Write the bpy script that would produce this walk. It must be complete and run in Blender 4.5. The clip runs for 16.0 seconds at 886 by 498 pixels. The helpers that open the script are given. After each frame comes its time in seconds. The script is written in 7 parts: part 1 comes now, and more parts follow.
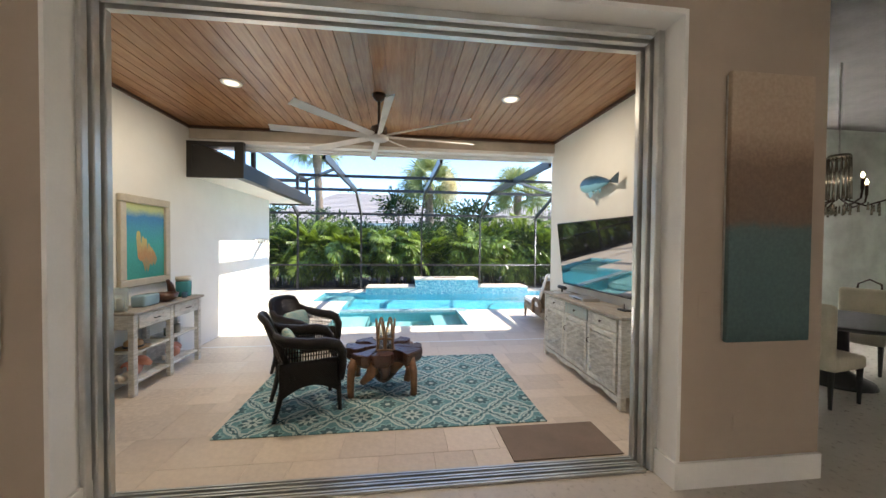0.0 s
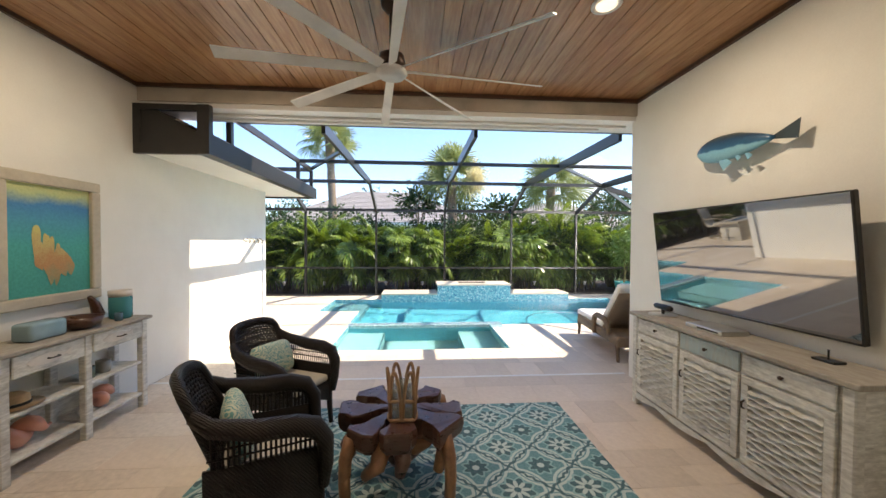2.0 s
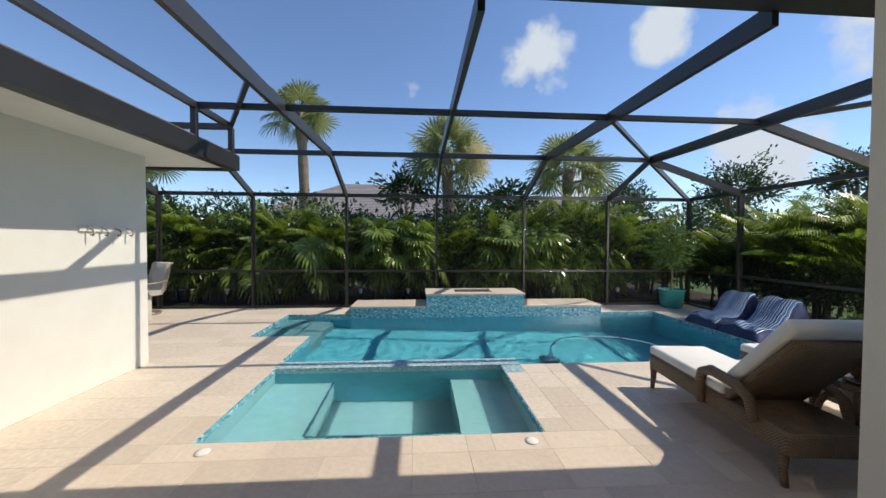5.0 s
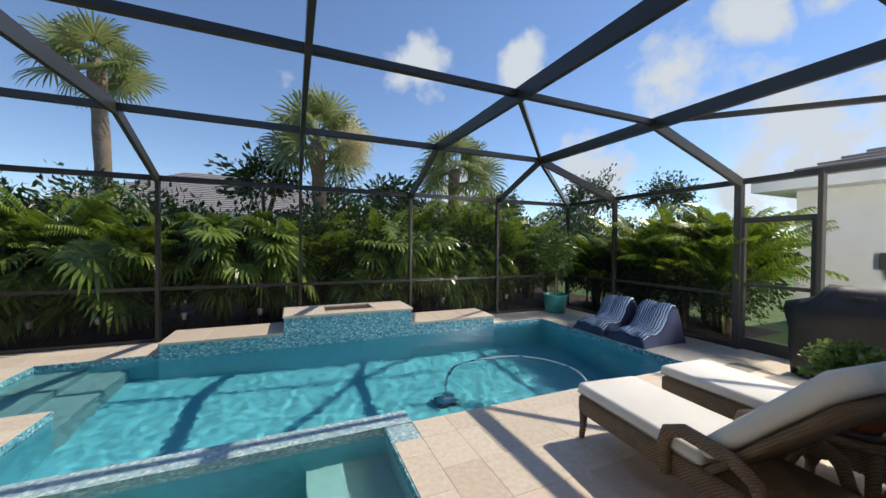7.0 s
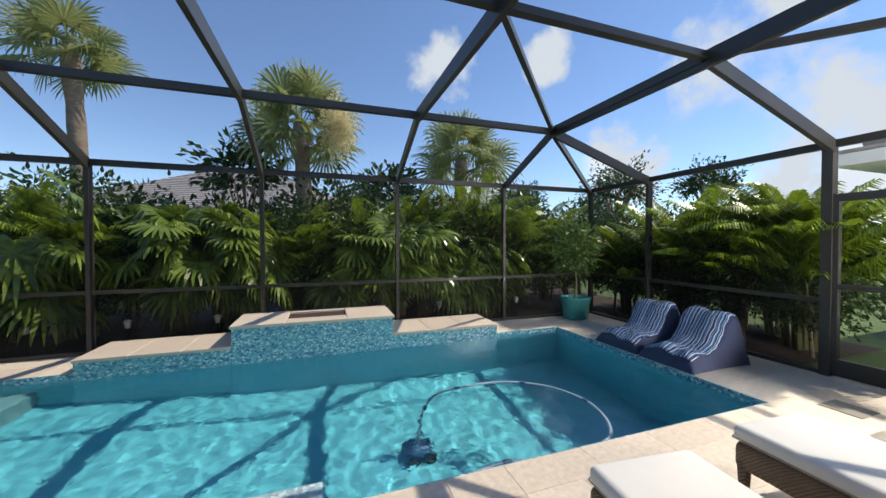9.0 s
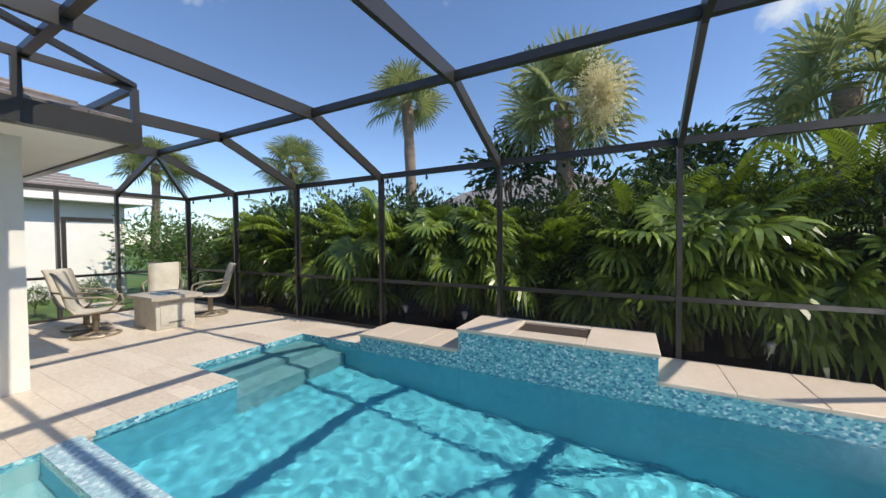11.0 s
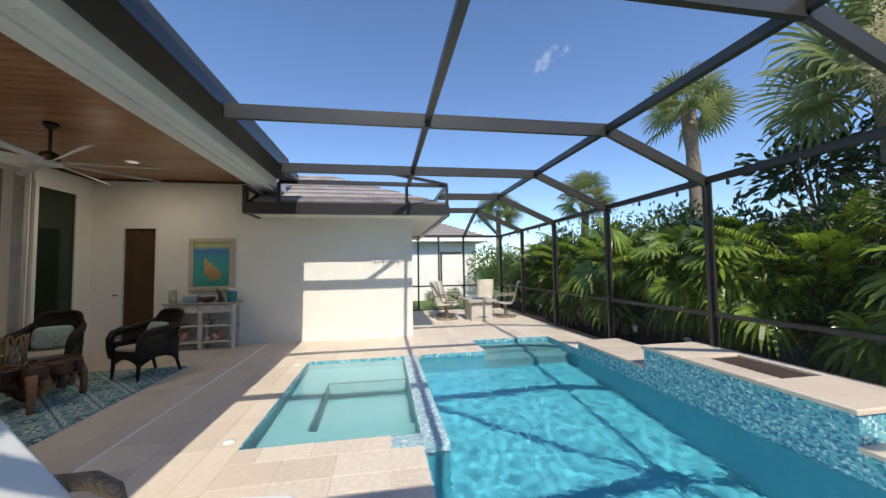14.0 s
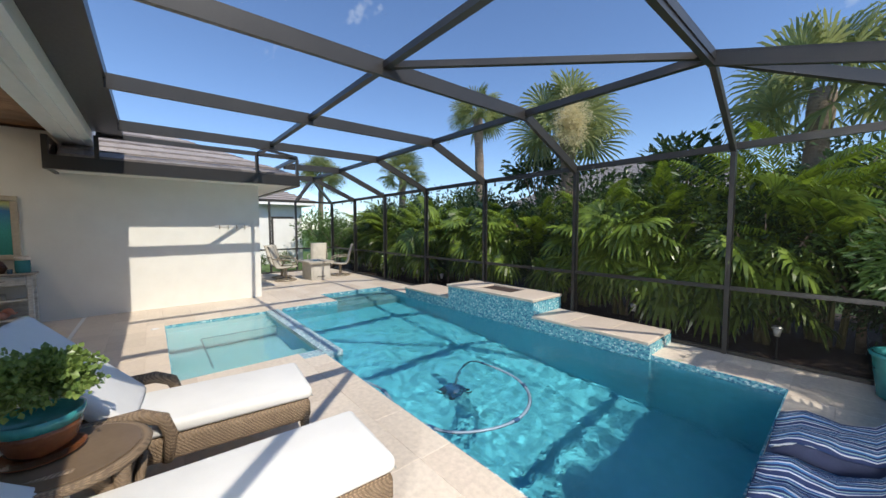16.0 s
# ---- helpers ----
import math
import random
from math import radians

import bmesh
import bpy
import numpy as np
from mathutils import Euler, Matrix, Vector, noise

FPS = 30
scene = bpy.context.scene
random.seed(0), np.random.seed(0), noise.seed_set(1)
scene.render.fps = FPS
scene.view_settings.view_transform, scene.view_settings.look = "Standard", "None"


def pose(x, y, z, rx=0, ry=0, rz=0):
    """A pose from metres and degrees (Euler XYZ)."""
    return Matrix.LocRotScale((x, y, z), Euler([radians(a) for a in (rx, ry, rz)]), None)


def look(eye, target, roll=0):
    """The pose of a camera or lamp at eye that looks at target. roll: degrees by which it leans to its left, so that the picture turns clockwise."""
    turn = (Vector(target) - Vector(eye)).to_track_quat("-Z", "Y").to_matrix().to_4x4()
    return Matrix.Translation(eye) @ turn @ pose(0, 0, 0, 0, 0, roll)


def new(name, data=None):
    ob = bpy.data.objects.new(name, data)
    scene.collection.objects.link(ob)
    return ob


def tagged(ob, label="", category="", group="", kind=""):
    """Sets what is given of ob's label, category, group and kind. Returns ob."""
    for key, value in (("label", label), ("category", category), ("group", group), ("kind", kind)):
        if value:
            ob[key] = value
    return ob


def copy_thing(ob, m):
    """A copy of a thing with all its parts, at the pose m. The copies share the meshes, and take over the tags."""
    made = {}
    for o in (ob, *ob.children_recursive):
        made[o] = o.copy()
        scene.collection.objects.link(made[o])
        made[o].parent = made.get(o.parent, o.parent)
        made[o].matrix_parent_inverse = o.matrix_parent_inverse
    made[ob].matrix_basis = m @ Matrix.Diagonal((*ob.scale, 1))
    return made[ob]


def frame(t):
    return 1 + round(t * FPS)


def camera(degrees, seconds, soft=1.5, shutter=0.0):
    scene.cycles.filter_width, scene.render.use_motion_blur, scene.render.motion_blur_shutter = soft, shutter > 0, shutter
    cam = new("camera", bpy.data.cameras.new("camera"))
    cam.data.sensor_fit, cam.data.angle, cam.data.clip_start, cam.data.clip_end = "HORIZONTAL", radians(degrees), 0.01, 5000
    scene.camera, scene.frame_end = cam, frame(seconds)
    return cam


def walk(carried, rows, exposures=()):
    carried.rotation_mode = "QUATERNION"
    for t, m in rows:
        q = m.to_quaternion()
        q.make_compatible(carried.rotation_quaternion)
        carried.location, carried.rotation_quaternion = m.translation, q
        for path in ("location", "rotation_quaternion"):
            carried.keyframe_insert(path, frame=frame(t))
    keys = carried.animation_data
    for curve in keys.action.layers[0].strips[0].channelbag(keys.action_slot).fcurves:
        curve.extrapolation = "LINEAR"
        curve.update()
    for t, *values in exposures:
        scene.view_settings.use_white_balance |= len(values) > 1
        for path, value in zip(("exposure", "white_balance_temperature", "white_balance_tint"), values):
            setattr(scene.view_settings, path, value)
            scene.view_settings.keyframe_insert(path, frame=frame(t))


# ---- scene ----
cam = camera(103.9, 16.0)
PATH = [
    (0, (-0.306, -1.378, 1.588), (-0.063, 0.607, 1.549), 0.5),
    (0.5, (-0.37, -1.052, 1.597), (-0.128, 0.932, 1.555), 0.4),
    (1, (-0.361, -0.649, 1.574), (-0.15, 1.339, 1.53), 0.4),
    (1.5, (-0.378, -0.233, 1.558), (-0.216, 1.76, 1.519), 0.3),
    (2, (-0.36, 0.107, 1.572), (-0.221, 2.102, 1.533), 0.3),
    (2.5, (-0.401, 0.444, 1.58), (-0.255, 2.438, 1.535), 0.1),
    (3, (-0.359, 0.865, 1.512), (-0.232, 2.861, 1.482), 0.3),
    (3.5, (-0.347, 1.289, 1.49), (-0.222, 3.285, 1.451), 0.3),
    (6, (0.26, 3.271, 1.526), (0.439, 5.262, 1.474), 0.2),
    (6.5, (0.298, 3.593, 1.515), (0.683, 5.555, 1.475), 0.3),
    (7, (0.304, 3.829, 1.534), (1.092, 5.667, 1.505), 0.5),
    (7.5, (0.376, 4.021, 1.488), (1.415, 5.729, 1.466), 0.5),
    (8, (0.666, 4.183, 1.473), (1.621, 5.94, 1.445), 0.3),
    (10.5, (1.845, 5.633, 1.415), (1.399, 7.583, 1.381), -0.3),
    (11, (1.961, 5.906, 1.459), (1.009, 7.664, 1.41), -0.4),
    (11.5, (2.074, 6.085, 1.45), (0.997, 7.77, 1.419), -0.3),
    (12, (2.315, 6.288, 1.469), (1.09, 7.869, 1.465), -0.9),
    (12.5, (2.649, 6.411, 1.503), (1.045, 7.602, 1.6), -1.0),
    (13, (3.068, 6.423, 1.45), (1.167, 7.038, 1.551), -1.2),
    (13.5, (3.566, 6.378, 1.416), (1.604, 6.748, 1.528), -1.0),
    (14, (4.141, 6.347, 1.454), (2.173, 6.685, 1.557), -0.9),
    (14.5, (4.635, 6.05, 1.501), (2.675, 6.432, 1.602), -0.6),
    (15, (4.906, 5.642, 1.512), (3.005, 6.256, 1.604), -0.3),
    (15.5, (5.132, 5.361, 1.542), (3.465, 6.462, 1.444), -0.2),
    (16, (5.388, 5.061, 1.552), (3.862, 6.347, 1.429), -0.2),
]
walk(cam, [(t, look(eye, target, roll)) for t, eye, target, roll in PATH],
     [(0, 1.7, 6800, 10), (1.5, 1.65, 7200, 10), (2.5, 1.15, 7800, 14), (3.5, 0.6, 7050, 10), (6, 0.1, 7200, 10), (8, 0.1, 7300, 10), (10.5, 0.35, 7100, 10), (12, 0.2, 6950, 10), (13.5, 0.35, 6850, 10), (16, 0.2, 6800, 10)])

# ---- light ----
SUN = Vector((1.0, 0.02, 1.165)).normalized()
ELEV = math.asin(SUN.z)
world = bpy.data.worlds.new("world")
scene.world = world
world.use_nodes = True
wn = world.node_tree
wn.nodes.clear()
w_out = wn.nodes.new("ShaderNodeOutputWorld")
w_bg = wn.nodes.new("ShaderNodeBackground")
w_bg.inputs["Strength"].default_value = 0.133
sky = wn.nodes.new("ShaderNodeTexSky")
sky.sky_type = "NISHITA"
sky.sun_disc = False
sky.sun_elevation = ELEV
sky.sun_rotation = radians(90)
sky.air_density, sky.dust_density, sky.ozone_density = 1.0, 0.0, 3.0
w_tc = wn.nodes.new("ShaderNodeTexCoord")
w_map = wn.nodes.new("ShaderNodeMapping")
w_map.inputs["Scale"].default_value = (2.4, 2.4, 4.0)
w_map.inputs["Location"].default_value = (1.7, 0.4, 0.2)
w_noise = wn.nodes.new("ShaderNodeTexNoise")
w_noise.inputs["Scale"].default_value = 1.6
w_noise.inputs["Detail"].default_value = 9
w_noise.inputs["Roughness"].default_value = 0.58
w_ramp = wn.nodes.new("ShaderNodeValToRGB")
w_ramp.color_ramp.elements[0].position = 0.625
w_ramp.color_ramp.elements[1].position = 0.80
w_mix = wn.nodes.new("ShaderNodeMix")
w_mix.data_type = "RGBA"
w_mix.inputs[7].default_value = (4.9, 5.7, 6.9, 1)
wn.links.new(w_tc.outputs["Generated"], w_map.inputs["Vector"])
wn.links.new(w_map.outputs["Vector"], w_noise.inputs["Vector"])
w_dot = wn.nodes.new("ShaderNodeVectorMath")
w_dot.operation = "DOT_PRODUCT"
w_dot.inputs[1].default_value = (0.075, 0.03, -0.09)
wn.links.new(w_tc.outputs["Generated"], w_dot.inputs[0])
w_add = wn.nodes.new("ShaderNodeMath")
w_add.operation = "ADD"
wn.links.new(w_noise.outputs["Fac"], w_add.inputs[0])
wn.links.new(w_dot.outputs["Value"], w_add.inputs[1])
# cumulus heaps standing in the east and north
w_fine = wn.nodes.new("ShaderNodeTexNoise")
w_fine.inputs["Scale"].default_value = 7.0
w_fine.inputs["Detail"].default_value = 8
w_fine.inputs["Roughness"].default_value = 0.6
wn.links.new(w_tc.outputs["Generated"], w_fine.inputs["Vector"])
heap = None
for c, deg in (((0.298, 0.844, 0.445), 8), ((0.78, 0.50, 0.371), 9), ((0.802, 0.396, 0.447), 5), ((0.85, 0.289, 0.441), 3),
               ((0.90, 0.36, 0.19), 12), ((0.945, 0.19, 0.26), 11), ((0.70, 0.68, 0.17), 9), ((0.985, 0.02, 0.18), 14), ((0.42, 0.88, 0.14), 6), ((0.53, 0.72, 0.45), 5)):
    d = wn.nodes.new("ShaderNodeVectorMath")
    d.operation = "DOT_PRODUCT"
    d.inputs[1].default_value = Vector(c).normalized()
    wn.links.new(w_tc.outputs["Generated"], d.inputs[0])
    mr = wn.nodes.new("ShaderNodeMapRange")
    mr.inputs["From Min"].default_value = math.cos(radians(deg))
    wn.links.new(d.outputs["Value"], mr.inputs["Value"])
    if heap is None:
        heap = mr.outputs["Result"]
    else:
        mx = wn.nodes.new("ShaderNodeMath")
        mx.operation = "MAXIMUM"
        wn.links.new(heap, mx.inputs[0])
        wn.links.new(mr.outputs["Result"], mx.inputs[1])
        heap = mx.outputs[0]
w_heap = wn.nodes.new("ShaderNodeMath")
w_heap.operation = "MULTIPLY_ADD"
w_heap.inputs[1].default_value = 0.34
wn.links.new(heap, w_heap.inputs[0])
wn.links.new(w_fine.outputs["Fac"], w_heap.inputs[2])
w_puff = wn.nodes.new("ShaderNodeMath")
w_puff.operation = "SUBTRACT"
w_puff.inputs[1].default_value = 0.04
wn.links.new(w_heap.outputs[0], w_puff.inputs[0])
w_max = wn.nodes.new("ShaderNodeMath")
w_max.operation = "MAXIMUM"
w_far = wn.nodes.new("ShaderNodeMath")
w_far.operation = "SUBTRACT"
w_far.inputs[1].default_value = 0.04
wn.links.new(w_add.outputs[0], w_far.inputs[0])
wn.links.new(w_far.outputs[0], w_max.inputs[0])
wn.links.new(w_puff.outputs[0], w_max.inputs[1])
wn.links.new(w_max.outputs[0], w_ramp.inputs["Fac"])
wn.links.new(w_ramp.outputs["Color"], w_mix.inputs[0])
w_tint = wn.nodes.new("ShaderNodeMix")
w_tint.data_type, w_tint.blend_type = "RGBA", "MULTIPLY"
w_tint.inputs[0].default_value = 1.0
w_tint.inputs[7].default_value = (1.02, 1.16, 1.38, 1)
wn.links.new(sky.outputs["Color"], w_tint.inputs[6])
wn.links.new(w_tint.outputs[2], w_mix.inputs[6])
wn.links.new(w_mix.outputs[2], w_bg.inputs["Color"])
wn.links.new(w_bg.outputs["Background"], w_out.inputs["Surface"])

sun_data = bpy.data.lights.new("sun", "SUN")
sun_data.energy, sun_data.angle, sun_data.color = 4.2, radians(0.53), (1.0, 0.95, 0.86)
sun_data.cycles.is_caustics_light = True
sun_ob = new("sun", sun_data)
sun_ob.matrix_world = look(SUN * 40, (0, 0, 0))


# ---- materials ----
def nodes_of(name):
    m = bpy.data.materials.new(name)
    m.use_nodes = True
    t = m.node_tree
    return m, t, t.nodes["Principled BSDF"]


def link(t, a, b):
    t.links.new(a, b)


def mix_rgb(t, fac, a, b, mode="MIX"):
    n = t.nodes.new("ShaderNodeMix")
    n.data_type, n.blend_type = "RGBA", mode
    for s, v in ((0, fac), (6, a), (7, b)):
        if hasattr(v, "is_linked"):
            link(t, v, n.inputs[s])
        elif s == 0:
            n.inputs[0].default_value = v
        else:
            n.inputs[s].default_value = (*v, 1)
    return n.outputs[2]


def noise_of(t, scale, detail=5, rough=0.6, stretch=(1, 1, 1), coord="Object"):
    tc, mp, n = t.nodes.new("ShaderNodeTexCoord"), t.nodes.new("ShaderNodeMapping"), t.nodes.new("ShaderNodeTexNoise")
    mp.inputs["Scale"].default_value = stretch
    n.inputs["Scale"].default_value, n.inputs["Detail"].default_value, n.inputs["Roughness"].default_value = scale, detail, rough
    link(t, tc.outputs[coord], mp.inputs["Vector"])
    link(t, mp.outputs["Vector"], n.inputs["Vector"])
    return n.outputs["Fac"]


def ramp(t, fac, a, b, lo=0.35, hi=0.65):
    n = t.nodes.new("ShaderNodeValToRGB")
    n.color_ramp.elements[0].position, n.color_ramp.elements[1].position = lo, hi
    n.color_ramp.elements[0].color, n.color_ramp.elements[1].color = (*a, 1), (*b, 1)
    link(t, fac, n.inputs["Fac"])
    return n.outputs["Color"]


def shade(c, k):
    return tuple(min(1, max(0, v * k)) for v in c)


def mat(name, col, rough=0.6, metal=0.0, col2=None, scale=3.0, fine=40.0, amount=0.25, bump=0.15, stretch=(1, 1, 1), per_object=0.0, depth=0.004):
    """A surface with broad and fine variation, relief, and a shift of tone from piece to piece."""
    m, t, p = nodes_of(name)
    col2 = col2 or shade(col, 0.72)
    big = ramp(t, noise_of(t, scale, 4, 0.6, stretch), col, col2, 0.38, 0.72)
    fine_n = noise_of(t, fine, 6, 0.65, stretch)
    c = mix_rgb(t, amount, big, ramp(t, fine_n, shade(col2, 0.7), shade(col, 1.15), 0.3, 0.7))
    if per_object:
        oi = t.nodes.new("ShaderNodeObjectInfo")
        c = mix_rgb(t, per_object, c, ramp(t, oi.outputs["Random"], shade(col, 0.62), shade(col, 1.2), 0.0, 1.0))
    link(t, c, p.inputs["Base Color"])
    p.inputs["Metallic"].default_value = metal
    r = t.nodes.new("ShaderNodeMapRange")
    r.inputs["To Min"].default_value, r.inputs["To Max"].default_value = max(0.03, rough - 0.12), min(1, rough + 0.12)
    link(t, fine_n, r.inputs["Value"])
    link(t, r.outputs["Result"], p.inputs["Roughness"])
    if bump:
        b = t.nodes.new("ShaderNodeBump")
        b.inputs["Strength"].default_value, b.inputs["Distance"].default_value = bump, depth
        link(t, fine_n, b.inputs["Height"])
        link(t, b.outputs["Normal"], p.inputs["Normal"])
    return m


def island_mat(name, col, col_b, rough=0.6, fine=30, bump=0.15, rand=0.8, sheen_through=0.0):
    """Pieces joined in one mesh, told apart in tone island by island."""
    m, t, p = nodes_of(name)
    g = t.nodes.new("ShaderNodeNewGeometry")
    base = ramp(t, g.outputs["Random Per Island"], col, col_b, 0.0, 1.0)
    f = noise_of(t, fine, 5)
    c = mix_rgb(t, 0.3, base, ramp(t, f, shade(col, 0.6), shade(col_b, 1.2), 0.3, 0.7))
    link(t, c, p.inputs["Base Color"])
    p.inputs["Roughness"].default_value = rough
    if bump:
        b = t.nodes.new("ShaderNodeBump")
        b.inputs["Strength"].default_value, b.inputs["Distance"].default_value = bump, 0.004
        link(t, f, b.inputs["Height"])
        link(t, b.outputs["Normal"], p.inputs["Normal"])
    if sheen_through:
        tr, ad = t.nodes.new("ShaderNodeBsdfTranslucent"), t.nodes.new("ShaderNodeMixShader")
        ad.inputs[0].default_value = sheen_through
        link(t, mix_rgb(t, 0.5, c, shade(col_b, 1.6)), tr.inputs["Color"])
        link(t, p.outputs[0], ad.inputs[1])
        link(t, tr.outputs[0], ad.inputs[2])
        link(t, ad.outputs[0], t.nodes["Material Output"].inputs["Surface"])
    return m


STUCCO = mat("stucco", (0.80, 0.79, 0.735), 0.85, fine=90, amount=0.10, bump=0.35, col2=(0.76, 0.745, 0.69), depth=0.003)
WHITE = mat("white_paint", (0.80, 0.79, 0.76), 0.5, fine=60, amount=0.08, bump=0.05, col2=(0.75, 0.74, 0.71))
TAUPE = mat("taupe_paint", (0.40, 0.32, 0.25), 0.8, fine=120, amount=0.08, bump=0.12, col2=(0.37, 0.30, 0.235))
BRONZE = mat("bronze_aluminium", (0.040, 0.037, 0.034), 0.34, metal=0.0, fine=70, amount=0.2, bump=0.04, col2=(0.029, 0.027, 0.025))
GUTTER = mat("bronze_gutter", (0.028, 0.026, 0.025), 0.35, fine=40, amount=0.2, bump=0.04)
TRAV = mat("travertine", (0.70, 0.60, 0.49), 0.5, fine=26, amount=0.35, bump=0.25, col2=(0.58, 0.46, 0.36), scale=2.2, per_object=0.28, depth=0.003)
TRAV_STUFF = island_mat("travertine_joined", (0.60, 0.50, 0.40), (0.74, 0.65, 0.54), 0.5, 24, 0.25)
GROUT = mat("grout", (0.62, 0.53, 0.44), 0.9, fine=80, amount=0.2)
COPING = mat("travertine_coping", (0.66, 0.56, 0.46), 0.5, fine=22, amount=0.3, bump=0.2, col2=(0.58, 0.48, 0.39), per_object=0.2, depth=0.003)
INDOOR = mat("indoor_tile", (0.55, 0.50, 0.44), 0.3, fine=20, amount=0.25, bump=0.05, col2=(0.48, 0.43, 0.37), per_object=0.1)
MULCH = mat("mulch", (0.07, 0.045, 0.035), 0.95, fine=45, amount=0.6, bump=0.9, col2=(0.035, 0.022, 0.018), depth=0.03)
LAWN = mat("lawn", (0.09, 0.16, 0.035), 0.9, fine=60, amount=0.5, bump=0.8, col2=(0.06, 0.11, 0.025), depth=0.03)
SILVER = mat("silver_aluminium", (0.62, 0.62, 0.60), 0.35, metal=0.7, fine=60, amount=0.1, bump=0.03)
BLACK = mat("black_plastic", (0.015, 0.015, 0.016), 0.4, fine=60, amount=0.15, bump=0.04)
CHROME = mat("chrome", (0.7, 0.7, 0.72), 0.15, metal=1.0, amount=0.05, bump=0.0)
PLASTER = mat("pool_plaster", (0.105, 0.50, 0.61), 0.7, fine=11, amount=0.4, bump=0.25, col2=(0.07, 0.41, 0.54), scale=1.4)
SPA_PLASTER = mat("spa_plaster", (0.19, 0.38, 0.43), 0.7, fine=9, amount=0.3, bump=0.2, col2=(0.16, 0.37, 0.38), scale=1.4)


def pine(name, a, b, axis):
    """Stained pine planks: long grain, knots, tone shifting from plank to plank."""
    m, t, p = nodes_of(name)
    g = t.nodes.new("ShaderNodeNewGeometry")
    st = (9, 0.7, 9) if axis == "y" else (0.7, 9, 9)
    grain = noise_of(t, 4.0, 7, 0.7, st)
    broad = noise_of(t, 0.9, 3, 0.5)
    c = mix_rgb(t, 0.55, ramp(t, g.outputs["Random Per Island"], a, b, 0, 1), ramp(t, grain, shade(a, 0.55), shade(b, 1.25), 0.36, 0.64))
    c = mix_rgb(t, 0.4, c, ramp(t, broad, shade(a, 0.8), shade(b, 1.1), 0.3, 0.7))
    link(t, c, p.inputs["Base Color"])
    p.inputs["Roughness"].default_value = 0.27
    bp = t.nodes.new("ShaderNodeBump")
    bp.inputs["Strength"].default_value, bp.inputs["Distance"].default_value = 0.15, 0.003
    link(t, grain, bp.inputs["Height"])
    link(t, bp.outputs["Normal"], p.inputs["Normal"])
    return m


PINE = pine("stained_pine", (0.24, 0.095, 0.038), (0.46, 0.24, 0.115), "y")


def screen_mat(name, cover):
    m, t, p = nodes_of(name)
    p.inputs["Base Color"].default_value = (0.012, 0.012, 0.012, 1)
    p.inputs["Roughness"].default_value = 0.9
    tr, mx = t.nodes.new("ShaderNodeBsdfTransparent"), t.nodes.new("ShaderNodeMixShader")
    mx.inputs[0].default_value = cover
    link(t, tr.outputs[0], mx.inputs[1])
    link(t, p.outputs[0], mx.inputs[2])
    link(t, mx.outputs[0], t.nodes["Material Output"].inputs["Surface"])
    return m


SCREEN = screen_mat("insect_screen", 0.15)
SCREEN_LOW = screen_mat("pet_screen", 0.34)


def glass_mat(name, tint=(1, 1, 1), rough=0.0, ior=1.45):
    m, t, p = nodes_of(name)
    p.inputs["Base Color"].default_value = (*tint, 1)
    p.inputs["Transmission Weight"].default_value = 1.0
    p.inputs["Roughness"].default_value = rough
    p.inputs["IOR"].default_value = ior
    return m


GLASS = glass_mat("clear_glass")


def thin_glass(name, tint, body):
    """Thin blown glass: mostly clear, with a glossy skin."""
    m, t, p = nodes_of(name)
    p.inputs["Base Color"].default_value = (*tint, 1)
    p.inputs["Roughness"].default_value = 0.05
    tr, mx = t.nodes.new("ShaderNodeBsdfTransparent"), t.nodes.new("ShaderNodeMixShader")
    tr.inputs["Color"].default_value = (*[0.4 + 0.6 * c for c in tint], 1)
    mx.inputs[0].default_value = body
    link(t, tr.outputs[0], mx.inputs[1])
    link(t, p.outputs[0], mx.inputs[2])
    link(t, mx.outputs[0], t.nodes["Material Output"].inputs["Surface"])
    return m


TEAL_GLASS = thin_glass("teal_glass", (0.10, 0.42, 0.45), 0.5)
CLEAR_GLASS = thin_glass("thin_clear_glass", (0.75, 0.8, 0.8), 0.16)


def water_mat(name, ripple):
    m, t, p = nodes_of(name)
    p.inputs["Base Color"].default_value = (0.80, 0.97, 0.99, 1)
    p.inputs["Transmission Weight"].default_value = 1.0
    p.inputs["Roughness"].default_value = 0.0
    p.inputs["IOR"].default_value = 1.33
    bp = t.nodes.new("ShaderNodeBump")
    bp.inputs["Strength"].default_value, bp.inputs["Distance"].default_value = ripple, 0.02
    link(t, noise_of(t, 16.0, 2, 0.5), bp.inputs["Height"])
    link(t, bp.outputs["Normal"], p.inputs["Normal"])
    return m


WATER = water_mat("pool_water", 0.25)
WATER_SPA = water_mat("spa_water", 0.12)


# ---- building blocks ----
def box(bm, x0, x1, y0, y1, z0, z1):
    v = [bm.verts.new((x, y, z)) for x in (x0, x1) for y in (y0, y1) for z in (z0, z1)]
    for f in ((0, 1, 3, 2), (4, 6, 7, 5), (0, 4, 5, 1), (2, 3, 7, 6), (0, 2, 6, 4), (1, 5, 7, 3)):
        bm.faces.new([v[i] for i in f])
    return v


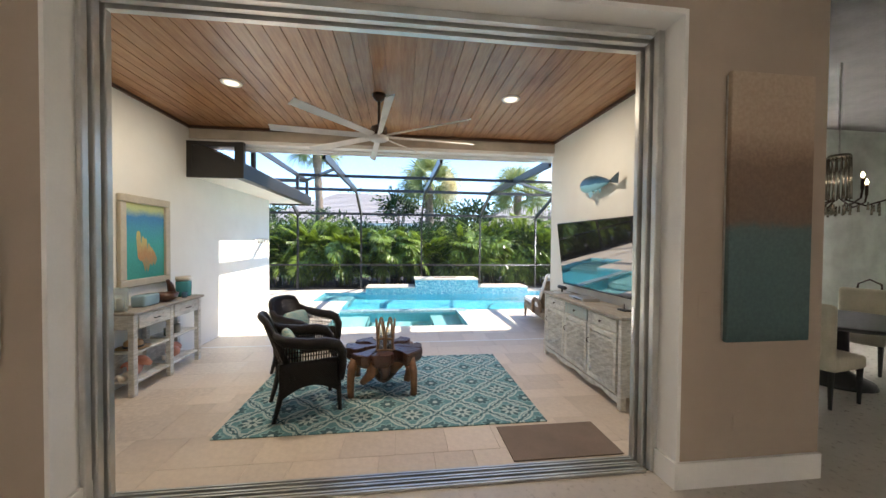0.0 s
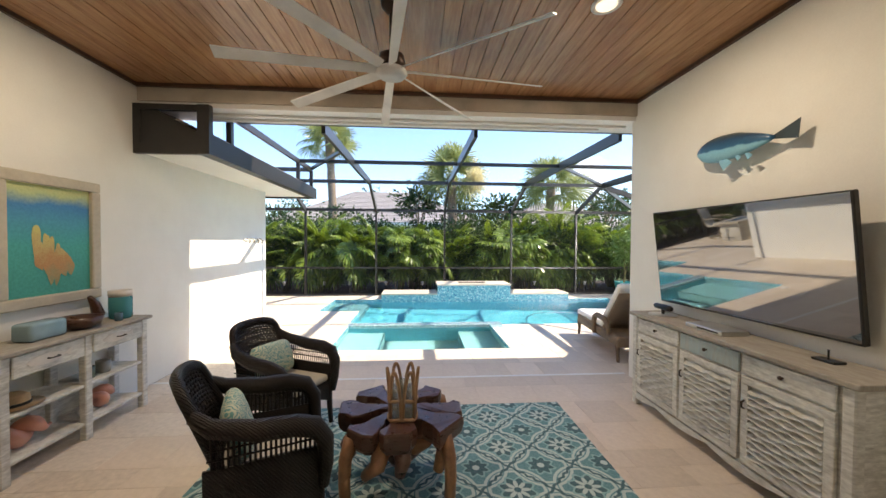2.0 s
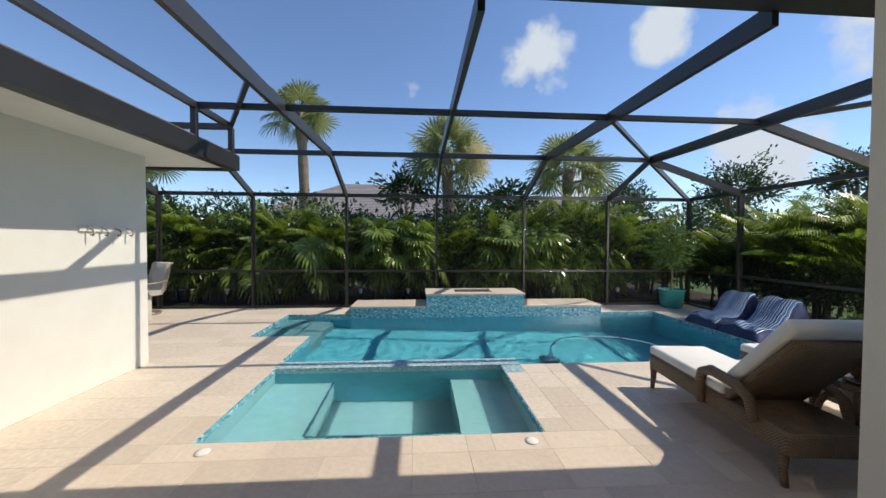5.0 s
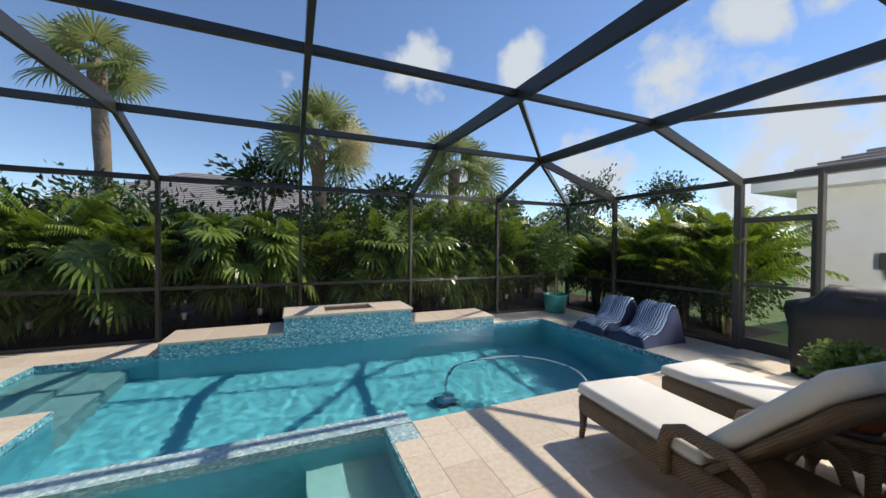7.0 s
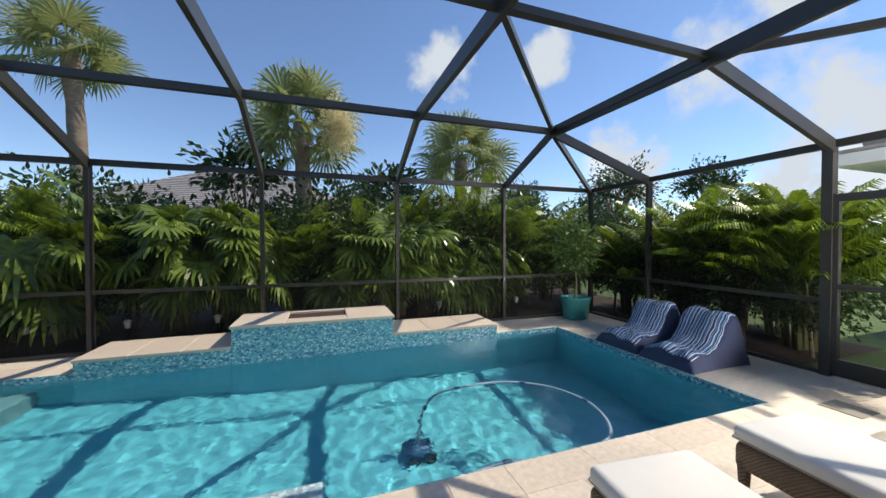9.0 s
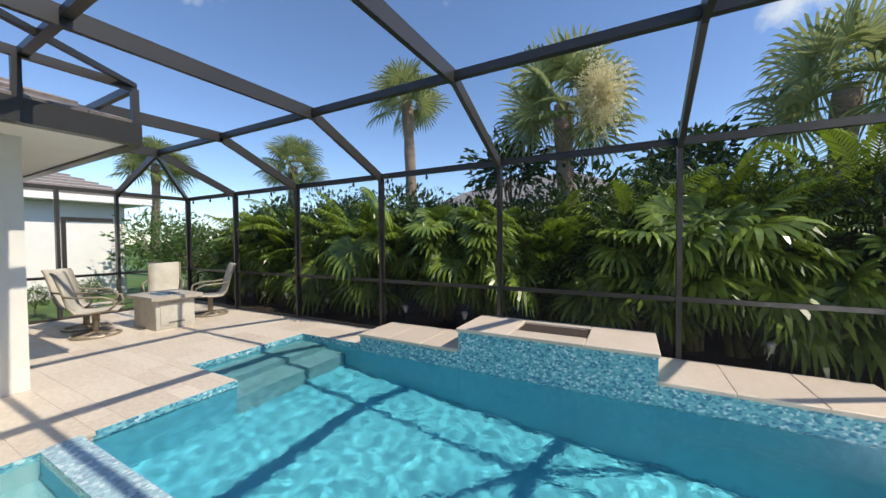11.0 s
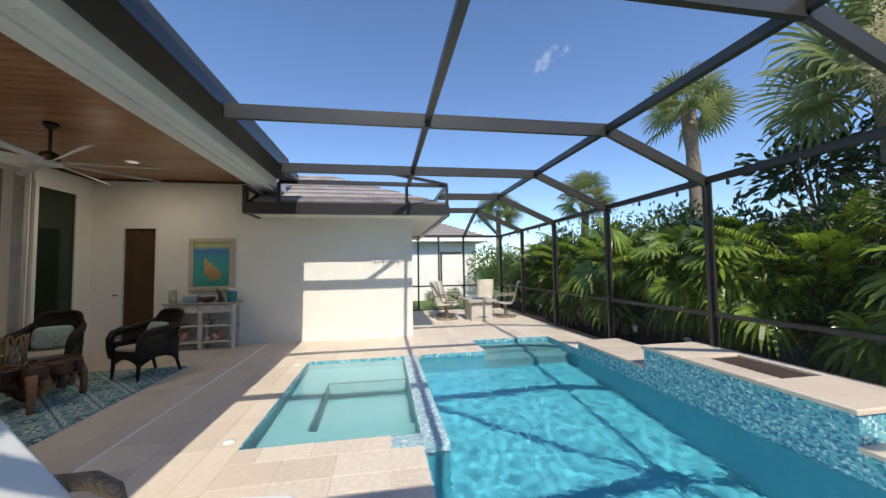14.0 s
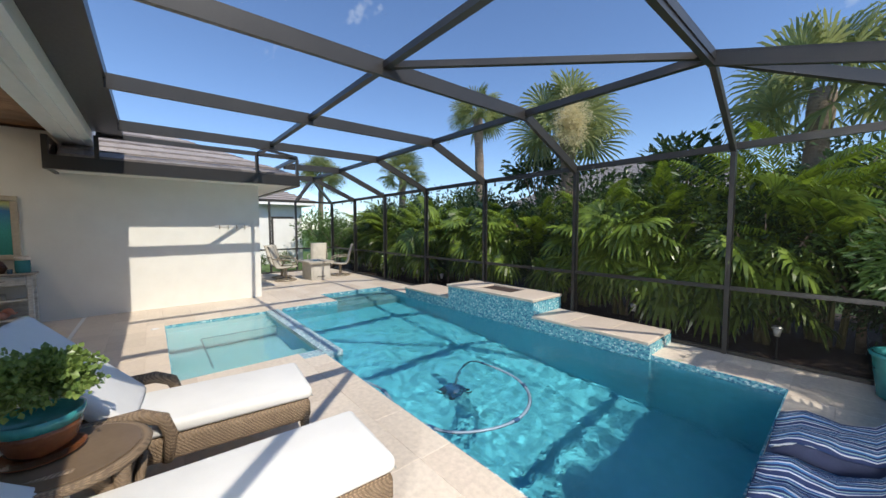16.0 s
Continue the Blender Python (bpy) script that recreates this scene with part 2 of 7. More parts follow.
def beam(bm, p, q, w, h):
    """A bar from p to q, w wide and h deep, its depth kept upright."""
    p, q = Vector(p), Vector(q)
    d = (q - p).normalized()
    side = d.cross(Vector((0, 0, 1)))
    side = side.normalized() if side.length > 1e-4 else Vector((1, 0, 0))
    up = side.cross(d).normalized()
    a = [[bm.verts.new(c + side * sx * w / 2 + up * sz * h / 2) for sx, sz in ((-1, -1), (1, -1), (1, 1), (-1, 1))] for c in (p, q)]
    for i in range(4):
        bm.faces.new((a[0][i], a[0][(i + 1) % 4], a[1][(i + 1) % 4], a[1][i]))
    bm.faces.new(a[0][::-1])
    bm.faces.new(a[1])


def tube(bm, pts, radii, seg=8, cap=True):
    """A round bar through the points, with a radius at each."""
    pts = [Vector(p) for p in pts]
    if not hasattr(radii, "__len__"):
        radii = [radii] * len(pts)
    rings = []
    side = None
    for i, p in enumerate(pts):
        d = (pts[min(i + 1, len(pts) - 1)] - pts[max(i - 1, 0)]).normalized()
        if side is None:
            side = d.orthogonal().normalized()
        side = (side - d * side.dot(d)).normalized()
        up = d.cross(side)
        rings.append([bm.verts.new(p + (side * math.cos(k * 2 * math.pi / seg) + up * math.sin(k * 2 * math.pi / seg)) * radii[i]) for k in range(seg)])
    for a, b in zip(rings, rings[1:]):
        for k in range(seg):
            bm.faces.new((a[k], a[(k + 1) % seg], b[(k + 1) % seg], b[k]))
    if cap:
        bm.faces.new(rings[0][::-1])
        bm.faces.new(rings[-1])


def lathe(bm, profile, seg=20, c=(0, 0, 0)):
    """A turned body from (radius, height) pairs."""
    rings = [[bm.verts.new((c[0] + r * math.cos(k * 2 * math.pi / seg), c[1] + r * math.sin(k * 2 * math.pi / seg), c[2] + z)) for k in range(seg)] for r, z in profile]
    for a, b in zip(rings, rings[1:]):
        for k in range(seg):
            bm.faces.new((a[k], a[(k + 1) % seg], b[(k + 1) % seg], b[k]))
    bm.faces.new(rings[0][::-1])
    bm.faces.new(rings[-1])


def rounded(bm, x0, x1, y0, y1, z0, z1, r=0.02, n=2):
    tmp = bmesh.new()
    box(tmp, x0, x1, y0, y1, z0, z1)
    bmesh.ops.bevel(tmp, geom=tmp.edges[:], offset=r, segments=n, affect="EDGES", profile=0.5)
    me = bpy.data.meshes.new("tmp")
    tmp.to_mesh(me)
    tmp.free()
    bm.from_mesh(me)
    bpy.data.meshes.remove(me)


def made(name, bm, material, smooth=False):
    me = bpy.data.meshes.new(name)
    bmesh.ops.recalc_face_normals(bm, faces=bm.faces[:])
    if smooth:
        for f in bm.faces:
            f.smooth = True
    bm.to_mesh(me)
    bm.free()
    me.materials.append(material)
    return me


def part(name, bm, material, parent, label="", smooth=False, at=None):
    ob = new(name, made(name, bm, material, smooth))
    ob.parent = parent
    if at is not None:
        ob.matrix_local = at
    if label:
        ob["label"] = label
    return ob


def thing(name, m, label, category, group="", kind=""):
    ob = new(name)
    ob.empty_display_size = 0.1
    ob.matrix_basis = m
    return tagged(ob, label, category, group, kind)


def solid(name, bm, material, label, category="", kind="structure", smooth=False):
    return tagged(new(name, made(name, bm, material, smooth)), label, category, "", kind)


def slab(name, material, label, category, *boxes, kind="structure"):
    bm = bmesh.new()
    for b in boxes:
        box(bm, *b)
    return solid(name, bm, material, label, category, kind)


def mesh_of(name, verts, faces, material, smooth=False):
    me = bpy.data.meshes.new(name)
    me.from_pydata([tuple(v) for v in verts], [], faces)
    me.materials.append(material)
    if smooth:
        for f in me.polygons:
            f.use_smooth = True
    return me

# ---- the house ----
XL, XR = -3.28, 2.13       # side walls of the covered patio
Y0, Y1 = 1.0, 4.15         # its depth
CEIL = 3.2
DECK_X0, DECK_X1, DECK_Y1 = -7.6, 6.5, 10.42
POOL = (-1.7, 5.05, 6.66, 9.66)
ALCOVE = (-2.62, -1.7, 8.06, 9.66)
SPA = (-1.67, 1.01, 5.17, 6.68)

slab("wall_west", STUCCO, "cream stucco wall of the covered patio and house wing", "wall",
     (XL - 0.2, XL, 0.65, 1.36, 0, 3.6), (XL - 0.2, XL, 1.36, 2.12, 2.45, 3.6), (XL - 0.2, XL, 2.12, 6.95, 0, 2.5), (XL - 0.2, XL, 2.12, 4.25, 2.5, 3.6))
slab("wall_wing", STUCCO, "cream stucco end wall of the house wing", "wall", (-7.9, XL - 0.2, 6.75, 6.95, 0, 2.5))
slab("wall_east", STUCCO, "cream stucco side wall of the covered patio", "wall", (XR, XR + 0.3, 1.0, 4.03, 0, 3.6))
slab("wall_outer", STUCCO, "cream stucco outer wall beside the pool deck", "wall", (XR + 0.3, 5.6, 3.89, 4.03, 0, 3.25), (6.5, 9.5, 3.89, 4.03, 0, 3.25), (5.6, 6.5, 3.89, 4.03, 2.3, 3.25), (5.6, 6.5, 3.89, 4.03, 0, 1.0))
slab("header", WHITE, "cream stucco header beam over the patio opening", "beam", (XL, XR, 3.97, 4.4, 2.98, 3.6), (XR, 9.5, 4.03, 4.4, 2.98, 3.25))
# the tan puts the shade below the ceiling into the header face's colour
slab("header_fascia", mat("shade_toned_tan", (0.52, 0.46, 0.38), 0.8, fine=80, amount=0.1), "header face under the wooden ceiling, toned tan for its shade", "beam", (XL, XR, 3.94, 3.968, 3.03, 3.2))
slab("shutter_track", WHITE, "white roll-down screen track under the header", "trim", (XL + 0.5, XR - 0.02, 4.13, 4.17, 2.95, 2.978), (XL + 0.5, XR - 0.3, 4.24, 4.30, 2.945, 2.978))
# back wall with the sliding-door opening
slab("wall_back", STUCCO, "cream stucco wall around the wide sliding door", "wall",
     (XL, -2.18, 0.83, 1.0, 0, 3.6), (1.52, 2.43, 0.83, 1.0, 0, 3.6), (-2.18, 1.52, 0.83, 1.0, 3.08, 3.6))
slab("wall_south", TAUPE, "taupe painted living-room wall around the sliding door", "wall",
     (-5.0, -2.14, 0.65, 0.83, 0, 3.9), (1.50, 2.55, 0.65, 0.83, 0, 3.9), (-2.14, 1.50, 0.65, 0.83, 3.08, 3.9))
slab("door_reveal", WHITE, "white painted reveal of the door opening", "trim", (-2.143, -2.12, 0.645, 0.998, 0, 3.08), (1.478, 1.503, 0.645, 0.998, 0, 3.08), (-2.12, 1.478, 0.645, 0.998, 3.05, 3.083))
slab("baseboard", WHITE, "tall white baseboard", "baseboard", (1.478, 2.55, 0.626, 0.648, 0, 0.17), (-5.0, -2.097, 0.626, 0.648, 0, 0.17), (1.455, 1.476, 0.626, 0.93, 0, 0.17), (-2.118, -2.097, 0.649, 0.93, 0, 0.17))
slab("wall_room", TAUPE, "taupe painted living-room walls", "wall", (-5.2, -5.0, -4.2, 0.83, 0, 3.9), (-5.2, 9.5, -4.4, -4.2, 0, 3.9))
slab("wall_dining", mat("pale_green_paint", (0.62, 0.66, 0.60), 0.8, fine=100, amount=0.08), "pale painted dining-room walls", "wall",
     (2.55, 2.57, 0.83, 3.88, 0, 3.9), (9.3, 9.5, -4.2, 3.9, 0, 3.9), (2.57, 5.6, 3.86, 3.888, 0, 3.9), (6.5, 9.3, 3.86, 3.888, 0, 3.9), (5.6, 6.5, 3.86, 3.888, 2.3, 3.9), (5.6, 6.5, 3.86, 3.888, 0, 1.0))
slab("ceiling_room", WHITE, "white painted indoor ceiling", "ceiling", (-5.2, 9.5, -4.4, 0.83, 3.9, 4.1), (2.5, 9.5, 0.83, 4.1, 3.9, 4.1))
slab("floor_room", INDOOR, "pale polished indoor tile floor", "floor", (-5.2, 9.5, -4.4, 0.83, -0.15, 0), (2.5, 9.5, 0.83, 3.9, -0.15, 0))
slab("roof_patio", mat("roof_deck", (0.2, 0.18, 0.17), 0.9), "flat roof deck over the covered patio", "roof", (XL - 0.2, 9.6, 0.65, 4.4, 3.62, 3.75))

# wooden ceiling, one mesh of planks
bm = bmesh.new()
n_planks = 42
wpl = (XR - XL) / n_planks
rc = random.Random(9)
for i in range(n_planks):
    a = XL + i * wpl
    box(bm, a + 0.003, a + wpl - 0.004, Y0, 3.966, CEIL + rc.uniform(0, 0.002), CEIL + 0.02)
box(bm, XL, XR, Y0, 3.966, CEIL + 0.021, CEIL + 0.04)
solid("ceiling", bm, PINE, "stained pine plank ceiling of the covered patio", "ceiling")
slab("trim_ceiling", mat("dark_stain", (0.09, 0.04, 0.02), 0.5), "dark stained wooden ceiling moulding", "trim",
     (XL, XL + 0.03, Y0, 3.93, 3.165, 3.198), (XR - 0.03, XR, Y0, 3.93, 3.165, 3.198), (XL, XR, 3.90, 3.938, 3.165, 3.198), (XL, XR, Y0, Y0 + 0.03, 3.165, 3.198))

# eaves and gutters
GX = -2.62
slab("soffit", STUCCO, "cream soffit under the wing eaves", "soffit", (XL, GX, 3.93, 7.59, 2.5, 2.54), (-9.0, XL, 6.95, 7.59, 2.5, 2.54))
slab("gutter_patio", GUTTER, "black box gutter along the patio roof edge", "gutter", (GX - 0.05, 9.5, 4.405, 4.52, 3.13, 3.24), (GX - 0.05, 9.5, 4.52, 4.78, 3.085, 3.22))
slab("gutter_wing", GUTTER, "black box gutter along the wing eaves", "gutter", (GX - 0.02, GX + 0.10, 3.93, 7.62, 2.47, 2.68), (-9.0, GX - 0.02, 7.56, 7.66, 2.47, 2.66))


def tile_roof(name, corners, label, mtl, course=0.33, lap=0.025):
    """Courses of flat concrete tiles over a sloping plane. corners: eave a, eave b, ridge b, ridge a."""
    ea, eb, rb, ra = [Vector(c) for c in corners]
    n = max(2, int((ra - ea).length / course))
    nrm = (eb - ea).cross(ra - ea).normalized()
    if nrm.z < 0:
        nrm = -nrm
    bm = bmesh.new()
    for i in range(n):
        f0, f1 = i / n, (i + 1.08) / n
        a0, b0, a1, b1 = ea.lerp(ra, f0), eb.lerp(rb, f0), ea.lerp(ra, f1), eb.lerp(rb, f1)
        k = max(1, int((b0 - a0).length / 0.33))
        for j in range(k):
            s0, s1 = (j + 0.012) / k, (j + 0.988) / k
            up = nrm * (lap * 2 + random.uniform(0, 0.006))
            lo = [a0.lerp(b0, s0), a0.lerp(b0, s1), a1.lerp(b1, s1), a1.lerp(b1, s0)]
            hi = [lo[0] + up, lo[1] + up, lo[2] + up * 0.4, lo[3] + up * 0.4]
            v = [bm.verts.new(p) for p in hi] + [bm.verts.new(p) for p in lo[:2]]
            bm.faces.new(v[:4])
            bm.faces.new((v[0], v[4], v[5], v[1]))
    bm.faces.new([bm.verts.new(p) for p in (ea, eb, rb, ra)])
    return solid(name, bm, mtl, label, "roof")


ROOF = island_mat("concrete_roof_tile", (0.24, 0.21, 0.20), (0.42, 0.38, 0.36), 0.75, 14, 0.3)
tile_roof("roof_wing_slope", ((GX, 4.0, 2.68), (GX, 7.6, 2.68), (-5.3, 4.92, 3.88), (-5.3, 4.0, 3.88)), "grey-brown concrete tile roof over the house wing", ROOF)
tile_roof("roof_wing_end", ((GX, 7.6, 2.68), (-9, 7.6, 2.68), (-9, 4.92, 3.88), (-5.3, 4.92, 3.88)), "grey-brown concrete tile roof over the wing end", ROOF)

# ---- ground ----
bm = bmesh.new()
xs, ys = (-400, DECK_X0, DECK_X1, 400), (-400, -4.4, DECK_Y1, 600)
for i in range(3):
    for j in range(3):
        if not (i == 1 and j == 1):
            bm.faces.new([bm.verts.new((xs[a], ys[b], -0.06)) for a, b in ((i, j), (i + 1, j), (i + 1, j + 1), (i, j + 1))])
bmesh.ops.remove_doubles(bm, verts=bm.verts[:], dist=0.001)
solid("ground", bm, LAWN, "green lawn reaching to the distance", "lawn")
bm = bmesh.new()
for x0, x1, y0, y1 in ((-9.5, 8.6, DECK_Y1 + 0.06, 14.6), (6.62, 8.6, 7.2, DECK_Y1 + 0.06)):
    nx, ny = int((x1 - x0) / 0.25), int((y1 - y0) / 0.25)
    g = [[bm.verts.new((x0 + (x1 - x0) * i / nx, y0 + (y1 - y0) * j / ny, -0.04 + (0.05 * noise.noise((i * 0.6, j * 0.6, x0)) + 0.03 if 0 < i < nx and 0 < j < ny else 0))) for j in range(ny + 1)] for i in range(nx + 1)]
    for i in range(nx):
        for j in range(ny):
            bm.faces.new((g[i][j], g[i + 1][j], g[i + 1][j + 1], g[i][j + 1]))
solid("planting_bed", bm, MULCH, "dark brown bark mulch bed behind the screen", "mulch")

# ---- deck ----
PX0, PX1, PY0, PY1 = POOL
deck_rects = [
    (XL, XR, Y0, 4.09), (XL, XR, 4.14, 5.17), (XR, DECK_X1, 4.03, 5.17),
    (XL, SPA[0], 5.17, 6.95), (SPA[1], 1.24, 5.17, 6.4), (1.24, DECK_X1, 5.17, PY0), (PX1, DECK_X1, PY0, DECK_Y1),
    (DECK_X0, PX0, 6.95, 8.06), (DECK_X0, ALCOVE[0], 8.06, DECK_Y1),
    (ALCOVE[0], -1.37, PY1, DECK_Y1), (3.86, PX1, PY1, DECK_Y1), (-1.37, 3.86, 10.36, DECK_Y1)]
bm = bmesh.new()
for x0, x1, y0, y1 in deck_rects:
    box(bm, x0 + 0.012, x1 - 0.012, y0 + 0.012, y1 - 0.012, -0.12, -0.008)
floor = solid("floor", bm, GROUT, "ivory travertine paver floor of patio and pool deck", "floor")
slab("drain", WHITE, "white slotted drain line across the floor", "drain", (XL, XR, 4.092, 4.138, -0.06, -0.001))
tiles_near, tiles_far = [], []
rt = random.Random(4)
for x0, x1, y0, y1 in deck_rects:
    y = y0
    row = 0
    while y < y1 - 0.02:
        h = rt.choice((0.2, 0.405, 0.405))
        if y + h > y1 - 0.1:
            h = y1 - y
        x = x0
        while x < x1 - 0.02:
            w = rt.choice((0.2, 0.405, 0.405, 0.61, 0.61))
            if row == 0 or x == x0:
                w = rt.choice((0.3, 0.405, 0.61))
            if x + w > x1 - 0.1:
                w = x1 - x
            r = (x, x + w, y, y + h)
            (tiles_near if -2.6 < x < 2.3 and 1.0 <= y < 5.2 else tiles_far).append(r)
            x += w
        y += h
        row += 1


def paver(bm, x0, x1, y0, y1, z):
    j, c, d = 0.0006, 0.0018, 0.03
    lo = [bm.verts.new((x, y, z - d)) for x, y in ((x0 + j, y0 + j), (x1 - j, y0 + j), (x1 - j, y1 - j), (x0 + j, y1 - j))]
    mid = [bm.verts.new((v.co.x, v.co.y, z - c)) for v in lo]
    hi = [bm.verts.new((x, y, z)) for x, y in ((x0 + j + c, y0 + j + c), (x1 - j - c, y0 + j + c), (x1 - j - c, y1 - j - c), (x0 + j + c, y1 - j - c))]
    for a, b in ((lo, mid), (mid, hi)):
        for k in range(4):
            bm.faces.new((a[k], a[(k + 1) % 4], b[(k + 1) % 4], b[k]))
    bm.faces.new(hi)


# ---- pool ----
WZ = -0.065
DEEP = -1.55
bm = bmesh.new()


def quad(bm, *p):
    bm.faces.new([bm.verts.new(q) for q in p])


# floor slopes down towards the east
quad(bm, (PX0, PY0, -0.85), (PX1, PY0, DEEP), (PX1, PY1, DEEP), (PX0, PY1, -0.85))
for a, b in (((1.24, PY0), (PX1, PY0)), ((PX1, PY0), (PX1, PY1)), ((PX1, PY1), (PX0, PY1)), ((PX0, PY0), (PX0, 8.06))):
    quad(bm, (*a, -1.6), (*b, -1.6), (*b, -0.004), (*a, -0.004))
quad(bm, (-2.62, 8.06, -1.0), (-1.7, 8.06, -1.0), (-1.7, 8.06, -0.004), (-2.62, 8.06, -0.004))
quad(bm, (-2.62, PY1, -1.0), (-1.7, PY1, -1.0), (-1.7, PY1, -0.004), (-2.62, PY1, -0.004))
quad(bm, (-2.62, 8.06, -1.0), (-2.62, PY1, -1.0), (-2.62, PY1, -0.004), (-2.62, 8.06, -0.004))
solid("pool_basin", bm, PLASTER, "blue plastered swimming pool basin", "pool")
# broad entry steps in the alcove and out from it
# pale plaster colour stands in for light that shallow water does not absorb
slab("pool_steps", SPA_PLASTER, "plastered entry step of the pool, coloured pale for the shallow water", "step", (-2.618, -2.1, 8.062, PY1 - 0.003, -1.6, -0.22))
slab("pool_step_lower", SPA_PLASTER, "plastered lower step of the pool, coloured pale for the shallow water", "step", (-2.099, -1.706, 8.062, PY1 - 0.003, -1.6, -0.42))
bm = bmesh.new()
sx0, sx1, sy0, sy1 = SPA
box(bm, sx0, sx1, sy0, sy1, -1.2, -0.92)
for a, b in (((sx0, sy0), (sx1, sy0)), ((sx1, sy0), (sx1, sy1)), ((sx0, sy1), (sx0, sy0))):
    quad(bm, (*a, -1.1), (*b, -1.1), (*b, -0.004), (*a, -0.004))
box(bm, sx0, sx0 + 0.68, sy0, sy1, -1.0, -0.42)
box(bm, sx1 - 0.62, sx1, sy0, sy1, -1.0, -0.40)
box(bm, sx0 + 0.68, sx1 - 0.62, sy0, sy0 + 0.42, -1.0, -0.42)
quad(bm, (sx0, sy1 - 0.003, -1.0), (sx1, sy1 - 0.003, -1.0), (sx1, sy1 - 0.003, -0.10), (sx0, sy1 - 0.003, -0.10))
solid("spa_basin", bm, SPA_PLASTER, "pale green plastered spa basin with benches", "spa")
def rippled(name, rects, z, amp, cell, mtl, label):
    """Water surface: a fine sheet raised and lowered by crossing ripples."""
    V, F, at = [], [], {}

    def vert(x, y):
        key = (round(x, 4), round(y, 4))
        if key not in at:
            at[key] = len(V)
            h = noise.noise((x * 1.8, y * 2.2, 0.3)) * 0.55 + noise.noise((x * 4.6 + 3, y * 4.1, 1.7)) * 0.34 + noise.noise((x * 8.5, y * 9.5 + 7, 2.2)) * 0.30
            V.append((x, y, z + amp * h))
        return at[key]
    for x0, x1, y0, y1 in rects:
        nx, ny = round((x1 - x0) / cell), round((y1 - y0) / cell)
        for i in range(nx):
            for j in range(ny):
                F.append([vert(x0 + (x1 - x0) * (i + a) / nx, y0 + (y1 - y0) * (j + b) / ny) for a, b in ((0, 0), (1, 0), (1, 1), (0, 1))])
    return tagged(new(name, mesh_of(name, V, F, mtl, True)), label, "water", "", "structure")


w = rippled("water", ((PX0, PX1, PY0 + 0.22, PY1), (ALCOVE[0], PX0, ALCOVE[2], ALCOVE[3]), (1.24, PX1, PY0, PY0 + 0.22)), WZ, 0.0105, 0.032, WATER, "clear blue pool water with ripples")
w.cycles.is_caustics_caster = True
w = rippled("water_spa", ((sx0, sx1, sy0, sy1),), WZ + 0.035, 0.002, 0.06, WATER_SPA, "clear still spa water")
w.visible_shadow = False


def mosaic_mat(name="glass_mosaic", lift=0.0):
    """Glass mosaic: slanted small chips in blues and white."""
    m, t, p = nodes_of(name)
    tc, mp, v = t.nodes.new("ShaderNodeTexCoord"), t.nodes.new("ShaderNodeMapping"), t.nodes.new("ShaderNodeTexVoronoi")
    mp.inputs["Scale"].default_value = (38, 38, 52)
    mp.inputs["Rotation"].default_value = (0.3, 0.5, 0.4)
    v.inputs["Scale"].default_value = 1.0
    v.inputs["Randomness"].default_value = 0.55
    link(t, tc.outputs["Object"], mp.inputs["Vector"])
    link(t, mp.outputs["Vector"], v.inputs["Vector"])
    r = t.nodes.new("ShaderNodeValToRGB")
    r.color_ramp.interpolation = "CONSTANT"
    e = r.color_ramp.elements
    e[0].position, e[0].color = 0.0, (0.10, 0.33, 0.42, 1)
    e[1].position, e[1].color = 0.30, (0.18, 0.47, 0.54, 1)
    for pos, col in ((0.55, (0.50, 0.70, 0.72, 1)), (0.68, (0.06, 0.20, 0.32, 1)), (0.84, (0.20, 0.50, 0.56, 1))):
        n = e.new(pos)
        n.color = col
    for n in e:
        n.color = [c + (0.72 - c) * lift for c in n.color[:3]] + [1]
    sep = t.nodes.new("ShaderNodeSeparateColor")
    link(t, v.outputs["Color"], sep.inputs[0])
    link(t, sep.outputs[0], r.inputs["Fac"])
    link(t, r.outputs["Color"], p.inputs["Base Color"])
    p.inputs["Roughness"].default_value = 0.18
    b = t.nodes.new("ShaderNodeBump")
    b.inputs["Strength"].default_value, b.inputs["Distance"].default_value = 0.4, 0.003
    link(t, v.outputs["Distance"], b.inputs["Height"])
    link(t, b.outputs["Normal"], p.inputs["Normal"])
    return m


MOSAIC = mosaic_mat()
MOSAIC_PALE = mosaic_mat("pale_glass_mosaic", 0.35)
slab("spa_wall", MOSAIC_PALE, "blue and white glass mosaic wall between spa and pool", "wall", (-1.7, 1.24, 6.66, 6.88, -0.12, 0.0), (1.013, 1.24, 6.4, 6.658, -0.12, -0.007))
slab("spa_wall_base", PLASTER, "blue plastered base of the spa wall", "wall", (-1.7, 1.24, 6.662, 6.88, -1.4, -0.122), (1.013, 1.24, 6.4, 6.66, -1.4, -0.122))
slab("bench_trim", mat("dark_trim_tile", (0.03, 0.12, 0.16), 0.3, amount=0.3), "dark tile trim along the spa bench edges", "tile", (sx0 + 0.66, sx0 + 0.684, sy0 + 0.42, sy1 - 0.01, -0.44, -0.416), (sx0 + 0.684, sx1 - 0.62, sy0 + 0.40, sy0 + 0.424, -0.44, -0.416))
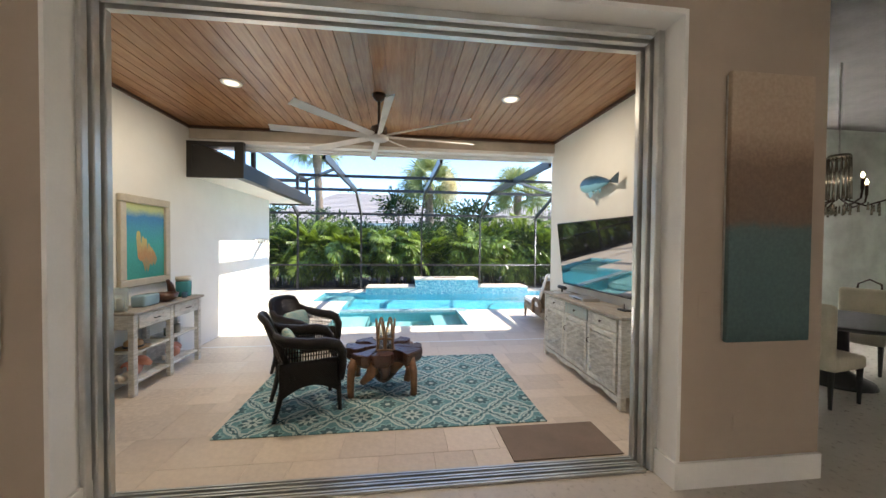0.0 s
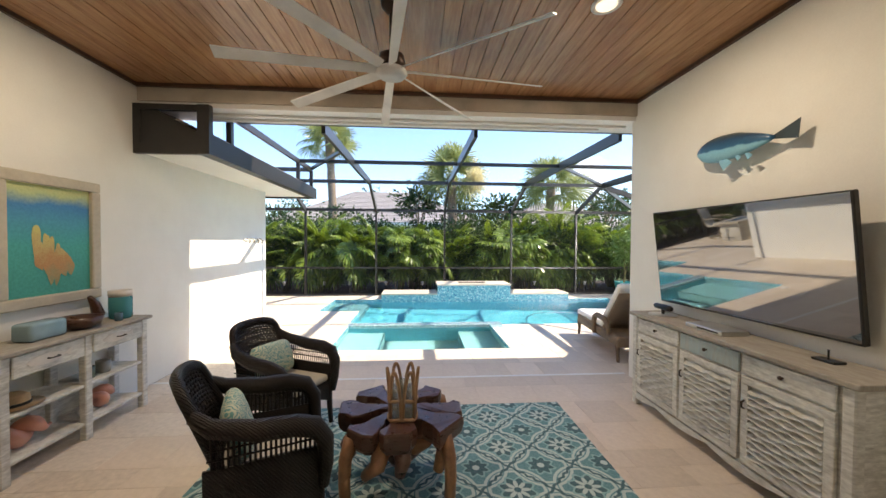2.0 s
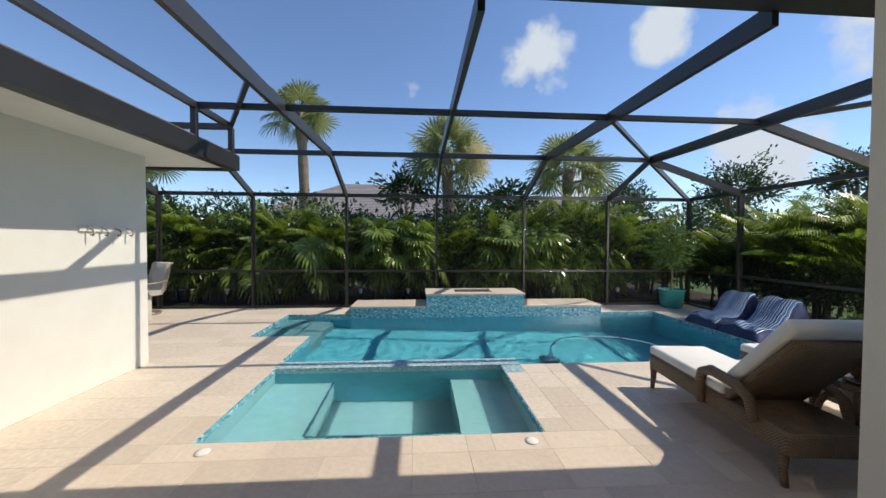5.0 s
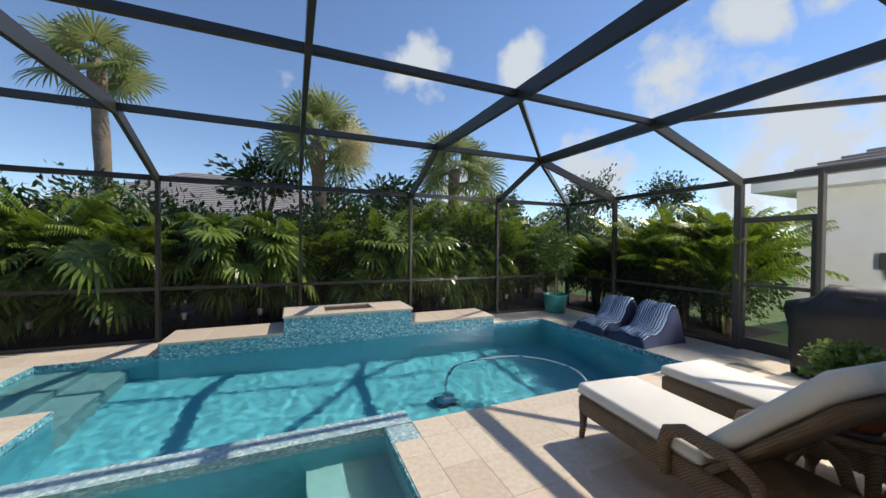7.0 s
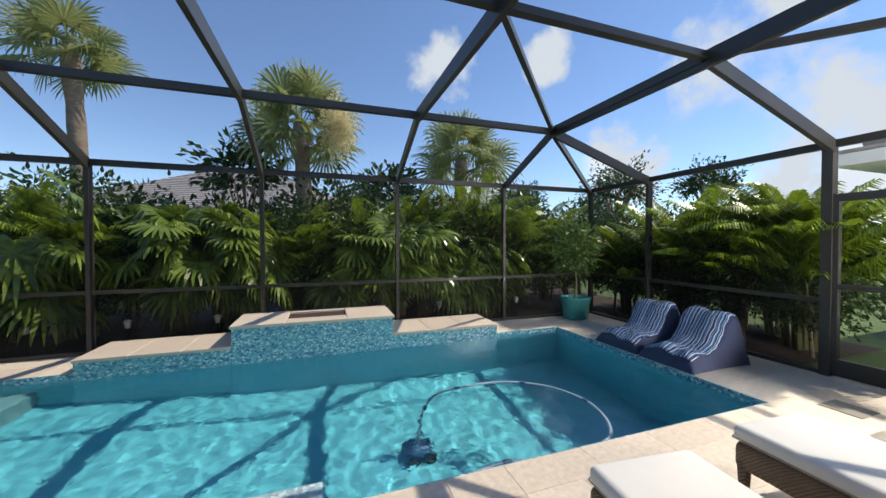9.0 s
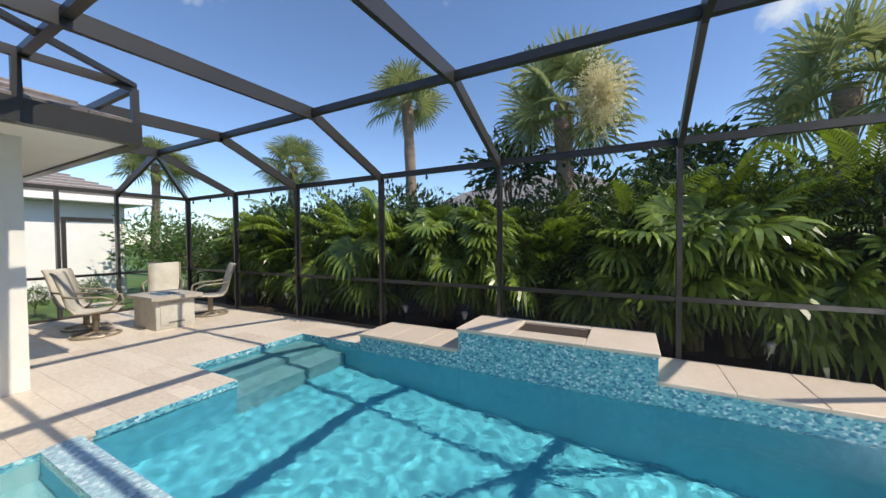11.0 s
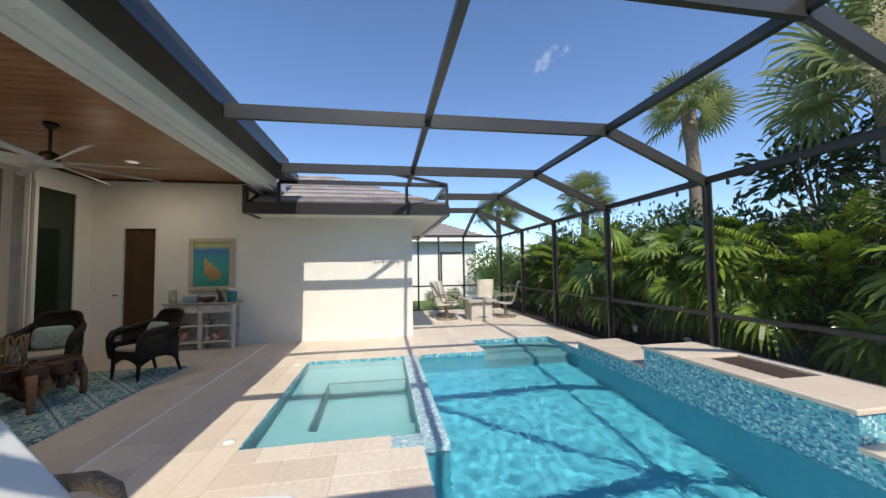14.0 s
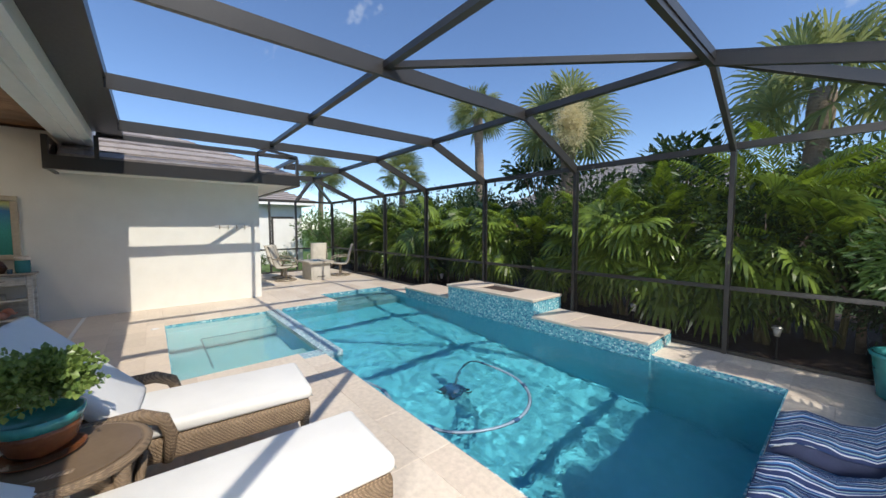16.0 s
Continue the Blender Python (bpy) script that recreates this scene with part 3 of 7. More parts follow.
slab("waterline_tile", MOSAIC, "blue glass mosaic waterline band", "tile",
     (PX0, PX0 + 0.012, 6.88, 8.06, -0.10, -0.006), (1.24, PX1, PY0, PY0 + 0.012, -0.10, -0.006), (PX1 - 0.012, PX1, PY0, PY1, -0.10, -0.006),
     (3.86, PX1, PY1 - 0.012, PY1, -0.10, -0.006), (-2.62, -1.37, PY1 - 0.012, PY1, -0.10, -0.006), (-2.62, -1.7, 8.061, 8.073, -0.10, -0.006), (-2.62, -2.608, 8.073, PY1 - 0.012, -0.10, -0.006),
     (sx0, sx1, sy0, sy0 + 0.012, -0.10, -0.006), (sx0, sx0 + 0.012, sy0, sy1, -0.10, -0.006), (sx1 - 0.012, sx1, sy0, sy1, -0.10, -0.006))


def raised_wall(name, x0, x1, y0, y1, z, label, hole=None):
    t = thing(name, pose(x0, y0, 0), label, "water feature" if hole else "wall", kind="structure")
    L, D = x1 - x0, y1 - y0
    bm = bmesh.new()
    box(bm, 0, L, 0, D, -0.11, z - 0.045)
    part("mosaic_face", bm, MOSAIC, t, "blue glass mosaic facing")
    bm = bmesh.new()
    box(bm, 0, L, 0.002, D, -1.5, -0.112)
    part("plaster_base", bm, PLASTER, t, "blue plaster below the waterline")
    if hole:
        h0, h1, hy = hole[0] - x0, hole[1] - x0, 0.22
        pcs = [(-0.02, h0, -0.03, D), (h1, L + 0.02, -0.03, D), (h0, h1, -0.03, hy), (h0, h1, D - 0.12, D)]
        bm = bmesh.new()
        box(bm, h0, h1, hy, D - 0.12, z - 0.044, z - 0.03)
        part("trough", bm, MULCH, t, "dark recessed trough")
    else:
        k = max(2, round(L / 0.55))
        pcs = [(-0.005 + L * i / k, L * (i + 1) / k - 0.003, -0.03, D) for i in range(k)]
    for q in pcs:
        bm = bmesh.new()
        rounded(bm, q[0], q[1] - 0.002, q[2], q[3], z - 0.044, z, 0.008, 1)
        part("coping_stone", bm, COPING, t)
    return t


raised_wall("low_wall", -1.37, 0.158, 9.6, 10.36, 0.17, "low mosaic wall with travertine coping behind the pool")
raised_wall("low_wall", 2.192, 3.86, 9.6, 10.36, 0.17, "low mosaic wall with travertine coping behind the pool")
raised_wall("fountain_wall", 0.16, 2.19, 9.6, 10.40, 0.42, "raised mosaic spillway wall with travertine coping", (0.78, 1.56))

# ---- screen cage ----
RX = [-5.6, -3.63, -1.61, 0.40, 2.42]
KY, EY, EZ, PYL = 9.03, 10.41, 2.50, 6.84
KXR, EXR = 4.48, 6.44
KXL, EXL = -5.7, -7.55
cage = thing("pool_cage", pose(0, 0, 0), "dark bronze aluminium screen cage over the pool", "screen enclosure", kind="structure")


def bar(name, p, q, w=0.05, h=0.15):
    bm = bmesh.new()
    beam(bm, p, q, w, h)
    return part(name, bm, BRONZE, cage)


def post(x, y, z=EZ, w=0.05, d=0.10, along="x"):
    bm = bmesh.new()
    a, b = (w, d) if along == "x" else (d, w)
    box(bm, x - a / 2, x + a / 2, y - b / 2, y + b / 2, -0.02, z)
    return part("post", bm, BRONZE, cage)


for x in RX:
    y_house = 4.76 if x > GX else 7.6
    bar("rafter", (x, y_house, 3.06), (x, KY, 3.08))
    bar("rafter", (x, KY, 3.08), (x, EY, EZ - 0.03), 0.05, 0.13)
bar("rafter", (KXR, 4.76, 3.06), (KXR, KY, 3.08))
for y in (PYL, KY):
    bar("rafter", (KXR, y, 3.08), (EXR, y if y < 9 else 9.07, EZ - 0.03), 0.05, 0.13)
bar("rafter", (KXR, 4.76, 3.08), (EXR, 4.76, EZ - 0.03), 0.05, 0.13)
bar("hip", (KXR, KY, 3.08), (EXR, EY, EZ - 0.03), 0.05, 0.10)
bar("hip", (KXR, KY, 3.08), (4.42, EY, EZ - 0.03), 0.05, 0.10)
bar("hip", (KXL, KY, 3.08), (EXL, EY, EZ - 0.03), 0.05, 0.10)
bar("rafter", (KXL, KY, 3.08), (EXL, 9.07, EZ - 0.03), 0.05, 0.13)
bar("brace", (2.42, PYL, 3.1), (KXR, KY, 3.1), 0.05, 0.06)
bar("brace", (KXR, PYL, 3.1), (6.6, 4.78, 3.1), 0.05, 0.06)
bar("brace", (GX, 7.6, 3.1), (-1.61, 6.0, 3.1), 0.05, 0.05)
for y, z, h in ((PYL, 3.09, 0.06), (KY, 3.09, 0.08)):
    bar("purlin", (GX if y < 8 else KXL, y, z), (KXR, y, z), 0.07, h)
bar("purlin", (KXR, PYL, 3.09), (KXR, KY, 3.09), 0.07, 0.08)
bar("eave_beam", (EXL, EY, EZ), (EXR, EY, EZ), 0.06, 0.08)
bar("eave_beam", (EXR, 4.1, EZ), (EXR, EY, EZ), 0.06, 0.08)
bar("eave_beam", (EXL, 6.95, EZ), (EXL, EY, EZ), 0.06, 0.08)
bar("chair_rail", (EXL, EY, 0.81), (EXR, EY, 0.81), 0.05, 0.05)
bar("chair_rail", (EXR, 6.87, 0.81), (EXR, EY, 0.81), 0.05, 0.05)
bar("chair_rail", (EXL, 6.95, 0.81), (EXL, EY, 0.81), 0.05, 0.05)
bar("sill_rail", (EXL, EY, 0.02), (EXR, EY, 0.02), 0.05, 0.05)
bar("sill_rail", (EXR, 6.87, 0.02), (EXR, EY, 0.02), 0.05, 0.05)
bar("sill_rail", (EXL, 6.95, 0.02), (EXL, EY, 0.02), 0.05, 0.05)
for x in RX + [4.42, EXR, EXL]:
    post(x, EY)
for y in (9.07, 8.2, 7.5):
    post(EXL, y, along="y")
for y in (9.07, 6.87, 5.98, 4.76):
    post(EXR, y, along="y", w=0.09 if y == 6.87 else 0.05)
# wing-side frame between gutter and roof beam
bar("top_beam", (GX, 4.45, 3.08), (GX, 7.6, 3.08), 0.05, 0.08)
bar("top_beam", (GX, 7.6, 3.08), (EXL, 7.6, 3.08), 0.05, 0.08)
for y in (4.45, 6.8, 7.6):
    bm = bmesh.new()
    box(bm, GX - 0.03, GX + 0.03, y - 0.03, y + 0.03, 2.68, 3.06)
    part("strut", bm, BRONZE, cage)
bm = bmesh.new()
for b in ((XL, GX - 0.02, 3.88, 3.93, 2.47, 2.58), (XL, GX - 0.02, 3.88, 3.93, 2.92, 2.978), (XL, XL + 0.07, 3.88, 3.93, 2.58, 2.92), (GX - 0.02, GX + 0.10, 3.86, 3.93, 2.47, 2.978)):
    box(bm, *b)
part("end_frame", bm, GUTTER, cage)
# added dark sheet in place of the shaded roof slope behind the end frame
bm = bmesh.new()
rim = ((XL + 0.07, 2.58), (GX - 0.02, 2.58), (GX - 0.02, 2.70), (XL + 0.22, 2.92), (XL + 0.07, 2.92))
fr = [bm.verts.new((x, 3.90, z)) for x, z in rim]
bk = [bm.verts.new((x, 3.915, z)) for x, z in rim]
bm.faces.new(fr)
bm.faces.new(bk[::-1])
for k in range(5):
    bm.faces.new((fr[k], bk[k], bk[(k + 1) % 5], fr[(k + 1) % 5]))
part("end_shade_panel", bm, GUTTER, cage)
bm = bmesh.new()
box(bm, EXR - 0.03, EXR + 0.03, 6.0, 6.84, 1.88, 1.96)
box(bm, EXR - 0.03, EXR + 0.03, 6.0, 6.84, 0.02, 0.2)
box(bm, EXR - 0.03, EXR + 0.03, 6.0, 6.06, 0.2, 1.88)
box(bm, EXR - 0.03, EXR + 0.03, 6.78, 6.84, 0.2, 1.88)
box(bm, EXR - 0.03, EXR + 0.03, 6.06, 6.78, 0.95, 1.0)
part("screen_door", bm, BRONZE, cage, "dark framed screen door")
bm = bmesh.new()
box(bm, EXL - 0.03, EXL + 0.03, 8.25, 9.0, 1.88, 1.96)
box(bm, EXL - 0.03, EXL + 0.03, 8.25, 8.31, 0.2, 1.88)
part("screen_door", bm, BRONZE, cage, "dark framed screen door")


def screen(*p, low=False):
    bm = bmesh.new()
    quad(bm, *p)
    return part("screen_panel", bm, SCREEN_LOW if low else SCREEN, cage, "dense black pet screen" if low else "fine black insect screen")


xs_back = [EXL] + RX + [4.42, EXR]
for a, b in zip(xs_back, xs_back[1:]):
    screen((a, EY, 0.81), (b, EY, 0.81), (b, EY, EZ), (a, EY, EZ))
    screen((a, EY, 0), (b, EY, 0), (b, EY, 0.81), (a, EY, 0.81), low=True)
    if b <= 2.5:
        screen((a, EY, EZ), (b, EY, EZ), (b, KY, 3.12), (a, KY, 3.12))
for a, b in ((9.07, EY), (6.87, 9.07)):
    screen((EXR, a, 0.81), (EXR, b, 0.81), (EXR, b, EZ), (EXR, a, EZ))
    screen((EXR, a, 0), (EXR, b, 0), (EXR, b, 0.81), (EXR, a, 0.81), low=True)
xs_roof = [GX] + RX[2:] + [KXR]
for a, b in zip(xs_roof, xs_roof[1:]):
    screen((a, 4.76, 3.13), (b, 4.76, 3.13), (b, KY, 3.13), (a, KY, 3.13))
screen((KXL, 7.6, 3.13), (GX, 7.6, 3.13), (GX, KY, 3.13), (KXL, KY, 3.13))
screen((KXR, 4.76, 3.12), (EXR, 4.76, EZ + 0.03), (EXR, 9.07, EZ + 0.03), (KXR, KY, 3.12))
screen((2.42, KY, 3.12), (KXR, KY, 3.12), (EXR, EY, EZ + 0.03), (2.42, EY, EZ + 0.03))
screen((GX, 4.3, 2.68), (GX, 7.6, 2.68), (GX, 7.6, 3.06), (GX, 4.3, 3.06))

# ---- more materials ----
def weave(name, a, b, scale=60.0, rough=0.6):
    """Woven strands: two crossing waves in relief."""
    m, t, p = nodes_of(name)
    tc = t.nodes.new("ShaderNodeTexCoord")
    outs = []
    for d in ("X", "Z"):
        w = t.nodes.new("ShaderNodeTexWave")
        w.bands_direction = d if d == "Z" else "DIAGONAL"
        w.inputs["Scale"].default_value = scale * (1.0 if d == "Z" else 0.6)
        w.inputs["Distortion"].default_value = 1.2
        w.inputs["Detail Scale"].default_value = 2.0
        link(t, tc.outputs["Object"], w.inputs["Vector"])
        outs.append(w.outputs["Fac"])
    mul = t.nodes.new("ShaderNodeMath")
    mul.operation = "MULTIPLY"
    link(t, outs[0], mul.inputs[0])
    link(t, outs[1], mul.inputs[1])
    n = noise_of(t, 12, 4)
    c = mix_rgb(t, 0.35, ramp(t, mul.outputs[0], shade(a, 0.45), b, 0.05, 0.6), ramp(t, n, a, b, 0.3, 0.7))
    link(t, c, p.inputs["Base Color"])
    p.inputs["Roughness"].default_value = rough
    p.inputs["Specular IOR Level"].default_value = 0.3
    bp = t.nodes.new("ShaderNodeBump")
    bp.inputs["Strength"].default_value, bp.inputs["Distance"].default_value = 0.8, 0.006
    link(t, mul.outputs[0], bp.inputs["Height"])
    link(t, bp.outputs["Normal"], p.inputs["Normal"])
    return m


WICKER_DARK = weave("dark_wicker", (0.010, 0.007, 0.006), (0.028, 0.019, 0.016), 55, 0.4)
WICKER_TAN = weave("tan_wicker", (0.22, 0.15, 0.095), (0.40, 0.29, 0.19), 50, 0.55)
FABRIC = mat("white_canvas", (0.78, 0.77, 0.74), 0.95, fine=220, amount=0.1, bump=0.3, col2=(0.72, 0.71, 0.68), depth=0.002)
FABRIC_GREY = mat("grey_canvas", (0.46, 0.43, 0.38), 0.95, fine=200, amount=0.15, bump=0.3, depth=0.002)
DRIFT = mat("whitewashed_wood", (0.74, 0.74, 0.69), 0.75, fine=16, amount=0.5, bump=0.35, col2=(0.36, 0.35, 0.31), scale=5, stretch=(1, 1, 4), depth=0.003)
DRIFT_TOP = mat("grey_driftwood", (0.40, 0.37, 0.32), 0.7, fine=14, amount=0.45, bump=0.3, col2=(0.26, 0.23, 0.19), scale=4, stretch=(4, 1, 1), depth=0.003)
DRIFT_BLUE = mat("blue_washed_wood", (0.36, 0.47, 0.47), 0.75, fine=14, amount=0.45, bump=0.3, col2=(0.45, 0.44, 0.38), scale=6, stretch=(1, 4, 1), depth=0.003)
TEAK = mat("teak_root", (0.085, 0.036, 0.024), 0.30, fine=18, amount=0.5, bump=0.4, col2=(0.06, 0.028, 0.015), scale=7, stretch=(1, 1, 3), depth=0.006)
TEAK_CUT = mat("teak_cut_face", (0.30, 0.15, 0.07), 0.5, fine=26, amount=0.4, bump=0.3, col2=(0.16, 0.07, 0.035), scale=8)
RATTAN = mat("rattan_cane", (0.34, 0.21, 0.11), 0.5, fine=40, amount=0.3, bump=0.2, col2=(0.22, 0.12, 0.06))
FAN_WHITE = mat("brushed_white_metal", (0.70, 0.70, 0.69), 0.4, fine=50, amount=0.08, bump=0.03)
IRON = mat("oil_rubbed_bronze", (0.05, 0.03, 0.022), 0.4, metal=0.6, fine=50, amount=0.2, bump=0.05)
SLING = mat("beige_sling", (0.62, 0.57, 0.47), 0.85, fine=160, amount=0.15, bump=0.25, depth=0.002)
TAN_METAL = mat("tan_metal", (0.34, 0.29, 0.22), 0.4, metal=0.2, fine=50, amount=0.15, bump=0.04)
TEAL_GLAZE = mat("teal_glaze", (0.05, 0.30, 0.30), 0.2, fine=20, amount=0.3, bump=0.08, col2=(0.03, 0.22, 0.22))
BROWN_GLAZE = mat("brown_glaze", (0.22, 0.075, 0.03), 0.2, fine=20, amount=0.4, bump=0.08, col2=(0.10, 0.04, 0.02))
COVER = mat("black_cover", (0.014, 0.014, 0.015), 0.42, fine=10, amount=0.3, bump=0.4, depth=0.01)
NAVY = mat("navy_canvas", (0.06, 0.075, 0.15), 0.9, fine=140, amount=0.15, bump=0.2, depth=0.002)
CORAL = mat("coral_shell", (0.55, 0.20, 0.14), 0.45, fine=20, amount=0.4, bump=0.3, col2=(0.65, 0.42, 0.34), depth=0.004)
STRAW = mat("straw", (0.42, 0.28, 0.15), 0.8, fine=70, amount=0.3, bump=0.4, depth=0.002)
SHELL = mat("white_shell", (0.70, 0.66, 0.60), 0.5, fine=20, amount=0.2, bump=0.2)
BARK = mat("palm_bark", (0.30, 0.23, 0.17), 0.9, fine=9, amount=0.5, bump=0.9, col2=(0.16, 0.12, 0.09), scale=3, stretch=(1, 1, 3), depth=0.03)
STEM = mat("green_stem", (0.16, 0.16, 0.06), 0.7, fine=16, amount=0.4, bump=0.3, col2=(0.10, 0.08, 0.04))
LEAF_FAN = island_mat("fan_palm_leaf", (0.014, 0.042, 0.007), (0.22, 0.32, 0.05), 0.32, 8, 0.1, sheen_through=0.18)
LEAF_ARECA = island_mat("areca_leaf", (0.014, 0.045, 0.006), (0.24, 0.34, 0.03), 0.34, 8, 0.1, sheen_through=0.22)
LEAF_DARK = island_mat("broad_leaf", (0.010, 0.026, 0.007), (0.052, 0.100, 0.024), 0.38, 8, 0.1, sheen_through=0.2)
LEAF_LIGHT = island_mat("light_broad_leaf", (0.05, 0.11, 0.02), (0.12, 0.20, 0.05), 0.4, 8, 0.1, sheen_through=0.3)
LEAF_SABAL = island_mat("sabal_leaf", (0.10, 0.15, 0.05), (0.28, 0.31, 0.12), 0.4, 8, 0.1, sheen_through=0.42)
LEAF_DRY = island_mat("dry_flower_stalk", (0.62, 0.50, 0.26), (0.82, 0.72, 0.44), 0.8, 8, 0.1, sheen_through=0.45)
JADE = island_mat("jade_leaf", (0.05, 0.11, 0.02), (0.30, 0.40, 0.11), 0.35, 8, 0.1, sheen_through=0.15)


def math_node(t, op, a, b=None, c=None):
    n = t.nodes.new("ShaderNodeMath")
    n.operation = op
    for i, v in enumerate((a, b, c)):
        if v is None:
            continue
        if hasattr(v, "is_linked"):
            link(t, v, n.inputs[i])
        else:
            n.inputs[i].default_value = v
    return n.outputs[0]


def step(t, v, lo, hi):
    return math_node(t, "MULTIPLY", math_node(t, "GREATER_THAN", v, lo), math_node(t, "LESS_THAN", v, hi))


def rug_mat():
    """Teal trellis rug: a lattice of leaf-edged diamonds with eight-petalled medallions."""
    m, t, p = nodes_of("teal_trellis_rug")
    tc, sp = t.nodes.new("ShaderNodeTexCoord"), t.nodes.new("ShaderNodeSeparateXYZ")
    link(t, tc.outputs["Object"], sp.inputs[0])
    s = 0.46
    u = math_node(t, "SUBTRACT", math_node(t, "FRACT", math_node(t, "DIVIDE", sp.outputs[0], s)), 0.5)
    v = math_node(t, "SUBTRACT", math_node(t, "FRACT", math_node(t, "DIVIDE", sp.outputs[1], s)), 0.5)
    au, av = math_node(t, "ABSOLUTE", u), math_node(t, "ABSOLUTE", v)
    d = math_node(t, "ADD", au, av)
    ang = math_node(t, "ARCTAN2", v, u)
    r = math_node(t, "SQRT", math_node(t, "ADD", math_node(t, "MULTIPLY", u, u), math_node(t, "MULTIPLY", v, v)))
    petal = math_node(t, "MULTIPLY", math_node(t, "ABSOLUTE", math_node(t, "COSINE", math_node(t, "MULTIPLY", ang, 4.0))), 0.13)
    flower = math_node(t, "SUBTRACT", r, petal)
    wob = math_node(t, "MULTIPLY", math_node(t, "SINE", math_node(t, "MULTIPLY", ang, 16.0)), 0.02)
    dd = math_node(t, "ADD", d, wob)
    u2, v2 = math_node(t, "SUBTRACT", 0.5, au), math_node(t, "SUBTRACT", 0.5, av)
    nz = noise_of(t, 160, 3)
    base = ramp(t, nz, (0.07, 0.22, 0.26), (0.12, 0.31, 0.34), 0.3, 0.7)
    pale, dark, mid = (0.50, 0.62, 0.60), (0.02, 0.10, 0.13), (0.24, 0.46, 0.47)
    # arcs centred on the cell corners cross those of the cell middle
    ra = math_node(t, "SQRT", math_node(t, "ADD", math_node(t, "MULTIPLY", u2, u2), math_node(t, "MULTIPLY", v2, v2)))
    star = math_node(t, "ADD", r, math_node(t, "MULTIPLY", math_node(t, "COSINE", math_node(t, "MULTIPLY", ang, 8.0)), 0.035))
    ang2 = math_node(t, "ARCTAN2", v2, u2)
    star2 = math_node(t, "ADD", ra, math_node(t, "MULTIPLY", math_node(t, "COSINE", math_node(t, "MULTIPLY", ang2, 8.0)), 0.03))
    c = mix_rgb(t, step(t, ra, 0.36, 0.47), base, pale)
    c = mix_rgb(t, step(t, r, 0.36, 0.47), c, pale)
    c = mix_rgb(t, step(t, ra, 0.405, 0.425), c, base)
    c = mix_rgb(t, step(t, r, 0.405, 0.425), c, base)
    c = mix_rgb(t, step(t, dd, 0.47, 0.53), c, dark)
    c = mix_rgb(t, math_node(t, "LESS_THAN", star, 0.25), c, mid)
    c = mix_rgb(t, math_node(t, "LESS_THAN", star, 0.21), c, dark)
    c = mix_rgb(t, math_node(t, "LESS_THAN", flower, 0.055), c, pale)
    c = mix_rgb(t, math_node(t, "LESS_THAN", r, 0.05), c, dark)
    c = mix_rgb(t, math_node(t, "LESS_THAN", star2, 0.20), c, mid)
    c = mix_rgb(t, math_node(t, "LESS_THAN", star2, 0.16), c, dark)
    c = mix_rgb(t, math_node(t, "LESS_THAN", ra, 0.055), c, pale)
    link(t, mix_rgb(t, 0.15, c, ramp(t, nz, (0.05, 0.1, 0.1), (0.6, 0.65, 0.6))), p.inputs["Base Color"])
    p.inputs["Roughness"].default_value = 0.95
    b = t.nodes.new("ShaderNodeBump")
    b.inputs["Strength"].default_value, b.inputs["Distance"].default_value = 0.4, 0.003
    link(t, nz, b.inputs["Height"])
    link(t, b.outputs["Normal"], p.inputs["Normal"])
    return m


RUG = rug_mat()


def swirl_mat():
    m, t, p = nodes_of("paisley_cotton")
    n = noise_of(t, 16, 1, 0.4)
    f = math_node(t, "FRACT", math_node(t, "MULTIPLY", n, 9.0))
    c = ramp(t, f, (0.12, 0.30, 0.30), (0.52, 0.55, 0.44), 0.4, 0.55)
    link(t, c, p.inputs["Base Color"])
    p.inputs["Roughness"].default_value = 0.95
    return m


PAISLEY = swirl_mat()


def stripe_mat():
    """Striped beach towel cloth in navy, blue, green and white."""
    m, t, p = nodes_of("striped_towel")
    tc, sp = t.nodes.new("ShaderNodeTexCoord"), t.nodes.new("ShaderNodeSeparateXYZ")
    link(t, tc.outputs["Object"], sp.inputs[0])
    w = math_node(t, "MULTIPLY", noise_of(t, 4, 2), 0.06)
    f = math_node(t, "FRACT", math_node(t, "MULTIPLY", math_node(t, "ADD", sp.outputs[1], w), 8.0))
    r = t.nodes.new("ShaderNodeValToRGB")
    r.color_ramp.interpolation = "CONSTANT"
    e = r.color_ramp.elements
    e[0].position, e[0].color = 0, (0.03, 0.05, 0.14, 1)
    e[1].position, e[1].color = 0.14, (0.75, 0.78, 0.8, 1)
    for pos, col in ((0.20, (0.03, 0.08, 0.24, 1)), (0.28, (0.40, 0.58, 0.55, 1)), (0.33, (0.02, 0.04, 0.14, 1)), (0.44, (0.08, 0.28, 0.55, 1)), (0.52, (0.75, 0.79, 0.82, 1)), (0.60, (0.02, 0.05, 0.16, 1)), (0.72, (0.30, 0.48, 0.52, 1)), (0.77, (0.03, 0.10, 0.30, 1)), (0.86, (0.74, 0.78, 0.8, 1)), (0.93, (0.02, 0.05, 0.15, 1))):
        n = e.new(pos)
        n.color = col
    link(t, f, r.inputs["Fac"])
    link(t, r.outputs["Color"], p.inputs["Base Color"])
    p.inputs["Roughness"].default_value = 0.95
    b = t.nodes.new("ShaderNodeBump")
    b.inputs["Strength"].default_value, b.inputs["Distance"].default_value = 0.5, 0.01
    link(t, noise_of(t, 40, 4), b.inputs["Height"])
    link(t, b.outputs["Normal"], p.inputs["Normal"])
    return m


STRIPE = stripe_mat()


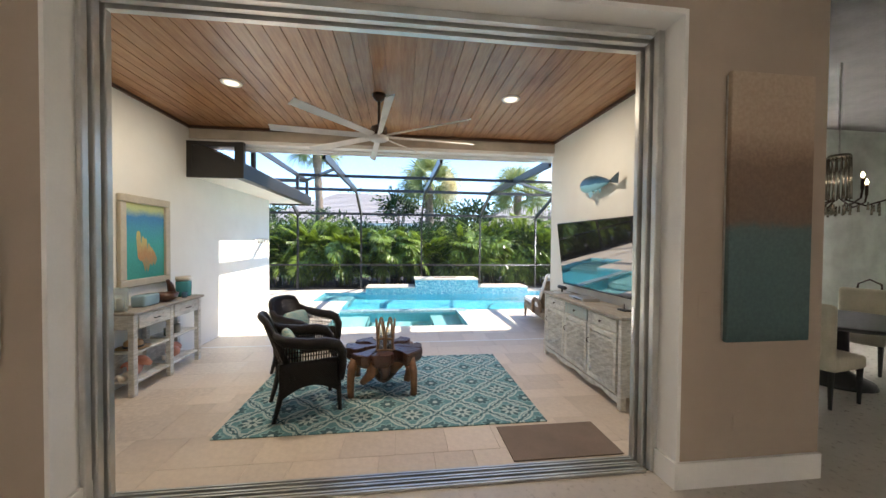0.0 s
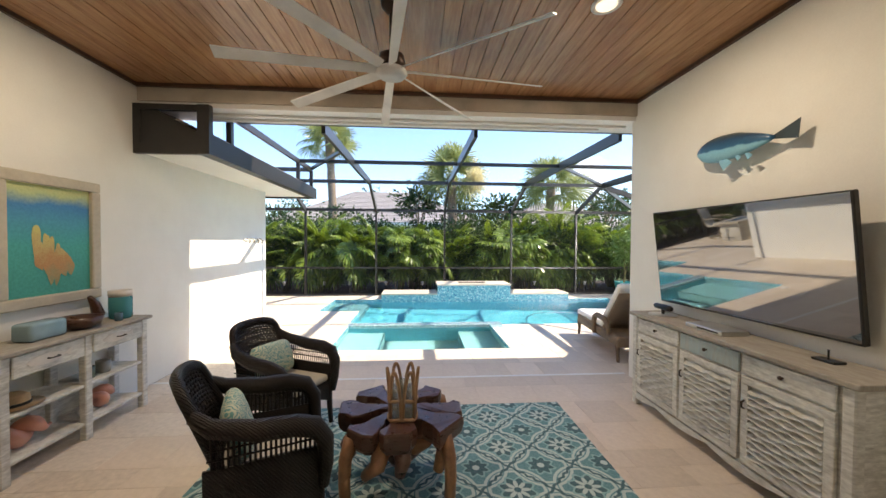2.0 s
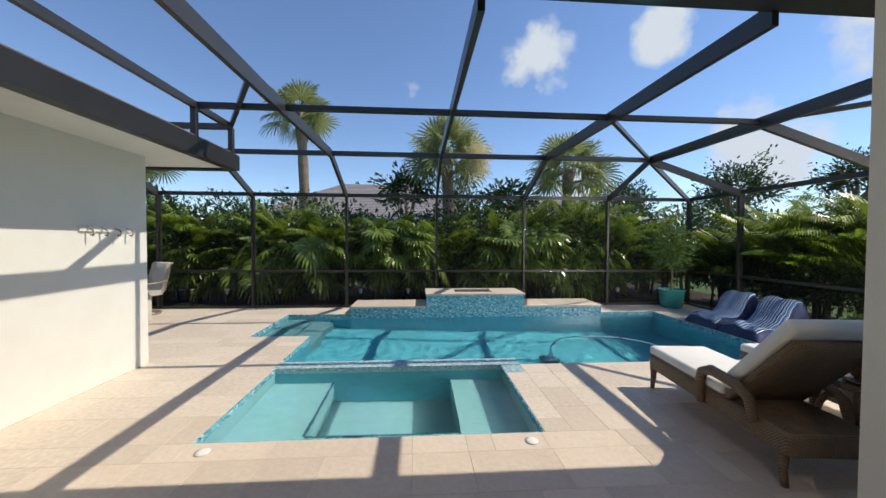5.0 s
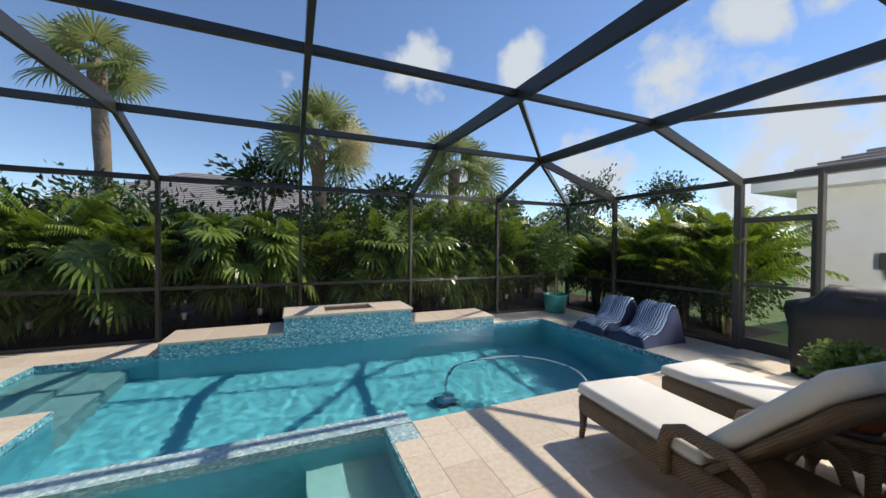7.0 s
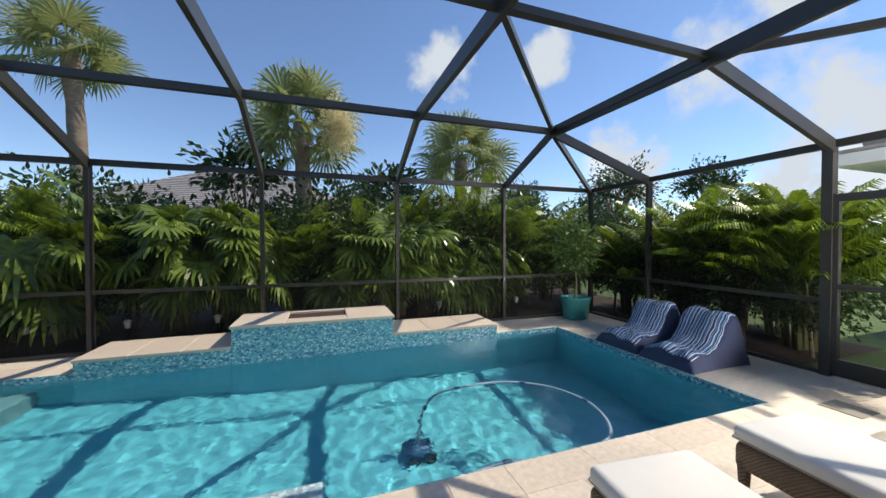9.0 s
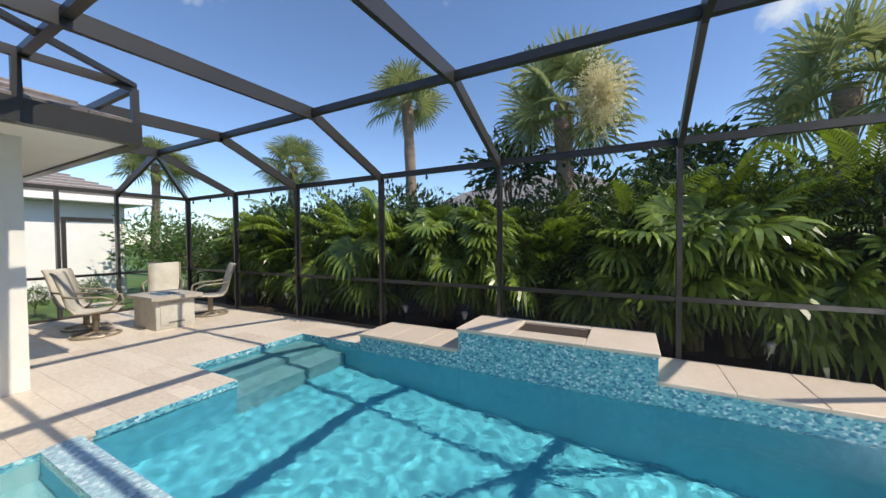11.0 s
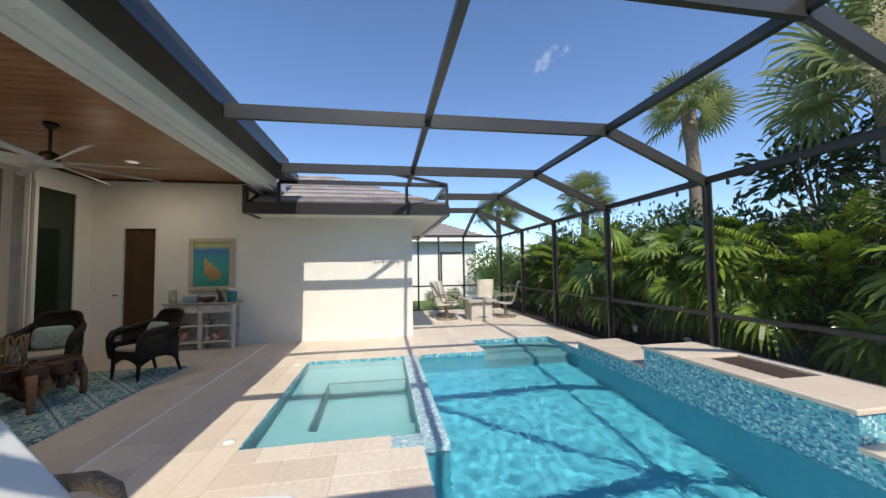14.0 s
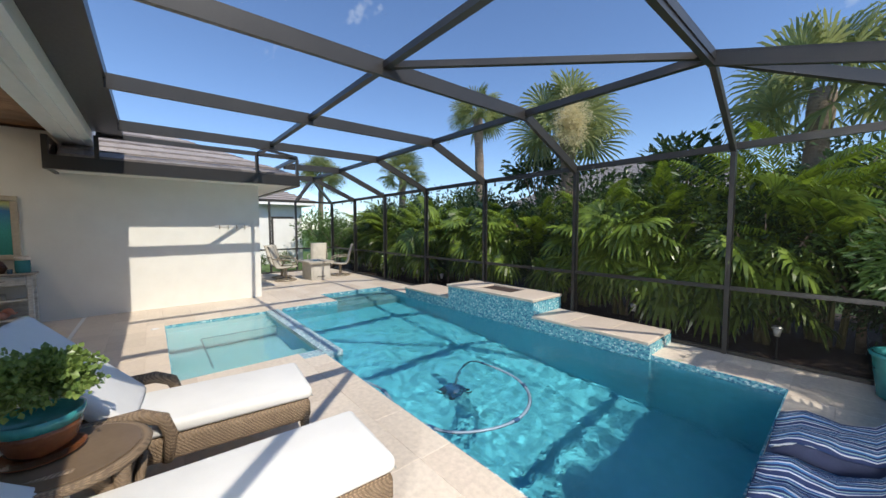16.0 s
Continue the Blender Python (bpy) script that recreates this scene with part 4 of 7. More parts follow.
def bands(name, stops, axis=2, lo=0.0, hi=1.0, wobble=0.06, scale=4, rough=0.6):
    """Colours blending along one axis of the thing, as a painting or glaze has them."""
    m, t, p = nodes_of(name)
    tc, sp = t.nodes.new("ShaderNodeTexCoord"), t.nodes.new("ShaderNodeSeparateXYZ")
    link(t, tc.outputs["Object"], sp.inputs[0])
    n = noise_of(t, scale, 6, 0.65)
    v = math_node(t, "ADD", sp.outputs[axis], math_node(t, "MULTIPLY", math_node(t, "SUBTRACT", n, 0.5), wobble * 2))
    f = math_node(t, "DIVIDE", math_node(t, "SUBTRACT", v, lo), hi - lo)
    r = t.nodes.new("ShaderNodeValToRGB")
    e = r.color_ramp.elements
    e[0].position, e[0].color = stops[0][0], (*stops[0][1], 1)
    e[1].position, e[1].color = stops[-1][0], (*stops[-1][1], 1)
    for pos, col in stops[1:-1]:
        k = e.new(pos)
        k.color = (*col, 1)
    link(t, f, r.inputs["Fac"])
    c = mix_rgb(t, 0.2, r.outputs["Color"], ramp(t, noise_of(t, scale * 8, 5), (0.1, 0.1, 0.1), (0.8, 0.8, 0.8)), "SOFT_LIGHT")
    link(t, c, p.inputs["Base Color"])
    p.inputs["Roughness"].default_value = rough
    return m


def sheet(bm, fn, nu, nv, th):
    """A thick curved panel; fn(u, v) gives the middle surface for u, v in 0..1."""
    P = [[Vector(fn(i / nu, j / nv)) for j in range(nv + 1)] for i in range(nu + 1)]
    L = []
    for s in (-1, 1):
        layer = []
        for i in range(nu + 1):
            row = []
            for j in range(nv + 1):
                du = P[min(i + 1, nu)][j] - P[max(i - 1, 0)][j]
                dv = P[i][min(j + 1, nv)] - P[i][max(j - 1, 0)]
                row.append(bm.verts.new(P[i][j] + du.cross(dv).normalized() * th / 2 * s))
            layer.append(row)
        L.append(layer)
    for k, l in enumerate(L):
        for i in range(nu):
            for j in range(nv):
                bm.faces.new((l[i][j], l[i + 1][j], l[i + 1][j + 1], l[i][j + 1]))
    edge = [(i, 0) for i in range(nu + 1)] + [(nu, j) for j in range(1, nv + 1)] + [(i, nv) for i in range(nu - 1, -1, -1)] + [(0, j) for j in range(nv - 1, 0, -1)]
    for a, b in zip(edge, edge[1:] + edge[:1]):
        bm.faces.new((L[0][a[0]][a[1]], L[0][b[0]][b[1]], L[1][b[0]][b[1]], L[1][a[0]][a[1]]))


def puff(bm, w, d, h, m=None, n=10, e=0.45, seed=0):
    """A stuffed cushion, w by d by h, with soft edges."""
    m = m or Matrix()
    rings = []
    for j in range(n + 1):
        a = -math.pi / 2 + math.pi * j / n
        row = []
        for i in range(2 * n):
            b = 2 * math.pi * i / (2 * n)
            ca, sa, cb, sb = math.cos(a), math.sin(a), math.cos(b), math.sin(b)
            f = lambda q, k: math.copysign(abs(q) ** k, q)
            v = Vector((w / 2 * f(ca, 0.6) * f(cb, e), d / 2 * f(ca, 0.6) * f(sb, e), h / 2 * f(sa, 0.9)))
            v += v.normalized() * 0.008 * noise.noise(v * 9 + Vector((seed, 0, 0))) if v.length > 0 else Vector()
            row.append(bm.verts.new(m @ v))
        rings.append(row)
    for a, b in zip(rings, rings[1:]):
        for i in range(2 * n):
            bm.faces.new((a[i], a[(i + 1) % (2 * n)], b[(i + 1) % (2 * n)], b[i]))
    bmesh.ops.remove_doubles(bm, verts=bm.verts[:], dist=0.0004)

# ---- covered patio: doors, fixtures, furniture ----
def sliding_door():
    t = thing("sliding_door", pose(0, 0.9, 0), "wide silver aluminium sliding door standing open with its track", "door", kind="structure")
    for x0, x1 in ((1.40, 1.476), (-2.118, -2.06)):
        for k in range(3):
            bm = bmesh.new()
            w = 0.03
            y = -0.09 + k * 0.065
            sgn = -1 if x0 > 0 else 1
            ex = x1 if x0 > 0 else x0
            a, b = sorted((ex, ex + sgn * (0.048 + 0.020 * k if x0 > 0 else 0.030 + 0.014 * k)))
            rounded(bm, a, b, y, y + 0.05, 0.0, 3.045, 0.006, 1)
            part("jamb_track", bm, SILVER, t)
    for k in range(3):
        bm = bmesh.new()
        y = -0.09 + k * 0.065
        box(bm, -2.06, 1.40, y, y + 0.012, 0.0, 0.018)
        box(bm, -2.06, 1.40, y + 0.03, y + 0.045, 0.0, 0.014)
        part("floor_track", bm, SILVER, t)
        bm = bmesh.new()
        box(bm, -2.06, 1.40, y, y + 0.045, 3.0 - 0.018 * k, 3.046)
        part("head_track", bm, SILVER, t)
    bm = bmesh.new()
    box(bm, 1.385, 1.398, 0.055, 0.075, 0.86, 1.12)
    part("lock_plate", bm, CHROME, t, "chrome lock plate")
    return t


sliding_door()
# stacked glass panel behind the west jamb, and its neighbour pane
win = thing("window_1", pose(-2.95, 1.01, 0), "tall dark glass panel beside the sliding door", "window", kind="structure")
bm = bmesh.new()
for b in ((0, 0.06, -0.004, 0.04, 0.02, 2.9), (0.74, 0.80, -0.004, 0.04, 0.02, 2.9), (0.06, 0.74, -0.004, 0.04, 2.82, 2.9), (0.06, 0.74, -0.004, 0.04, 0.02, 0.12)):
    box(bm, *b)
part("window_frame", bm, WHITE, win)
bm = bmesh.new()
box(bm, 0.06, 0.74, 0.006, 0.014, 0.12, 2.82)
part("pane", bm, mat("tinted_glass", (0.012, 0.03, 0.018), 0.06, amount=0.1, bump=0.0), win, "dark green tinted glass")

dr = thing("door_1", pose(XL, 1.36, 0), "white framed glass door in the patio wall", "door", kind="structure")
bm = bmesh.new()
for b in ((-0.12, 0.012, 0, 0.17, 0, 2.45), (-0.12, 0.012, 0.71, 0.76, 0, 2.45), (-0.12, 0.012, 0.17, 0.71, 2.27, 2.45), (-0.12, 0.012, 0.17, 0.71, 0, 0.12)):
    box(bm, *b)
part("frame", bm, WHITE, dr)
bm = bmesh.new()
box(bm, -0.06, -0.045, 0.17, 0.71, 0.12, 2.27)
part("pane", bm, mat("brown_glass", (0.10, 0.06, 0.035), 0.08, amount=0.2, bump=0.0, fine=6), dr, "brown tinted glass")
bm = bmesh.new()
tube(bm, [(0.012, 0.06, 1.02), (0.06, 0.06, 1.02)], 0.012)
tube(bm, [(0.055, 0.06, 1.02), (0.055, 0.14, 1.02)], 0.009)
part("door_handle", bm, IRON, dr, "dark door handle")


def ceiling_fan(x, y):
    t = thing("ceiling_fan", pose(x, y, CEIL), "large white eight-bladed ceiling fan on a bronze downrod", "fan")
    bm = bmesh.new()
    lathe(bm, [(0.075, 0.0), (0.07, -0.03), (0.03, -0.075)], 18)
    part("canopy", bm, IRON, t, "bronze ceiling canopy", True)
    bm = bmesh.new()
    tube(bm, [(0, 0, -0.05), (0, 0, -0.36)], 0.016, 10)
    part("downrod", bm, IRON, t, "bronze downrod")
    bm = bmesh.new()
    lathe(bm, [(0.03, -0.33), (0.085, -0.36), (0.095, -0.43), (0.06, -0.46)], 20)
    part("motor", bm, IRON, t, "bronze motor housing", True)
    bm = bmesh.new()
    lathe(bm, [(0.10, -0.455), (0.11, -0.475), (0.09, -0.50), (0.02, -0.51)], 20)
    part("hub", bm, FAN_WHITE, t, "", True)
    for k in range(8):
        bm = bmesh.new()
        tmp = lambda u, v: (0.10 + 1.0 * u, (v - 0.5) * (0.05 + 0.026 * u), -0.455 + (v - 0.5) * 0.035 + 0.0 * u)
        sheet(bm, tmp, 8, 3, 0.008)
        part("blade", bm, FAN_WHITE, t, at=pose(0, 0, 0, 0, 0, 8 + 45 * k))


ceiling_fan(-0.55, 2.52)


def can_light(x, y):
    t = thing("recessed_light", pose(x, y, CEIL), "round white recessed ceiling light", "light", "recessed lights")
    bm = bmesh.new()
    lathe(bm, [(0.10, -0.001), (0.10, -0.008), (0.085, -0.014), (0.07, -0.006)], 24)
    part("trim_ring", bm, WHITE, t, "", True)
    bm = bmesh.new()
    lathe(bm, [(0.068, -0.0075), (0.068, -0.011)], 24)
    m, tr, p = nodes_of("lamp_lens")
    p.inputs["Emission Color"].default_value = (1.0, 0.86, 0.66, 1)
    p.inputs["Emission Strength"].default_value = 0.45
    part("lens", bm, m, t, "glowing lamp lens")
    la = bpy.data.lights.new("recessed_lamp", "AREA")
    la.shape, la.size, la.energy, la.color = "DISK", 0.12, 10.0, (1.0, 0.87, 0.70)
    lo = new("recessed_lamp", la)
    lo.matrix_world = look((x, y, CEIL - 0.03), (x, y, 0))


for x, y in ((-2.03, 2.43), (0.91, 2.42)):
    can_light(x, y)


def framed_art():
    t = thing("framed_painting", pose(XL, 2.66, 1.06), "sea-toned abstract painting in a wide cream frame", "painting")
    W, H = 0.80, 1.02
    bm = bmesh.new()
    for b in ((0, W, 0, 0.085), (0, W, H - 0.085, H), (0, 0.085, 0.085, H - 0.085), (W - 0.085, W, 0.085, H - 0.085)):
        rounded(bm, 0.003, 0.05, b[0], b[1], b[2], b[3], 0.012, 2)
    part("frame", bm, mat("cream_frame", (0.55, 0.49, 0.38), 0.55, fine=24, amount=0.3, bump=0.15), t)
    bm = bmesh.new()
    box(bm, 0.004, 0.02, 0.085, W - 0.085, 0.085, H - 0.085)
    part("canvas", bm, bands("sea_painting", [(0.0, (0.04, 0.30, 0.24)), (0.45, (0.05, 0.36, 0.32)), (0.68, (0.06, 0.30, 0.42)), (0.82, (0.05, 0.22, 0.45)), (0.92, (0.45, 0.52, 0.25)), (1.0, (0.55, 0.55, 0.22))], 2, 0.08, 0.94, 0.05, 6), t)
    bm = bmesh.new()
    # loose upright strokes of plain colour
    rs = random.Random(8)
    for k in range(9):
        cy, cz, ry, rz = 0.30 + 0.028 * k + rs.uniform(-0.02, 0.02), 0.44 - 0.018 * k + rs.uniform(-0.04, 0.04), rs.uniform(0.025, 0.05), rs.uniform(0.10, 0.20) * (1.1 - 0.05 * k)
        v = [bm.verts.new((0.0222 + 0.0004 * k, cy + ry * math.cos(a) * (1 + 0.3 * math.sin(3 * a + k)), cz + rz * math.sin(a) * (1 + 0.2 * math.cos(2 * a + k)))) for a in [q * math.pi / 9 for q in range(18)]]
        bm.faces.new(v)
    part("painted_shape", bm, bands("ochre_paint", [(0.0, (0.30, 0.28, 0.14)), (0.3, (0.50, 0.26, 0.10)), (0.6, (0.52, 0.40, 0.16)), (1.0, (0.60, 0.56, 0.18))], 2, 0.2, 0.66, 0.16, 14), t)


framed_art()


def console_table():
    t = thing("console_table", pose(XL + 0.02, 2.42, 0), "whitewashed wooden console table with drawers and open shelves", "table")
    D, L, H = 0.31, 1.18, 0.86
    bm = bmesh.new()
    rounded(bm, -0.0, D + 0.03, -0.03, L + 0.03, H - 0.03, H, 0.006, 1)
    part("tabletop", bm, DRIFT_TOP, t, "grey driftwood top")
    for y in (0.0, L / 2 - 0.03, L - 0.06):
        for x in (0.0, D - 0.055):
            bm = bmesh.new()
            rounded(bm, x, x + 0.055, y, y + 0.06, 0, H - 0.03, 0.006, 1)
            part("leg", bm, DRIFT, t)
    for y0, y1 in ((0.06, L / 2 - 0.03), (L / 2 + 0.03, L - 0.06)):
        for z in (0.12, 0.42):
            bm = bmesh.new()
            rounded(bm, 0.01, D - 0.01, y0, y1, z, z + 0.025, 0.004, 1)
            part("shelf", bm, DRIFT, t)
        bm = bmesh.new()
        box(bm, 0.01, D - 0.012, y0, y1, H - 0.19, H - 0.032)
        part("drawer_box", bm, DRIFT, t)
        bm = bmesh.new()
        rounded(bm, D - 0.011, D + 0.006, y0 + 0.01, y1 - 0.01, H - 0.185, H - 0.04, 0.005, 1)
        d = part("drawer", bm, DRIFT, t)
        bm = bmesh.new()
        c = (y0 + y1) / 2
        zc = H - 0.11
        sheet(bm, lambda u, v: (D + 0.009, c - 0.17 + 0.30 * u, zc + (v - 0.5) * 0.075 * math.sin(math.pi * min(1, u * 1.15)) ** 0.7 + (0.06 * (v - 0.5) * max(0, u - 0.85) / 0.15)), 14, 2, 0.004)
        part("fish_motif", bm, SHELL, d, "carved pale fish")
        bm = bmesh.new()
        tube(bm, [(D + 0.008, c - 0.035, zc), (D + 0.035, c - 0.03, zc), (D + 0.035, c + 0.03, zc), (D + 0.008, c + 0.035, zc)], 0.005, 6)
        part("handle", bm, IRON, d, "dark metal handle")
    bm = bmesh.new()
    box(bm, 0.0, 0.012, 0.06, L - 0.06, 0.145, 0.42)
    part("back_panel", bm, DRIFT, t)
    return t


console_table()
TX, TZ = XL + 0.02, 0.86


def lathe_thing(name, x, y, z, prof, mtl, label, cat, seg=20, smooth=True):
    bm = bmesh.new()
    lathe(bm, prof, seg)
    ob = tagged(new(name, made(name, bm, mtl, smooth)), label, cat)
    ob.location = (x, y, z)
    return ob


def glass_vase(x, y, z, r, h, mtl, label):
    return lathe_thing("glass_vase", x, y, z, [(r * 0.9, 0), (r, 0.02), (r, h), (r - 0.005, h), (r - 0.005, 0.02), (0.01, 0.012)], mtl, label, "vase")


glass_vase(TX + 0.16, 3.49, TZ, 0.085, 0.20, TEAL_GLASS, "teal glass hurricane vase on the console table")
lathe_thing("glass_collar", TX + 0.16, 3.49, TZ + 0.201, [(0.086, 0), (0.087, 0.055), (0.080, 0.055), (0.079, 0.0)], SHELL, "cream collar on the teal hurricane vase", "vase collar")
glass_vase(TX + 0.24, 3.37, TZ, 0.03, 0.07, mat("blue_glaze", (0.06, 0.13, 0.19), 0.2), "small dark blue glazed cup")
glass_vase(TX + 0.15, 2.47, TZ, 0.07, 0.24, CLEAR_GLASS, "clear glass hurricane vase on the console table")
lathe_thing("candle", TX + 0.15, 2.47, TZ + 0.015, [(0.03, 0), (0.03, 0.12), (0.004, 0.122)], mat("white_wax", (0.7, 0.68, 0.62), 0.5), "white pillar candle inside a glass vase", "candle")
bm = bmesh.new()
rounded(bm, -0.07, 0.07, -0.13, 0.13, 0, 0.13, 0.025, 3)
ob = tagged(new("glass_tray", made("glass_tray", bm, mat("blue_recycled_glass", (0.20, 0.33, 0.40), 0.15, fine=12, amount=0.4, col2=(0.30, 0.42, 0.46)), True)), "thick pale blue glass block on the console table", "glassware")
ob.location = (TX + 0.17, 2.80, TZ)
lathe_thing("wooden_bowl", TX + 0.19, 3.08, TZ, [(0.06, 0), (0.12, 0.04), (0.14, 0.10), (0.125, 0.095), (0.02, 0.03)], TEAK, "dark carved wooden bowl on the console table", "bowl")
bm = bmesh.new()
tube(bm, [(0.0, 0, 0), (0, 0.03, 0.08), (0, 0.0, 0.17), (0, -0.05, 0.24)], [0.035, 0.045, 0.035, 0.015], 8)
ob = tagged(new("wooden_carving", made("wooden_carving", bm, TEAK, True)), "small dark driftwood carving beside the bowl", "carving")
ob.location = (TX + 0.14, 3.26, TZ)


def conch(x, y, z, s, rz, mtl, label):
    bm = bmesh.new()
    pts, rad = [], []
    for i in range(22):
        u = i / 21
        a = u * 12
        pts.append((s * (u - 0.5) * 1.6, s * 0.28 * math.cos(a) * (1 - abs(u - 0.4)), s * (0.42 + 0.26 * math.sin(a) * (1 - abs(u - 0.4)))))
        rad.append(s * (0.06 + 0.34 * math.sin(math.pi * min(1, u * 1.05)) ** 1.4))
    tube(bm, pts, rad, 9)
    ob = tagged(new("conch_shell", made("conch_shell", bm, mtl, True)), label, "shell")
    lo = min(v.co.z for v in ob.data.vertices)
    ob.matrix_basis = pose(x, y, z - lo, 0, 0, rz)


conch(TX + 0.17, 2.68, 0.146, 0.17, 60, CORAL, "pink and brown conch shell on a shelf")
conch(TX + 0.17, 3.28, 0.146, 0.15, 100, CORAL, "coral red conch shell on a shelf")
conch(TX + 0.2, 3.10, 0.146, 0.08, 20, SHELL, "small white shell on a shelf")
conch(TX + 0.2, 2.46, 0.146, 0.09, 40, SHELL, "small white shell on a shelf")


def straw_hat(x, y, z, tilt):
    t = thing("straw_hat", pose(x, y, z, 0, 0, tilt), "brown straw hat lying on a shelf", "hat")
    bm = bmesh.new()
    lathe(bm, [(0.15, 0.012), (0.10, 0.0), (0.085, 0.015), (0.08, 0.07), (0.05, 0.09), (0.01, 0.085)], 22)
    part("hat_body", bm, STRAW, t, "", True)
    bm = bmesh.new()
    lathe(bm, [(0.089, 0.016), (0.088, 0.035), (0.083, 0.035), (0.083, 0.016)], 22)
    part("hat_band", bm, BLACK, t, "black hat band")


straw_hat(TX + 0.17, 2.62, 0.446, 0)
glass_vase(TX + 0.2, 3.12, 0.446, 0.045, 0.09, mat("green_jar", (0.12, 0.16, 0.12), 0.25), "small green glazed jar on a shelf")
glass_vase(TX + 0.2, 3.26, 0.446, 0.05, 0.10, mat("grey_jar", (0.28, 0.28, 0.25), 0.35), "small grey pottery jar on a shelf")


def wicker_chair(m, n):
    t = thing("wicker_armchair", m, "dark brown wicker armchair with a pale seat cushion", "armchair", "armchairs on the rug")
    bm = bmesh.new()
    rounded(bm, -0.27, 0.29, -0.28, 0.28, 0.30, 0.385, 0.03, 2)
    part("seat", bm, WICKER_DARK, t, "", True)

    def back(u, v):
        q = 2 * u - 1
        return (-0.25 - 0.19 * v - 0.03 * v * v + 0.07 * q * q, 0.285 * q * (1 - 0.10 * v), 0.36 + 0.545 * v * (1 - 0.09 * abs(q) ** 4))
    bm = bmesh.new()
    rim = [back(0, k / 6) for k in range(6)] + [back(0.02, 0.96)] + [back(0.06 + 0.88 * k / 12, 1) for k in range(13)] + [back(0.98, 0.96)] + [back(1, k / 6) for k in range(5, -1, -1)]
    tube(bm, rim, 0.032, 8)
    part("back_rail", bm, WICKER_DARK, t, "rolled wicker rim", True)
    # close weave of canes and bands, wavering over and under
    bm = bmesh.new()
    for k in range(32):
        pts = [Vector(back((k + 0.5) / 32, v / 10)) + Vector((0.004 * (-1) ** (v + k), 0, 0)) for v in range(11)]
        tube(bm, pts, 0.0074, 5)
    for k in range(25):
        pts = [Vector(back(u / 16, (k + 0.5) / 25)) + Vector((0.004 * (-1) ** (u + k), 0, 0)) for u in range(17)]
        tube(bm, pts, 0.0090, 5)
    part("woven_back", bm, WICKER_DARK, t, "close woven cane back", True)
    for side in (-1, 1):
        bm = bmesh.new()
        sheet(bm, lambda u, v: (-0.31 + 0.60 * u, side * (0.275 + 0.03 * v), 0.19 + 0.10 * math.sin(math.pi * u) + v * (0.33 - 0.10 * math.sin(math.pi * u))), 14, 6, 0.022)
        part("side_panel", bm, WICKER_DARK, t, "woven side skirt with an arched edge", True)
        bm = bmesh.new()
        for k in range(21):
            u = (k + 0.5) / 21
            x = -0.28 + 0.55 * u
            tube(bm, [(x, side * 0.305, 0.51), (x, side * 0.325, 0.665 + 0.04 * (1 - u))], 0.0075, 5)
        for z in (0.565, 0.61):
            tube(bm, [(-0.29, side * 0.314, z), (0.0, side * 0.318, z), (0.28, side * 0.314, z)], 0.006, 5)
        part("open_weave", bm, WICKER_DARK, t, "open cane band below the arm", True)
        bm = bmesh.new()
        tube(bm, [(-0.36, side * 0.27, 0.77), (-0.27, side * 0.31, 0.715), (-0.05, side * 0.335, 0.675), (0.15, side * 0.345, 0.665), (0.26, side * 0.34, 0.635), (0.315, side * 0.325, 0.56), (0.325, side * 0.305, 0.42), (0.31, side * 0.285, 0.30)], [0.034, 0.046, 0.054, 0.056, 0.056, 0.052, 0.042, 0.034], 10)
        part("armrest", bm, WICKER_DARK, t, "", True)
        for x, x2 in ((0.285, 0.305), (-0.26, -0.36)):
            bm = bmesh.new()
            tube(bm, [(x, side * 0.265, 0.36), ((x + x2) / 2, side * 0.267, 0.16), (x2, side * 0.275, 0.0)], [0.032, 0.027, 0.021], 8)
            part("leg", bm, WICKER_DARK, t, "", True)
    for x in (0.295, -0.27):
        bm = bmesh.new()
        sheet(bm, lambda u, v: (x, -0.265 + 0.53 * u, 0.20 + 0.09 * math.sin(math.pi * u) + v * (0.17 - 0.09 * math.sin(math.pi * u))), 12, 3, 0.02)
        part("apron", bm, WICKER_DARK, t, "", True)
    bm = bmesh.new()
    rounded(bm, -0.25, 0.29, -0.26, 0.26, 0.387, 0.45, 0.028, 3)
    part("seat_cushion", bm, FABRIC_GREY, t, "pale grey seat cushion", True)
    bm = bmesh.new()
    puff(bm, 0.46, 0.30, 0.13, seed=n)
    p = tagged(new("throw_pillow", made("throw_pillow", bm, PAISLEY, True)), "teal and cream patterned throw pillow on a wicker armchair", "pillow", "throw pillows")
    p.matrix_basis = m @ pose(-0.165, 0.0, 0.605, 0, 72, 0) @ pose(0, 0, 0, 0, 0, 90)


wicker_chair(pose(-1.19, 2.07, 0, 0, 0, 22) @ Matrix.Diagonal((0.85, 0.85, 1.0, 1)), 1)
wicker_chair(pose(-1.45, 3.04, 0, 0, 0, -24) @ Matrix.Diagonal((0.86, 0.86, 0.96, 1)), 2)


